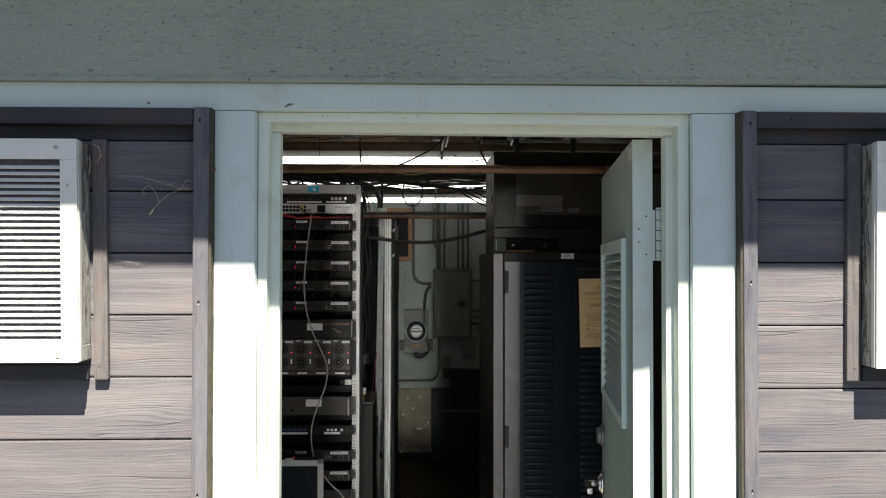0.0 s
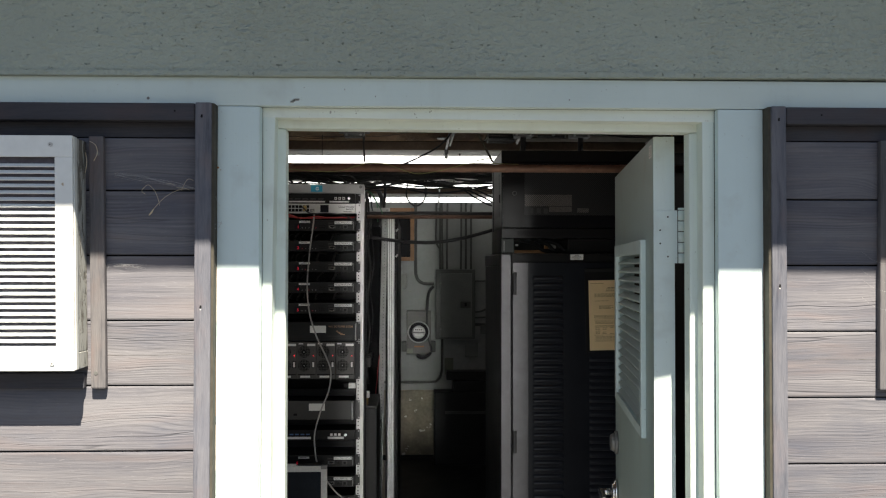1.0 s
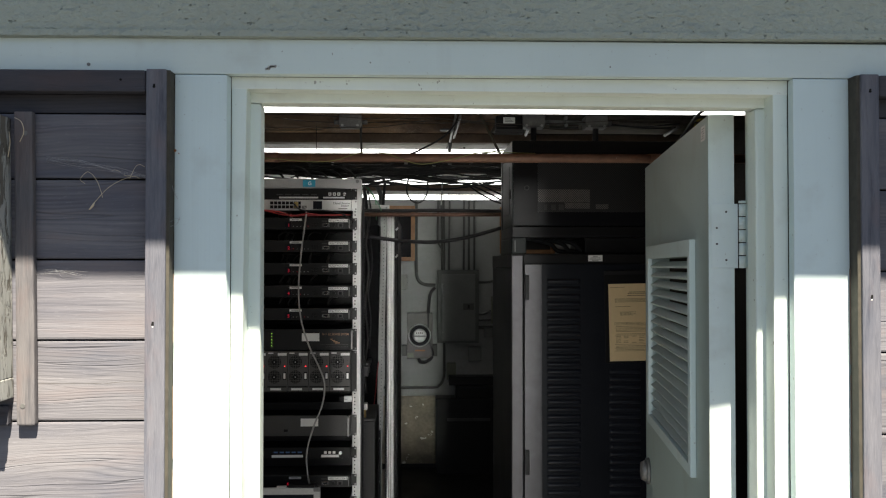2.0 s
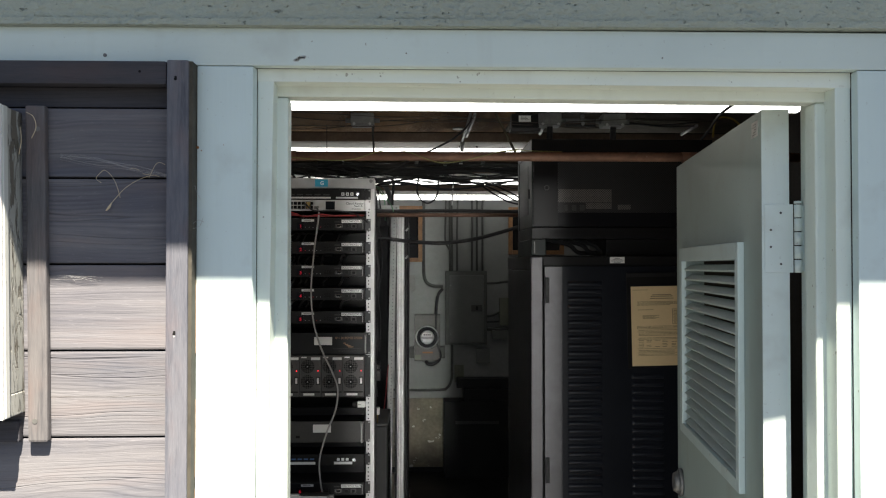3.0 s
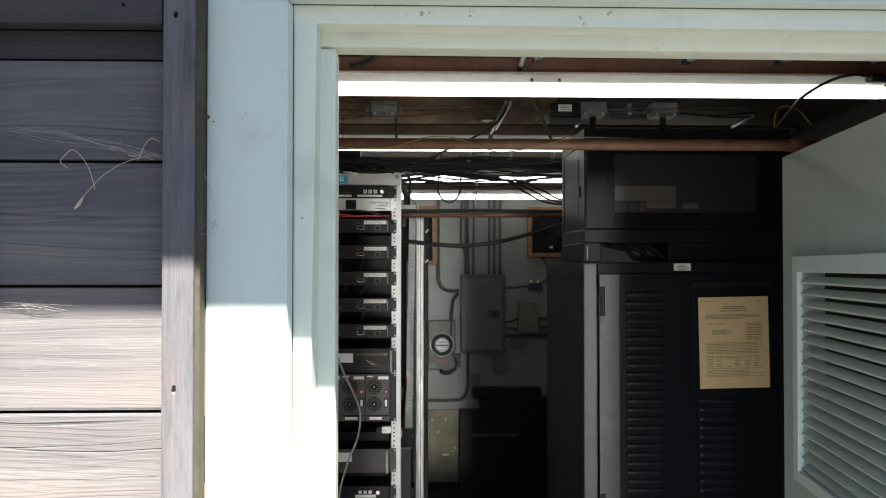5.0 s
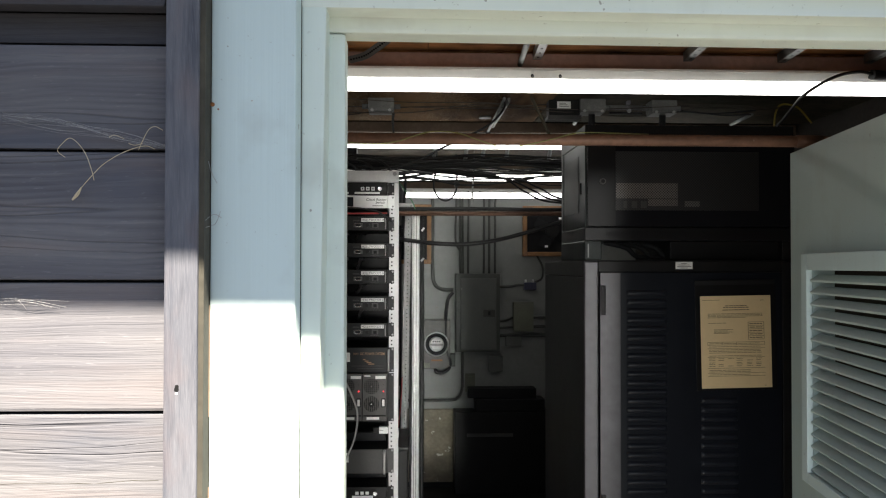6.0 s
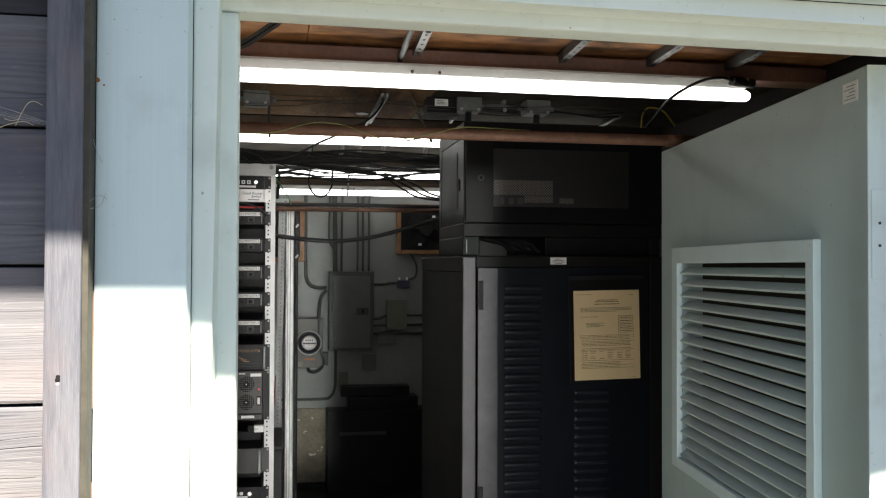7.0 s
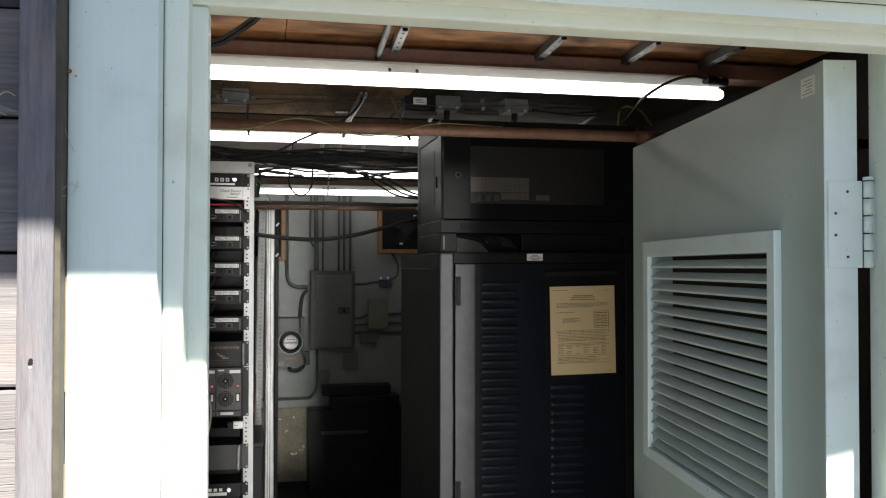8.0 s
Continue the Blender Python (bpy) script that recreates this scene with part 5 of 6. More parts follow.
def tall_cabinet():
    c = thing("tall_cabinet", ((CX0 + CX1) / 2, 2.2, FLOOR), "tall black steel cabinet with a louvred door, its lit side greyed", "cabinet")
    part("side_panel", boxed(CX0, CX0 + 0.012, CY0 + 0.014, CY1, FLOOR + 0.03, CZ1 - 0.052, 0.002), M["cabinet_black"], c)
    part("side_panel", boxed(CX1 - 0.012, CX1, CY0 + 0.014, CY1, FLOOR + 0.03, CZ1 - 0.052, 0.002), M["black"], c)
    part("side_rail", boxed(CX0 - 0.002, CX0 + 0.02, CY0 + 0.014, CY1, CZ1 - 0.050, CZ1 - 0.003, 0.002), M["cabinet_black"], c)
    part("top_panel", boxed(CX0, CX1, CY0, CY1, CZ1 - 0.003, CZ1, 0.001), M["black"], c)
    part("back_panel", boxed(CX0 + 0.013, CX1 - 0.013, CY1 - 0.01, CY1, FLOOR + 0.03, CZ1 - 0.004), M["black"], c)
    part("plinth", boxed(CX0, CX1, CY0 + 0.02, CY1, FLOOR, FLOOR + 0.0295, 0.002), M["black"], c)
    # Left post and door strip are greyed to stand for the beam on them
    part("front_post", boxed(CX0 - 0.001, CX0 + 0.042, CY0 - 0.004, CY0 + 0.0135, FLOOR + 0.03, CZ1 - 0.0035, 0.004), M["beam_lit_steel"], c, "front post, the beam's light put in its grey colour")
    part("front_post", boxed(CX1 - 0.042, CX1, CY0 - 0.004, CY0 + 0.0135, FLOOR + 0.03, CZ1 - 0.0035, 0.004), M["black"], c)
    part("front_header", boxed(CX0 + 0.0425, CX1 - 0.0425, CY0 - 0.002, CY0 + 0.0135, CZ1 - 0.036, CZ1 - 0.0035, 0.0015), M["black"], c)
    d = part("door", boxed(CX0 + 0.046, CX1 - 0.046, CY0 - 0.010, CY0 + 0.006, FLOOR + 0.04, CZ1 - 0.0365, 0.0015), M["black_gloss"], c, "glossy black louvred door")
    part("door_edge", boxed(CX0 + 0.0455, CX0 + 0.108, CY0 - 0.0128, CY0 - 0.0102, FLOOR + 0.04, CZ1 - 0.038, 0.001), M["beam_lit_steel"], d, "strip of the door, the beam's light put in its grey colour")
    for z0 in (1.679, 1.05, 0.35):
        part("hinge", boxed(CX0 + 0.047, CX0 + 0.062, CY0 - 0.019, CY0 - 0.0130, z0, z0 + 0.09, 0.003), M["black"], d)
    # pressed louvres, two columns
    def louvre(x0, x1, z):
        bm = bmesh.new()
        rows = []
        for a, out in ((0.0, 0.0), (0.12, 0.0048), (0.45, 0.0062), (0.75, 0.0042), (1.0, 0.0)):
            zz = z + 0.017 * a
            rows.append([bm.verts.new((x, CY0 - 0.0101 - o, zz)) for x, o in ((x0, 0), (x0 + 0.003, out * 0.75), (x0 + 0.010, out), (x1 - 0.010, out), (x1 - 0.003, out * 0.75), (x1, 0))])
        for r0, r1 in zip(rows, rows[1:]):
            for i in range(5):
                bm.faces.new((r0[i], r0[i + 1], r1[i + 1], r1[i])).smooth = True
        return bm
    for k in range(46):
        z = 1.738 - 0.0272 * k
        part("louvre", louvre(0.252, 0.374, z), M["louvre_gloss"], d)
        if z < 1.436:
            part("louvre", louvre(0.478, 0.592, z), M["louvre_gloss"], d)
    tag = part("nameplate", boxed(0.404, 0.456, CY0 - 0.0035, CY0 - 0.0021, 1.8185, 1.8405), M["label"], c, "small white printed label")
    for k in range(4):
        w = (0.018, 0.034, 0.042, 0.024)[k]
        part("print_line", boxed(0.430 - w / 2, 0.430 + w / 2, CY0 - 0.0041, CY0 - 0.0036, 1.8345 - 0.0045 * k, 1.8360 - 0.0045 * k), M["ink"], tag)
    return c


tall_cabinet()
# Permit sheet in a clear sleeve on the cabinet door
g = thing("permit_sheet", (0.585, 1.84, 1.46), "yellowed printed sheet in a dark plastic sleeve", "paper sheet")
Y = CY0 - 0.0185
part("sleeve", boxed(0.464, 0.712, Y + 0.001, Y + 0.003, 1.452, 1.786, 0.001), M["satin_black"], g, "dark plastic sleeve")
sheet = part("sheet", boxed(0.479, 0.695, Y - 0.0005, Y + 0.0005, 1.459, 1.738), M["paper"], g)
PRINT = random.Random(12)


def print_bar(x0, x1, z, h=0.0016):
    part("print_line", boxed(0.479 + x0, 0.479 + x1, Y - 0.0011, Y - 0.0007, 1.459 + z, 1.459 + z + h), M["faint_ink"], sheet)


def text_row(x0, x1, z, h=0.0015):
    """A line of small print, broken into words."""
    x = x0
    while x < x1 - 0.003:
        w = min(x1 - x, PRINT.uniform(0.005, 0.017))
        print_bar(x, x + w, z, h)
        x += w + PRINT.uniform(0.0012, 0.0024)


print_bar(0.006, 0.060, 0.266, 0.0012), print_bar(0.184, 0.196, 0.264, 0.0012)
for x0, x1, z in ((0.076, 0.142, 0.2475), (0.070, 0.148, 0.2425), (0.068, 0.150, 0.2350)):
    text_row(x0, x1, z, 0.0024)
for k in range(4):
    text_row(0.022, 0.190 - 0.05 * (k == 3), 0.2240 - 0.0038 * k)
text_row(0.024, 0.078, 0.1960)
for k in range(4):
    text_row(0.040, 0.098 - 0.012 * (k % 2), 0.1760 - 0.0036 * k)
for x in (0.145, 0.1935):
    print_bar(x, x + 0.0012, 0.146, 0.052)
for k in range(6):
    print_bar(0.145, 0.1945, 0.146 + 0.0104 * k, 0.0011)
    if k < 5:
        text_row(0.150, 0.189, 0.1505 + 0.0104 * k, 0.0026)
for z in (0.1385, 0.1300, 0.1195, 0.0930, 0.0600, 0.0450, 0.0360):
    print_bar(0.020, 0.196, z, 0.0010)
for x in (0.020, 0.064, 0.108, 0.152, 0.195):
    print_bar(x, x + 0.001, 0.1300, 0.0085)
for z in (0.1340, 0.1245, 0.1150, 0.1105, 0.1060, 0.0970):
    text_row(0.024, 0.185, z)
for z in (0.0885, 0.0830, 0.0760, 0.0715, 0.0660):
    for x in (0.024, 0.052, 0.082, 0.108, 0.140, 0.168):
        if PRINT.random() < 0.75:
            text_row(x, x + 0.018, z)
for z in (0.0535, 0.0490, 0.0400):
    text_row(0.024, 0.150, z)
print_bar(0.193, 0.199, 0.006, 0.0015)
strip(g, 0.466, 0.710, Y + 0.0008, 1.771, 1.785, M["charcoal"], "sleeve_edge", 0.0008)

g.rotation_euler = (0, radians(-1.1), 0)

# ---- small black cabinet on top ----
def small_cabinet():
    x0, x1, y0, y1, z0, z1 = 0.128, 0.775, 1.85, 2.27, 1.905, 2.258
    c = thing("wall_cabinet", (0.41, 2.05, CZ1), "small black network cabinet standing on feet", "cabinet")
    part("bottom_panel", boxed(x0, x1, y0 + 0.004, y1, z0, z0 + 0.040, 0.002), M["satin_black"], c)
    part("top_panel", boxed(x0, x1, y0 + 0.004, y1, z1 - 0.047, z1, 0.002), M["black"], c)
    part("side_frame", boxed(x0, x0 + 0.012, y0 + 0.005, y0 + 0.055, z0 + 0.0405, z1 - 0.0475, 0.001), M["green_black"], c)
    part("side_frame", boxed(x0, x0 + 0.012, y1 - 0.04, y1, z0 + 0.0405, z1 - 0.0475, 0.001), M["green_black"], c)
    side = part("side_panel", boxed(x0 + 0.002, x0 + 0.012, y0 + 0.056, y1 - 0.041, z0 + 0.0410, z1 - 0.048, 0.001), M["green_black"], c, "dark greenish gloss side panel")
    part("side_window", boxed(x0 + 0.0005, x0 + 0.0018, y0 + 0.11, y1 - 0.08, z0 + 0.09, z1 - 0.085, 0.0005), M["charcoal"], side)
    part("latch", boxed(x0 - 0.004, x0 + 0.0018, y0 + 0.066, y0 + 0.082, 2.050, 2.085, 0.001), M["black"], side)
    part("side_panel", boxed(x1 - 0.012, x1, y0 + 0.005, y1, z0 + 0.0405, z1 - 0.0475, 0.001), M["black"], c)
    part("back_panel", boxed(x0 + 0.013, x1 - 0.013, y1 - 0.006, y1, z0 + 0.0405, z1 - 0.0475), M["black"], c)
    d = part("door", boxed(x0 + 0.004, x1 - 0.002, y0 - 0.008, y0 + 0.004, z0 + 0.042, z1 - 0.050, 0.003), M["smoked_glass"], c, "glossy black door with a perforated window")
    part("perforated_panel", boxed(0.2195, 0.66, y0 - 0.0095, y0 - 0.0082, 1.997, 2.176), M["perforated_black"], d)
    part("lit_panel", boxed(0.2200, 0.409, y0 - 0.0102, y0 - 0.0096, 2.033, 2.079), M["perforated"], d, "pale perforated plate")
    part("lit_panel", boxed(0.318, 0.409, y0 - 0.0102, y0 - 0.0096, 2.010, 2.0310), M["perforated"], d, "pale perforated plate")
    for k, (a, w) in enumerate(((0.243, 0.010), (0.268, 0.016), (0.296, 0.018))):
        part("shelf_plug", boxed(a, a + w, y0 - 0.0112, y0 - 0.0097, 2.004, 2.024, 0.0004), M["gear_grey"], d)
    part("stile_frame", boxed(x0 + 0.005, 0.2190, y0 - 0.0088, y0 - 0.0081, z0 + 0.044, z1 - 0.052), M["satin_black"], d)
    part("badge", boxed(0.431, 0.477, y0 - 0.0105, y0 - 0.0096, 2.008, 2.025), M["perforated"], d)
    part("lock", disc(bmesh.new(), (0.179, y0 - 0.0081, 2.084), 0.009, depth=0.008, seg=20), M["gear_grey"], d, "dull metal lock")
    part("lock_core", disc(bmesh.new(), (0.179, y0 - 0.0162, 2.084), 0.006, depth=0.001, seg=12), M["dark_cavity"], d)
    bm = bmesh.new()
    for k in range(34):
        block(bm, 0.192 + 0.0078 * k, 0.1955 + 0.0078 * k, y0 + 0.0030, y0 + 0.0045, 1.915, 1.934)
    part("vent_strip", bm, M["dark_cavity"], c)
    bm = bmesh.new()
    for k in range(34):
        block(bm, 0.192 + 0.0078 * k, 0.1955 + 0.0078 * k, y0 + 0.0028, y0 + 0.0045, 2.228, 2.246)
    part("vent_strip", bm, M["dark_cavity"], c)
    part("base_rail", boxed(x0 - 0.001, x0 + 0.052, y0 + 0.010, y1, CZ1 + 0.0005, z0 - 0.0005, 0.003), M["green_black"], c)
    part("base_rail", boxed(x1 - 0.036, x1 - 0.002, y0 + 0.010, y1, CZ1 + 0.0005, z0 - 0.0005, 0.003), M["black"], c)
    part("base_clip", boxed(x0 + 0.009, x0 + 0.012, y0 + 0.006, y0 + 0.0095, CZ1 + 0.008, z0 - 0.010), M["zinc"], c)


small_cabinet()
CAB = random.Random(5)
# Added block that hides the bright wall where the gap is dark
single("dark_filler", boxed(0.40, 0.772, 1.89, 2.20, CZ1 + 0.0005, 1.9045, 0.003), M["black"], "black filler added to darken the gap between the cabinets", "spacer")
for k in range(3):
    x = 0.28 + 0.045 * k
    bm = sweep(bmesh.new(), [(x - 0.06, 2.0, 1.902), (x, 1.96, 1.885), (x + 0.03, 1.95, 1.858), (x + 0.09, 1.97, 1.856)], 0.008)
    single("tucked_cable", bm, M["cable"], "black cable squeezed between the two cabinets", "cable", "cables between cabinets")

# ---- lights ----
def light_row(y, z, x0, x1, joint):
    """A strip light: enamelled channel on a foot plate, a lamp holder at each end, one long lit tube."""
    f = thing("strip_light", ((x0 + x1) / 2, y, z), "long white fluorescent strip light with its tube lit", "strip light", "strip lights")
    bm = boxed(x0, x1 - 0.02, y - 0.037, y + 0.037, z + 0.0395, z + 0.0620, 0.0012)
    for v in bm.verts:
        if v.co.z < z + 0.045:
            v.co.y = y + (v.co.y - y) * 0.58
    part("channel", bm, M["enamel"], f)
    part("channel_foot", boxed(x0, x1 - 0.02, y - 0.040, y + 0.040, z + 0.0622, z + 0.070, 0.001), M["enamel"], f)
    for x in (x0 + 0.005, x1 - 0.040):
        part("lamp_holder", boxed(x, x + 0.018, y - 0.008, y + 0.008, z + 0.024, z + 0.0392, 0.002), M["label"], f)
    tube = rod(bmesh.new(), (x0 + 0.012, y, z + 0.019), (x1 - 0.012, y, z + 0.019), 0.019, 20)
    part("tube", tube, M["tube"], f, "glowing white tube")
    part("tube_cap", rod(bmesh.new(), (x1 - 0.0118, y, z + 0.019), (x1, y, z + 0.019), 0.019, 20, 0.013), M["tube"], f)
    bm = boxed(joint - 0.036, joint + 0.036, y - 0.0395, y - 0.0350, z + 0.0396, z + 0.0618, 0.0008)
    for v in bm.verts:
        v.co.y += 0.0152 * (z + 0.0620 - v.co.z) / 0.0225
    plate = part("joint_plate", bm, M["enamel"], f)
    for x in (joint - 0.043, joint + 0.043):
        part("screw", disc(bmesh.new(), (x, y - 0.0300, z + 0.0475), 0.0052, (0, -0.8, -0.6), 0.006, 8), M["gear_grey"], plate)
        part("screw_head", disc(bmesh.new(), (x, y - 0.0350, z + 0.0440), 0.0028, (0, -0.8, -0.6), 0.003, 6), M["zinc"], plate)


light_row(1.915, 2.366, -1.32, 1.115, 0.014)
light_row(3.30, 2.370, -1.32, 1.11, -0.01)
light_row(4.70, 2.354, -1.32, 1.11, 0.02)
light_row(5.98, 2.344, -1.32, 1.11, 0.10)
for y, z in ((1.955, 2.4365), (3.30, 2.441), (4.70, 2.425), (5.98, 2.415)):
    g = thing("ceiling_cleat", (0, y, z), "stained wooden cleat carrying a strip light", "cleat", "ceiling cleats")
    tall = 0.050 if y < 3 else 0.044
    # Rear boards and packing are coloured darker than the front ones
    part("board", boxed(-1.448, 1.398, y - 0.05, y + 0.05, z, z + tall, 0.003), M["cleat"] if y < 3 else M["rear_cleat"], g)
    part("packing", boxed(-1.448, 1.398, y - 0.02, y + 0.05, z + tall + 0.0002, 2.4995), M["plywood"] if y < 3 else M["dark_wall"], g, "packing strip added between board and ceiling")
single("arched_cable", sweep(bmesh.new(), [(1.04, 1.87, 2.425), (0.98, 1.86, 2.43), (0.90, 1.85, 2.41), (0.82, 1.88, 2.36), (0.79, 1.96, 2.30), (0.78, 2.1, 2.25)], 0.005), M["cable"], "black cord arching down from the strip light", "cable")
single("light_plug", rod(bmesh.new(), (1.03, 1.87, 2.424), (1.12, 1.90, 2.424), 0.016, 14), M["cable"], "black plug at the end of the strip light", "plug")

# ---- ceiling fittings ----
def strut(x, w, holes):
    """A slotted channel that follows the slight fall of the roof, running a little askew."""
    s = thing("ceiling_strut", (x, 1.5, 2.47), "slotted zinc strut channel under the ceiling", "strut", "ceiling struts")

    def askew(bm):
        for v in bm.verts:
            d = v.co.y - 1.9
            v.co.x += 0.0396 * d
            v.co.z -= 0.0248 * d
        return bm

    bm = bmesh.new()
    block(bm, x - w / 2, x + w / 2, 1.0, 1.903, 2.4660, 2.4690, 0.0005)
    block(bm, x - w / 2, x - w / 2 + 0.003, 1.0, 1.903, 2.4692, 2.4945)
    block(bm, x + w / 2 - 0.003, x + w / 2, 1.0, 1.903, 2.4692, 2.4945)
    part("channel", askew(bm), M["alu"] if x < 0.4 else M["dull_zinc"], s)
    for k in range(holes):
        part("slot", askew(boxed(x - 0.0035, x + 0.0035, 1.863 - 0.05 * k, 1.875 - 0.05 * k, 2.4652, 2.4662)), M["gear_grey"], s)
    for y in (1.10, 1.62):
        part("bolt", askew(disc(bmesh.new(), (x, y, 2.4658), 0.008, (0, 0, -1), 0.006, 6)), M["dark_cavity"], s)


for x in (-0.012, 0.460, 0.758, 1.035):
    strut(x, 0.026, 8)
single("ceiling_conduit", rod(bmesh.new(), (-0.106, 0.95, 2.478), (-0.0645, 1.903, 2.4515), 0.0088, 14), M["conduit"], "thin dark steel conduit ending below the ceiling", "conduit")
def strap(points, w, material, label):
    """A thin perforated steel band along a smooth line, its flat side forward."""
    line = bend(points, 6)
    g = thing("hanger_strap", line[-1], label, "strap", "hanger straps")
    bm = bmesh.new()
    rows = []
    for q in line:
        rows.append([bm.verts.new(q + Vector((dx, dy, dz))) for dx, dy, dz in ((-w * 0.35, 0, w * 0.5), (w * 0.35, 0, -w * 0.5), (w * 0.35, 0.0016, -w * 0.5), (-w * 0.35, 0.0016, w * 0.5))])
    for r0, r1 in zip(rows, rows[1:]):
        for i in range(4):
            bm.faces.new((r0[i], r0[(i + 1) % 4], r1[(i + 1) % 4], r1[i]))
    bm.faces.new(rows[0]), bm.faces.new(rows[-1][::-1])
    part("band", bm, material, g)
    for q in line[1:-1:1]:
        part("hole", disc(bmesh.new(), q + Vector((0, 0.0002, 0)), w * 0.16, depth=0.0006, seg=8), M["dark_cavity"], g)


strap([(-0.56, 1.36, 2.335), (-0.521, 1.355, 2.345), (-0.492, 1.35, 2.363), (-0.461, 1.345, 2.385), (-0.430, 1.34, 2.412), (-0.37, 1.33, 2.499)], 0.016, M["dull_zinc"], "perforated grey steel strap curling below the ceiling")
for x0, x1, y in ((-1.449, 0.158, 2.13), (0.162, 1.399, 2.13)):
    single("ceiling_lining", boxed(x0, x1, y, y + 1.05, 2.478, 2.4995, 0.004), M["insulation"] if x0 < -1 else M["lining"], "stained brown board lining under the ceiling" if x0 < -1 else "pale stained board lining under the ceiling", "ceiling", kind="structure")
for k, (x, y) in enumerate(((-0.514, 2.66), (0.308, 2.64), (0.592, 2.65))):
    j = thing("junction_box", (x, y, 2.43), "small grey metal junction box under the ceiling", "junction box", "ceiling junction boxes")
    part("box", boxed(x - 0.050, x + 0.050, y - 0.045, y + 0.05, 2.432, 2.4775, 0.003), M["dull_zinc"], j)
    part("cover", boxed(x - 0.048, x + 0.048, y - 0.05, y + 0.05, 2.4245, 2.4315, 0.003), M["dull_zinc"], j)
    for s in (-0.034, 0.034):
        part("screw", disc(bmesh.new(), (x + s, y - 0.0505, 2.428), 0.006, depth=0.004, seg=8), M["alu"], j)
    for s in (-1, 1):
        part("clamp", rod(bmesh.new(), (x + s * 0.051, y, 2.45), (x + s * 0.075, y, 2.45), 0.010, 12), M["zinc"], j)
    if k:
        part("drop_pipe", rod(bmesh.new(), (x + 0.004, y, 2.424), (x + 0.004, y + 0.02, 2.29), 0.013, 14), M["cable"], j)
single("ceiling_conduit", rod(bmesh.new(), (0.385, 2.64, 2.452), (0.518, 2.65, 2.452), 0.009, 12), M["zinc"], "short zinc conduit between two boxes", "conduit", "conduits between boxes")
single("ceiling_conduit", rod(bmesh.new(), (0.385, 2.655, 2.432), (0.518, 2.665, 2.432), 0.006, 12), M["gear_grey"], "thin dark conduit between two boxes", "conduit", "conduits between boxes")
g = thing("pipe_clamp", (0.458, 2.64, 2.47), "zinc clamp holding a conduit to the ceiling", "clamp")
part("bracket", boxed(0.4515, 0.4645, 2.628, 2.6585, 2.464, 2.4778, 0.001), M["zinc"], g)
part("ring", rod(bmesh.new(), (0.4525, 2.6455, 2.452), (0.4635, 2.6463, 2.452), 0.0125, 16), M["zinc"], g)
part("bolt", disc(bmesh.new(), (0.458, 2.634, 2.4365), 0.0075, depth=0.010, seg=12), M["alu"], g)
single("sloping_conduit", rod(bmesh.new(), (0.058, 2.545, 2.4775), (0.160, 2.62, 2.300), 0.0055, 10), M["lining"], "thin tan painted conduit sloping down from the ceiling", "conduit")
for a, b in (((0.321, 2.83, 2.4700), (0.342, 3.17, 2.4700)), ((1.044, 2.88, 2.4700), (1.056, 3.16, 2.4700))):
    single("brace_bar", rod(bmesh.new(), a, b, 0.0078, 8), M["zinc"], "short bright zinc bar along the ceiling", "bar", "ceiling bars")
bm = disc(bmesh.new(), (-0.073, 3.04, 2.4777), 0.027, (0, 0, -1), 0.007, 24)
single("ceiling_rose", bm, M["dull_zinc"], "small round grey cover plate on the ceiling", "cover plate")
for pts in (((0.642, 2.66, 2.452), (0.76, 2.72, 2.446), (0.88, 2.75, 2.452), (1.02, 2.78, 2.470)), ((0.642, 2.66, 2.440), (0.74, 2.70, 2.446), (0.86, 2.72, 2.438), (1.00, 2.78, 2.452))):
    single("ceiling_wire", sweep(bmesh.new(), list(pts), 0.0032), M["cable"], "thin black wire running on from a ceiling box", "wire", "ceiling wires")
g = thing("power_adapter", (0.205, 2.64, 2.40), "black power adapter with a white label", "power adapter")
part("case", boxed(0.140, 0.262, 2.62, 2.69, 2.415, 2.4775, 0.006), M["black"], g)
part("plate", boxed(0.136, 0.266, 2.612, 2.69, 2.400, 2.4145, 0.002), M["gear_grey"], g)
lab = part("nameplate", boxed(0.172, 0.225, 2.6175, 2.6195, 2.442, 2.469), M["label"], g, "white printed label")
for k in range(3):
    part("print_line", boxed(0.180, 0.218 - 0.006 * k, 2.6165, 2.6174, 2.449 + 0.006 * k, 2.451 + 0.006 * k), M["ink"], lab)
strap([(-0.466, 2.655, 2.4315), (-0.469, 2.654, 2.39), (-0.466, 2.653, 2.35), (-0.464, 2.652, 2.30)], 0.014, M["gear_grey"], "perforated steel strap hanging from a ceiling box")
g = thing("strut_hanger", (-0.02, 3.0, 2.40), "short zinc strut and rod hanging from the ceiling", "hanger")
part("channel", boxed(-0.030, -0.019, 2.55, 3.20, 2.452, 2.470, 0.002), M["dull_zinc"], g)
part("conduit", rod(bmesh.new(), (-0.047, 2.5, 2.456), (-0.043, 3.25, 2.440), 0.006, 12), M["dull_zinc"], g)
part("cap", rod(bmesh.new(), (-0.043, 3.22, 2.436), (-0.043, 3.27, 2.400), 0.011, 12), M["zinc"], g)
for x in (-0.262, -0.100, -0.012, 0.110, 0.33):
    single("hanger_rod", rod(bmesh.new(), (x, 3.68, 2.499), (x - 0.012, 3.75, 2.375), 0.010, 10), M["alu"], "short zinc hanger rod", "rod", "hanger rods")

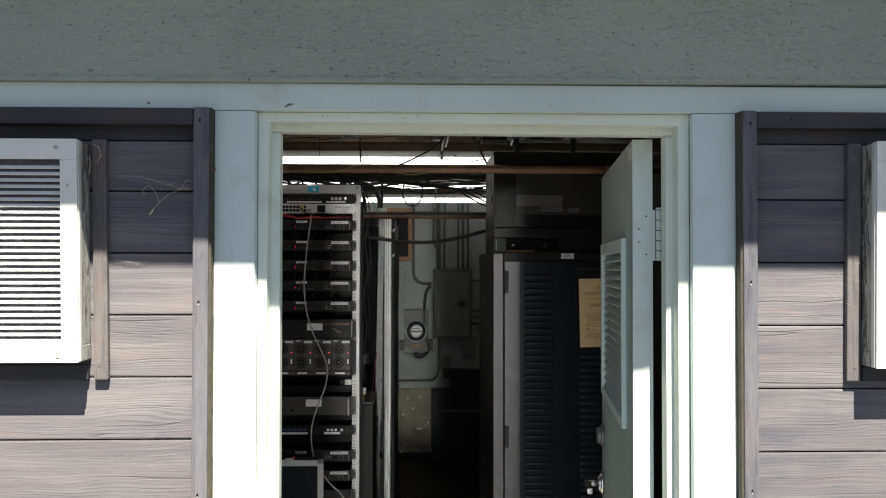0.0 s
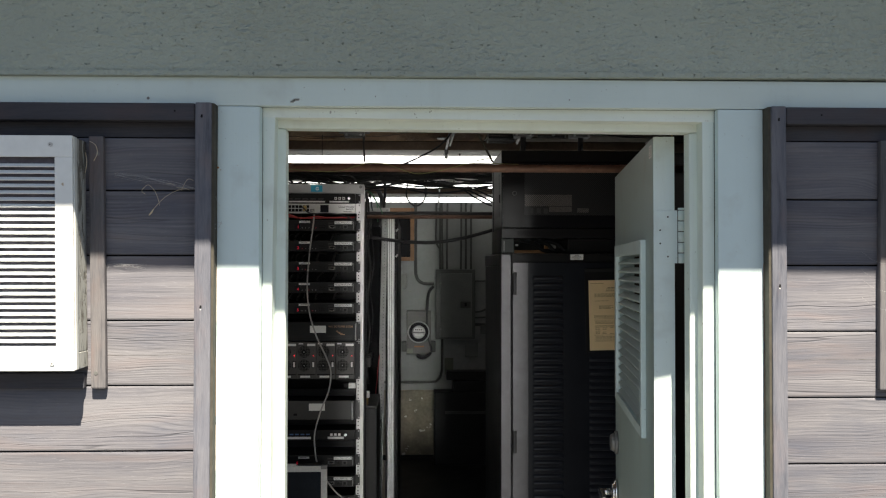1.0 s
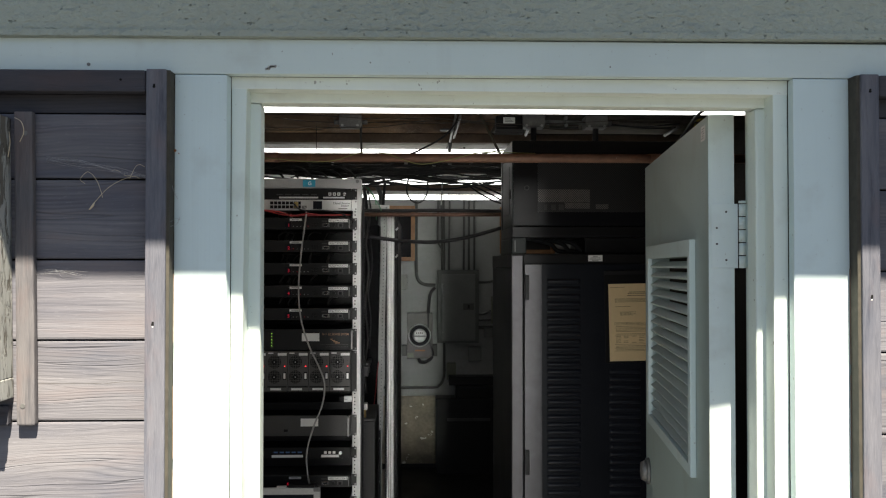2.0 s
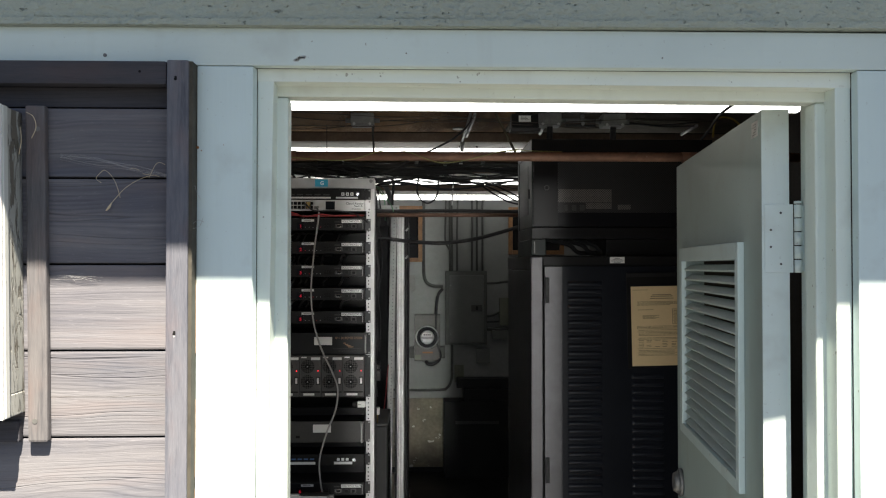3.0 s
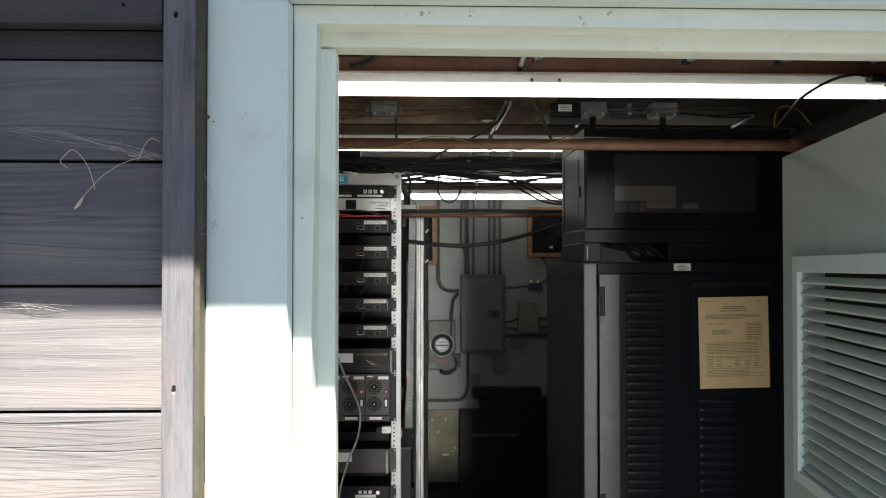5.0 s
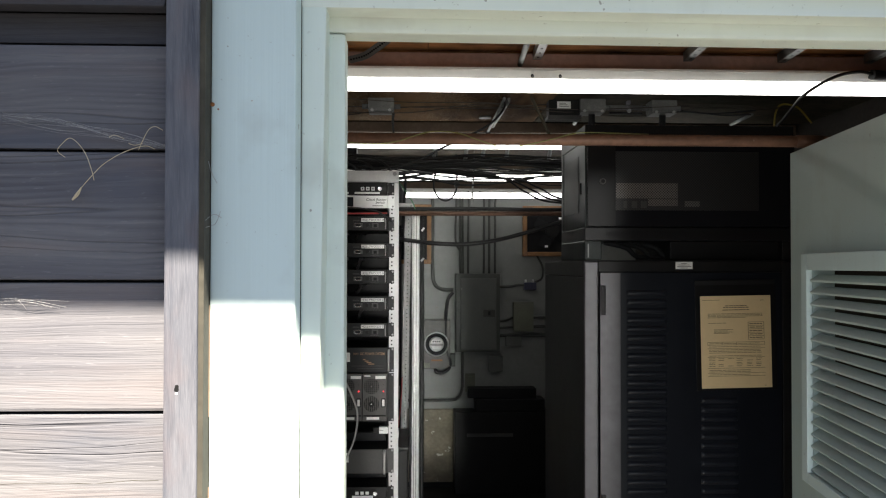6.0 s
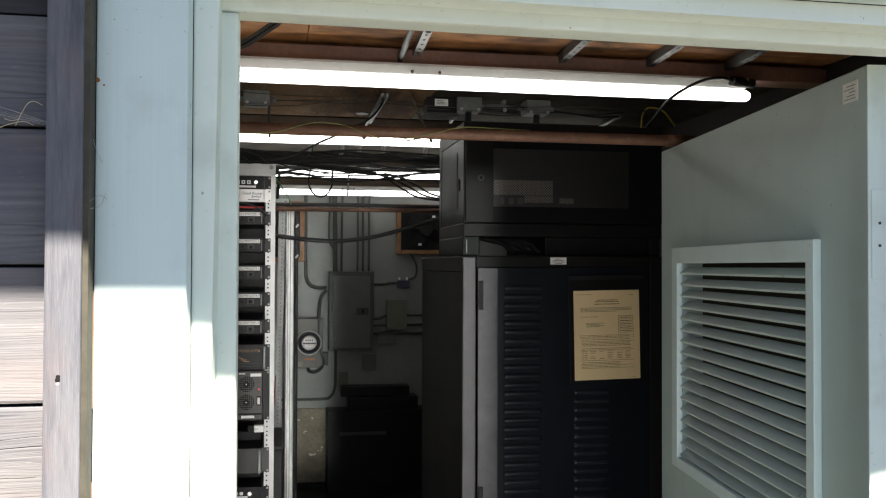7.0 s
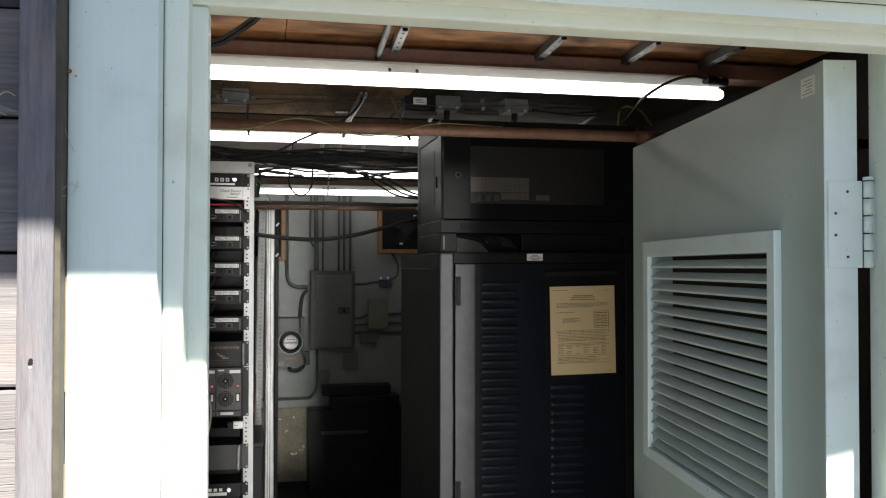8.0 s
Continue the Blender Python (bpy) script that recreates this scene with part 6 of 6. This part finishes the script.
# ---- pipes ----
g = thing("copper_pipe", (0, 1.015, 2.07), "dull copper pipe running across behind the door", "pipe", "copper pipes")
part("pipe", rod(bmesh.new(), (-1.448, 1.015, 2.0925), (1.398, 1.015, 2.0935), 0.0122, 20), M["copper"], g)
for x in (-0.62, 0.44):
    part("coupling", rod(bmesh.new(), (x - 0.028, 1.015, 2.0929), (x + 0.028, 1.015, 2.0929), 0.0137, 20), M["copper"], g)
g = thing("copper_pipe", (0, 3.26, 2.07), "thin dark copper pipe across the aisle", "pipe", "copper pipes")
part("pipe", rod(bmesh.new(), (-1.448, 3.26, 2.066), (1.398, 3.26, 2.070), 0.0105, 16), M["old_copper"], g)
for x in (-0.10, 0.16):
    part("clip", rod(bmesh.new(), (x, 3.26, 2.080), (x, 3.26, 2.096), 0.007, 10), M["cable"], g)
single("cable_along_pipe", sweep(bmesh.new(), [(-1.2, 3.24, 2.09), (-0.45, 3.235, 2.086), (-0.1, 3.235, 2.088), (0.2, 3.235, 2.085), (0.6, 3.24, 2.092), (1.2, 3.24, 2.09)], 0.009), M["cable"], "thick black cable lying along the pipe", "cable")
single("ground_wire", sweep(bmesh.new(), [(-0.85, 1.01, 2.108), (-0.62, 0.995, 2.088), (-0.50, 0.993, 2.079), (-0.44, 0.992, 2.083), (-0.40, 0.993, 2.096), (-0.36, 0.998, 2.106), (-0.31, 0.998, 2.103), (-0.27, 0.993, 2.089), (-0.22, 0.992, 2.074), (-0.17, 0.992, 2.078), (-0.11, 0.994, 2.092), (-0.07, 0.998, 2.103), (-0.03, 1.01, 2.108), (0.10, 1.03, 2.108)], 0.0012), M["yellow_cable"], "yellow-green wire twined round the copper pipe", "cable")
single("yellow_wire", sweep(bmesh.new(), [(1.04, 2.64, 2.38), (1.045, 2.64, 2.43), (1.06, 2.64, 2.462), (1.09, 2.64, 2.47), (1.14, 2.64, 2.455), (1.2, 2.66, 2.40)], 0.004), M["yellow"], "yellow wire looped near the ceiling", "cable")
for k, (z, y) in enumerate(((2.455, 2.60), (2.440, 2.63), (2.470, 2.70), (2.45, 2.74))):
    pts = [(-1.3 + 0.3 * i, y + 0.02 * CAB.uniform(-1, 1), z + 0.022 * CAB.uniform(-1, 1)) for i in range(9)]
    single("ceiling_wire", sweep(bmesh.new(), pts, 0.0018), M["brown_wire"], "thin dark wire strung under the ceiling", "cable", "ceiling wires")

# ---- overhead cables ----
for k in range(20):
    y = 2.88 + 0.021 * k
    z = 2.246 + 0.050 * CAB.random() + 0.10 * (y - 3.0)
    low = 0.036 if k % 5 == 1 else 0.0
    pts = []
    for i in range(9):
        x = -1.35 + 0.24 * i
        pts.append((x, y + 0.03 * CAB.uniform(-1, 1), z + 0.016 * CAB.uniform(-1, 1) - low * max(0.0, math.sin(0.9 * i + 0.5 * k))))
    single("overhead_cable", sweep(bmesh.new(), pts, 0.0022 + 0.0034 * CAB.random(), 8, 5), M["cable"], "black cable slung overhead between the racks", "cable", "overhead cables")
for k in range(3):
    x = 0.02 + 0.034 * k
    pts = [(x - 0.45, 3.15 + 0.02 * k, 2.262), (x - 0.2, 3.18 + 0.02 * k, 2.255 - 0.010 * (k % 3)), (x, 3.2 + 0.02 * k, 2.225 - 0.006 * (k % 2)), (x + 0.11, 3.25, 2.168 + 0.008 * (k % 3)), (x + 0.24, 3.3, 2.125 + 0.006 * k), (x + 0.6, 3.3, 2.11)]
    single("overhead_cable", sweep(bmesh.new(), pts, 0.0046, 8, 6), M["cable"], "black cable sloping down to the cabinet", "cable", "overhead cables")
for k in range(14):
    a = -0.75 + 0.085 * k + CAB.uniform(-0.05, 0.05)
    y = 3.36 + 0.05 * (k % 5)
    up = 0.0 if k % 4 == 0 else 0.034
    pts = [(a - 0.75, y, 2.285 + up + CAB.uniform(-0.02, 0.02)), (a - 0.42, y + 0.01, 2.262 + up + CAB.uniform(-0.025, 0.02)), (a - 0.18, y - 0.02, 2.252 + up + CAB.uniform(-0.03, 0.02)), (a + 0.05, y, 2.242 + up + CAB.uniform(-0.025, 0.03)), (a + 0.30, y + 0.02, 2.250 + up + CAB.uniform(-0.03, 0.03)), (a + 0.62, y, 2.262 + up + CAB.uniform(-0.03, 0.03))]
    single("overhead_cable", sweep(bmesh.new(), pts, CAB.choice((0.0024, 0.0035, 0.0055)), 8, 6), M["cable"], "black cable sagging under the overhead bundle", "cable", "overhead cables")
g = thing("junction_box", (-0.68, 2.95, 2.29), "black plastic box above the rack cables", "junction box", "ceiling junction boxes")
part("box", boxed(-0.738, -0.622, 2.90, 3.02, 2.270, 2.320, 0.004), M["black"], g)
part("hanger", rod(bmesh.new(), (-0.70, 2.96, 2.3205), (-0.70, 2.96, 2.4775), 0.0015, 8), M["cable"], g)
single("flexible_hose", sweep(bmesh.new(), [(-0.62, 4.55, 2.37), (-0.54, 4.55, 2.37), (-0.49, 4.55, 2.345), (-0.465, 4.55, 2.316), (-0.446, 4.55, 2.264), (-0.443, 4.55, 2.207), (-0.444, 4.55, 2.149), (-0.45, 4.55, 2.05)], 0.016, 12, 6), M["grey_hose"], "thick grey flexible hose bending down behind the rack", "hose")
g = thing("pull_switch", (-0.06, 3.9, 2.2), "pale thin pull rod hanging below the cables", "rod")
part("rod", rod(bmesh.new(), (-0.057, 3.9, 2.335), (-0.068, 3.9, 2.160), 0.0045, 8), M["bezel"], g)
part("hanger", rod(bmesh.new(), (-0.057, 3.9, 2.3352), (-0.055, 3.9, 2.499), 0.002, 6), M["zinc"], g)
single("cable_loop", sweep(bmesh.new(), [(-0.25, 3.9, 2.499), (-0.258, 3.9, 2.34), (-0.269, 3.9, 2.263), (-0.265, 3.9, 2.224), (-0.240, 3.9, 2.186), (-0.206, 3.9, 2.172), (-0.174, 3.9, 2.188), (-0.151, 3.9, 2.226), (-0.148, 3.9, 2.258), (-0.146, 3.9, 2.32), (-0.15, 3.9, 2.42)], 0.0048, 8, 8), M["cable"], "black cable hanging in a loop", "cable")
single("loop_plug", boxed(-0.160, -0.136, 3.888, 3.912, 2.246, 2.274, 0.003), M["gear_grey"], "small grey plug on the hanging loop", "plug")
single("drooping_cable", sweep(bmesh.new(), [(-0.9, 3.8, 2.03), (-0.55, 3.8, 1.98), (-0.355, 3.8, 1.953), (-0.248, 3.8, 1.943), (-0.109, 3.8, 1.940), (0.047, 3.8, 1.960), (0.205, 3.8, 2.000), (0.398, 3.8, 2.06), (0.7, 3.75, 2.15), (1.1, 3.6, 2.25), (1.2, 3.6, 2.40), (1.22, 3.6, 2.499)], 0.0105, 10, 8), M["cable"], "thick black cable drooping across the aisle", "cable")
single("rack_loom", sweep(bmesh.new(), [(-0.62, 4.5, 2.36), (-0.487, 4.5, 2.366), (-0.441, 4.5, 2.374), (-0.419, 4.5, 2.352), (-0.421, 4.5, 2.295), (-0.427, 4.5, 2.198), (-0.43, 4.5, 2.135), (-0.44, 4.5, 2.05)], 0.009, 10, 6), M["cable"], "black loom bending down behind the rack", "cable")
single("green_wire", sweep(bmesh.new(), [(-0.54, 4.52, 2.33), (-0.50, 4.50, 2.28), (-0.475, 4.48, 2.22), (-0.47, 4.47, 2.10)], 0.0035), M["green_cable"], "green wire bending down behind the rack", "cable")
for k in range(6):
    x = -0.80 + 0.06 * k
    pts = [(x - 0.25, 2.6, 2.21), (x - 0.08, 2.45, 2.205 + 0.012 * (k % 3)), (x + 0.02, 2.36, 2.18), (x + 0.04, 2.33, 2.10)]
    single("rack_cable", sweep(bmesh.new(), pts, 0.0045, 8, 6), M["cable"], "black cable dropping into the rack top", "cable", "cables into the rack")
single("wire_slope", sweep(bmesh.new(), [(-0.62, 2.46, 2.17), (-0.534, 2.4, 2.175), (-0.394, 2.4, 2.2), (-0.282, 2.4, 2.257), (-0.197, 2.4, 2.296), (-0.109, 2.4, 2.346), (-0.05, 2.5, 2.42), (-0.04, 2.6, 2.477)], 0.0042), M["cable"], "dark wire rising from the rack to the ceiling", "cable")
single("green_wire", sweep(bmesh.new(), [(0.10, 2.9, 2.34), (0.2, 2.7, 2.33), (0.33, 2.5, 2.26), (0.42, 2.45, 2.2)], 0.003), M["yellow_cable"], "thin yellow-green wire by the cabinet", "cable")

# ---- back wall ----
W = 6.22


def wall_box(name, x0, x1, z0, z1, deep, material, label, category, group=""):
    b = thing(name, ((x0 + x1) / 2, W, z0), label, category, group)
    part("body", boxed(x0, x1, W - deep, W - 0.0005, z0, z1, 0.004), material, b)
    return b


g = wall_box("breaker_panel", -0.028, 0.316, 1.162, 1.768, 0.10, M["conduit"], "grey steel breaker panel with a closed door", "breaker panel")
d = part("door", boxed(0.008, 0.287, W - 0.112, W - 0.1005, 1.180, 1.735, 0.004), M["box_grey"], g)
part("latch", boxed(0.185, 0.275, W - 0.118, W - 0.1122, 1.435, 1.490, 0.002), M["gear_grey"], d)
part("latch_slot", boxed(0.222, 0.240, W - 0.1195, W - 0.1182, 1.448, 1.478), M["dark_cavity"], d)
for z in (1.25, 1.65):
    part("screw", disc(bmesh.new(), (0.016, W - 0.112, z), 0.006, depth=0.003, seg=10), M["zinc"], d)
g = wall_box("electric_meter", -0.282, -0.069, 1.029, 1.409, 0.09, M["meter_box"], "grey meter box with a round glass meter", "electric meter")
m = part("meter_socket", rod(bmesh.new(), (-0.177, W - 0.0905, 1.224), (-0.177, W - 0.110, 1.224), 0.088, 36), M["dark_cavity"], g)
bm = bmesh.new()
sweep(bm, [(-0.177 + 0.090 * math.cos(a * 0.2618), W - 0.112, 1.224 + 0.090 * math.sin(a * 0.2618)) for a in range(25)], 0.0058, 8, 2)
part("meter_ring", bm, M["alu"], m, "bright aluminium ring")
part("register", rod(bmesh.new(), (-0.177, W - 0.1102, 1.224), (-0.177, W - 0.145, 1.224), 0.058, 32, 0.052), M["meter_face"], m)
part("dial", boxed(-0.217, -0.137, W - 0.149, W - 0.1452, 1.234, 1.262, 0.001), M["bezel"], m)
part("dial", boxed(-0.213, -0.141, W - 0.149, W - 0.1452, 1.192, 1.212, 0.001), M["bezel"], m)
part("disc_slot", boxed(-0.227, -0.127, W - 0.150, W - 0.1452, 1.2185, 1.2245), M["dark_cavity"], m)
for k in range(4):
    part("print_line", boxed(-0.207 + 0.016 * k, -0.197 + 0.016 * k, W - 0.1505, W - 0.1492, 1.242, 1.253), M["gear_grey"], m)
part("warning_label", boxed(-0.28, -0.225, W - 0.0925, W - 0.0905, 1.040, 1.080), M["olive_box"], g)
part("warning_strip", boxed(-0.215, -0.13, W - 0.0925, W - 0.0905, 1.092, 1.104), M["rust"], g)
wall_box("side_hub", -0.068, -0.029, 1.045, 1.145, 0.06, M["conduit"], "small grey conduit hub beside the meter", "junction box", "small wall boxes")
wall_box("side_hub", -0.325, -0.283, 1.05, 1.14, 0.06, M["conduit"], "small grey conduit hub beside the meter", "junction box", "small wall boxes")
g = wall_box("junction_box", 0.426, 0.574, 1.324, 1.544, 0.09, M["olive_box"], "olive-grey steel junction box on the wall", "junction box", "small wall boxes")
part("cover", boxed(0.422, 0.578, W - 0.094, W - 0.0905, 1.32, 1.548, 0.002), M["olive_box"], g)
for z in (1.335, 1.533):
    part("screw", disc(bmesh.new(), (0.50, W - 0.0942, z), 0.005, depth=0.002, seg=10), M["zinc"], g)
g = wall_box("junction_box", 0.363, 0.489, 1.204, 1.276, 0.07, M["box_grey"], "flat grey junction box on the wall", "junction box", "small wall boxes")
g = wall_box("junction_box", 0.234, 0.337, 1.010, 1.122, 0.06, M["box_grey"], "square grey junction box on the wall", "junction box", "small wall boxes")
part("cover", boxed(0.230, 0.341, W - 0.064, W - 0.0605, 1.006, 1.126, 0.003), M["box_grey"], g)
g = wall_box("light_switch", 0.051, 0.128, 0.845, 0.988, 0.03, M["olive_box"], "yellowish wall outlet plate", "outlet")
part("outlet", boxed(0.076, 0.103, W - 0.034, W - 0.0302, 0.87, 0.965, 0.004), M["olive_box"], g)
g = wall_box("blue_outlet", 0.511, 0.606, 1.642, 1.700, 0.06, M["blue_box"], "small blue outlet box with clamps", "outlet")
for x in (0.525, 0.583):
    part("clamp", rod(bmesh.new(), (x, W - 0.03, 1.7005), (x, W - 0.03, 1.722), 0.008, 10), M["label"], g)
g = wall_box("thermostat", -0.335, -0.283, 1.60, 1.735, 0.04, M["dust"], "small ribbed grey box on the wall", "wall box", "small wall boxes")
for k in range(6):
    part("rib", boxed(-0.2828, -0.274, W - 0.036, W - 0.002, 1.610 + 0.021 * k, 1.622 + 0.021 * k, 0.002), M["dust"], g)


def conduit(points, r, label="grey painted conduit on the wall"):
    single("wall_conduit", sweep(bmesh.new(), points, r, 10, 6), M["conduit"], label, "conduit", "wall conduits")


Q = W - 0.03
conduit([(-0.206, Q, 2.40), (-0.206, Q, 2.10), (-0.206, Q, 1.83), (-0.195, Q, 1.70), (-0.14, Q, 1.648), (-0.044, Q, 1.640)], 0.014)
conduit([(-0.018, Q, 2.40), (-0.026, Q, 2.1), (-0.02, Q, 2.0), (0.02, Q, 1.92), (0.03, Q, 1.769)], 0.0085)
conduit([(0.010, Q - 0.01, 2.44), (0.012, Q - 0.01, 2.1), (0.013, Q - 0.01, 1.769)], 0.010)
conduit([(0.045, Q, 2.44), (0.028, Q, 2.35), (0.030, Q, 2.1), (0.034, Q, 1.769)], 0.0085)
conduit([(0.078, Q, 2.44), (0.073, Q, 2.1), (0.072, Q, 1.769)], 0.0085)
conduit([(0.197, Q, 2.44), (0.197, Q, 2.1), (0.195, Q, 1.769)], 0.0085)
conduit([(0.245, Q, 2.44), (0.238, Q, 2.3), (0.238, Q, 2.1), (0.238, Q, 1.769)], 0.010)
conduit([(0.305, Q, 2.44), (0.285, Q, 2.32), (0.285, Q, 2.1), (0.284, Q, 1.769)], 0.009)
conduit([(0.316, Q, 1.665), (0.40, Q, 1.667), (0.46, Q, 1.678), (0.51, Q, 1.68)], 0.010)
conduit([(0.597, Q, 1.70), (0.655, Q, 1.735), (0.66, Q, 1.82), (0.62, Q, 1.90), (0.60, Q, 1.93)], 0.009)
for z, r in ((1.426, 0.011), (1.354, 0.011), (1.285, 0.014)):
    conduit([(0.575 if z > 1.3 else 0.316, Q, z), (0.75, Q, z + 0.002), (1.0, Q, z)], r)
conduit([(0.316, Q, 1.395), (0.37, Q, 1.40), (0.426, Q, 1.425)], 0.0085)
conduit([(0.316, Q, 1.345), (0.426, Q, 1.349)], 0.0085)
conduit([(0.03, Q, 1.161), (0.030, Q, 1.0), (0.026, Q, 0.87), (-0.01, Q, 0.80), (-0.10, Q, 0.782), (-0.6, Q, 0.784)], 0.011)
single("meter_cable", sweep(bmesh.new(), [(-0.05, Q - 0.04, 1.62), (-0.09, Q - 0.06, 1.56), (-0.105, Q - 0.05, 1.40), (-0.10, Q - 0.05, 1.2), (-0.07, Q - 0.05, 1.06), (-0.12, Q - 0.06, 1.005), (-0.17, Q - 0.06, 1.005), (-0.185, Q - 0.05, 1.03)], 0.013, 10, 6), M["cable"], "black cable looping round the meter box", "cable")


def framed_fan(x0, x1, z0, z1, label):
    """An exhaust fan opening framed in varnished wood."""
    f = thing("framed_fan", ((x0 + x1) / 2, W, z0), label, "exhaust fan", "framed wall fans")
    t = 0.034
    part("back_board", boxed(x0 + t, x1 - t, W - 0.012, W - 0.0005, z0 + t, z1 - t), M["dark_cavity"], f)
    for a, b, c, d in ((x0, x0 + t, z0, z1), (x1 - t, x1, z0, z1), (x0 + t, x1 - t, z0, z0 + t), (x0 + t, x1 - t, z1 - t, z1)):
        part("frame_rail", boxed(a, b, W - 0.05, W - 0.0005, c, d, 0.004), M["frame_wood"], f)
    cx, cz = (x0 + x1) / 2, (z0 + z1) / 2
    hub = part("hub", rod(bmesh.new(), (cx, W - 0.013, cz), (cx, W - 0.06, cz), 0.05, 20), M["black"], f)
    for k in range(4):
        bm = boxed(0.05, 0.15, -0.002, 0.002, -0.045, 0.045, 0.001)
        bmesh.ops.rotate(bm, cent=(0, 0, 0), matrix=Matrix.Rotation(radians(25), 3, "X"), verts=bm.verts)
        bmesh.ops.rotate(bm, cent=(0, 0, 0), matrix=Matrix.Rotation(radians(90 * k + 30), 3, "Y"), verts=bm.verts)
        bmesh.ops.translate(bm, vec=(cx, W - 0.035, cz), verts=bm.verts)
        part("blade", bm, M["dark_cavity"], f)
    for dx, dz in ((0.06, 0.10), (-0.05, -0.12), (0.02, 0.16)):
        part("tag", boxed(cx + dx - 0.012, cx + dx + 0.012, W - 0.064, W - 0.062, cz + dz - 0.008, cz + dz + 0.008), M["label"], f)


framed_fan(-0.68, -0.216, 1.843, 2.308, "exhaust fan opening framed in varnished wood")
framed_fan(0.501, 0.965, 1.905, 2.300, "exhaust fan opening framed in varnished wood")
# Dark bench below the panel
g = thing("dark_bench", (0.5, 5.8, FLOOR), "low black bench with a raised back, its body added for shade", "bench")
part("back_rail", boxed(0.063, 0.589, 6.05, 6.20, 0.8155, 0.889, 0.006), M["black"], g)
part("top", boxed(0.118, 0.645, 5.99, 6.19, 0.72, 0.8150, 0.006), M["black"], g)
# Black body added where the wall foot is shaded beyond the beam
part("body", boxed(-0.043, 1.05, 5.98, 6.19, FLOOR, 0.7195, 0.006), M["black"], g)
# Reflected streak, painted as a grey strip
part("edge_strip", boxed(0.05, 0.40, 5.974, 5.9795, 0.535, 0.560, 0.002), M["gear_grey"], g, "grey strip painted as the reflected streak on the front")

# Added black sheet; makes the far floor look unlit
bm = boxed(-0.40, 1.3, 3.3, 5.97, FLOOR + 0.0005, FLOOR + 0.008, 0.003)
block(bm, -0.40, -0.0435, 5.965, 6.188, FLOOR + 0.0006, FLOOR + 0.0079, 0.003)
single("floor_mat", bm, M["black"], "black sheet added to darken the aisle floor", "mat")

# ---- dry grass and web on the siding ----
STALK = random.Random(6)
bm = bmesh.new()
for pts in ([(-0.741, -0.006, 1.9285), (-0.746, -0.008, 1.934), (-0.741, -0.010, 1.942), (-0.735, -0.010, 1.9455), (-0.727, -0.011, 1.941), (-0.719, -0.012, 1.930), (-0.714, -0.012, 1.915), (-0.713, -0.008, 1.907)],
            [(-0.733, -0.006, 1.888), (-0.725, -0.008, 1.899), (-0.713, -0.010, 1.911), (-0.702, -0.011, 1.922), (-0.685, -0.010, 1.932), (-0.666, -0.009, 1.939), (-0.657, -0.006, 1.938)],
            [(-0.671, -0.008, 1.936), (-0.666, -0.009, 1.946), (-0.661, -0.009, 1.955), (-0.655, -0.008, 1.958), (-0.648, -0.006, 1.954)],
            [(-0.700, -0.005, 1.9475), (-0.693, -0.006, 1.949), (-0.686, -0.005, 1.947)],
            [(-0.681, -0.005, 1.941), (-0.674, -0.006, 1.940), (-0.668, -0.005, 1.943)]):
    sweep(bm, [Vector(q) + Vector((STALK.uniform(-1, 1), STALK.uniform(-0.5, 0.5), STALK.uniform(-1, 1))) * 0.0011 for q in pts], 0.00036, 6, 8)
for a in range(4):
    sweep(bm, [(-0.733, -0.006, 1.888), (-0.730 + 0.001 * a, -0.007 - 0.001 * (a % 2), 1.893), (-0.7245, -0.008, 1.8995)], 0.0007, 5, 4)
single("dry_grass", bm, M["grass"], "dry grass stalks caught on the siding", "grass")
bm = bmesh.new()
for pts in ([(-0.842, -0.02, 2.028), (-0.828, -0.03, 2.020), (-0.824, -0.03, 2.005), (-0.832, -0.025, 1.99)], [(-0.846, -0.03, 2.005), (-0.84, -0.04, 1.985), (-0.843, -0.04, 1.965)]):
    sweep(bm, pts, 0.0006, 6, 6)
single("dry_grass", bm, M["grass"], "dry grass fibres beside the vent", "grass")
WEB = random.Random(2)


def web(name_label, strands):
    bm = bmesh.new()
    for pts, r in strands:
        sweep(bm, pts, r, 4, 3)
    ob = single("spider_web", bm, M["web"], name_label, "web")
    ob["kind"] = "stuff"


some = []
for k in range(7):
    a = Vector((-0.815 + 0.03 * WEB.random(), -0.003, 1.788 + 0.008 * WEB.random()))
    b = Vector((-0.78 + 0.06 * WEB.random(), -0.002, 1.784 + 0.008 * WEB.random()))
    some.append(([a, (a + b) / 2 + Vector((0, -0.003, 0.002)), b], 0.00012))
for k in range(16):
    j = WEB.uniform(-1, 1)
    some.append(([(-0.80, -0.004, 1.965 + 0.006 * j), (-0.745, -0.009, 1.958 + 0.007 * WEB.uniform(-1, 1)), (-0.69, -0.010, 1.948 + 0.006 * WEB.uniform(-1, 1)), (-0.642, -0.004, 1.938 + 0.003 * j)], 0.00007))
web("dusty spider web strands on the siding", some)
web("thin spider web strands beside the vent", [([(0.66, 0.0, 1.73 + 0.018 * k), (0.68, -0.012, 1.712 + 0.018 * k), (0.715, -0.03, 1.70 + 0.018 * k)], 0.00008) for k in (0, 2, 3, 5)])
web("small dusty web in the batten corner", [(pts, 0.00025) for pts in ([(-0.6045, -0.012, 1.925), (-0.602, -0.012, 1.915), (-0.598, -0.004, 1.905)], [(-0.606, -0.02, 1.868), (-0.600, -0.008, 1.875), (-0.594, -0.002, 1.872)], [(-0.605, -0.02, 1.862), (-0.599, -0.006, 1.866), (-0.595, -0.002, 1.878)])])
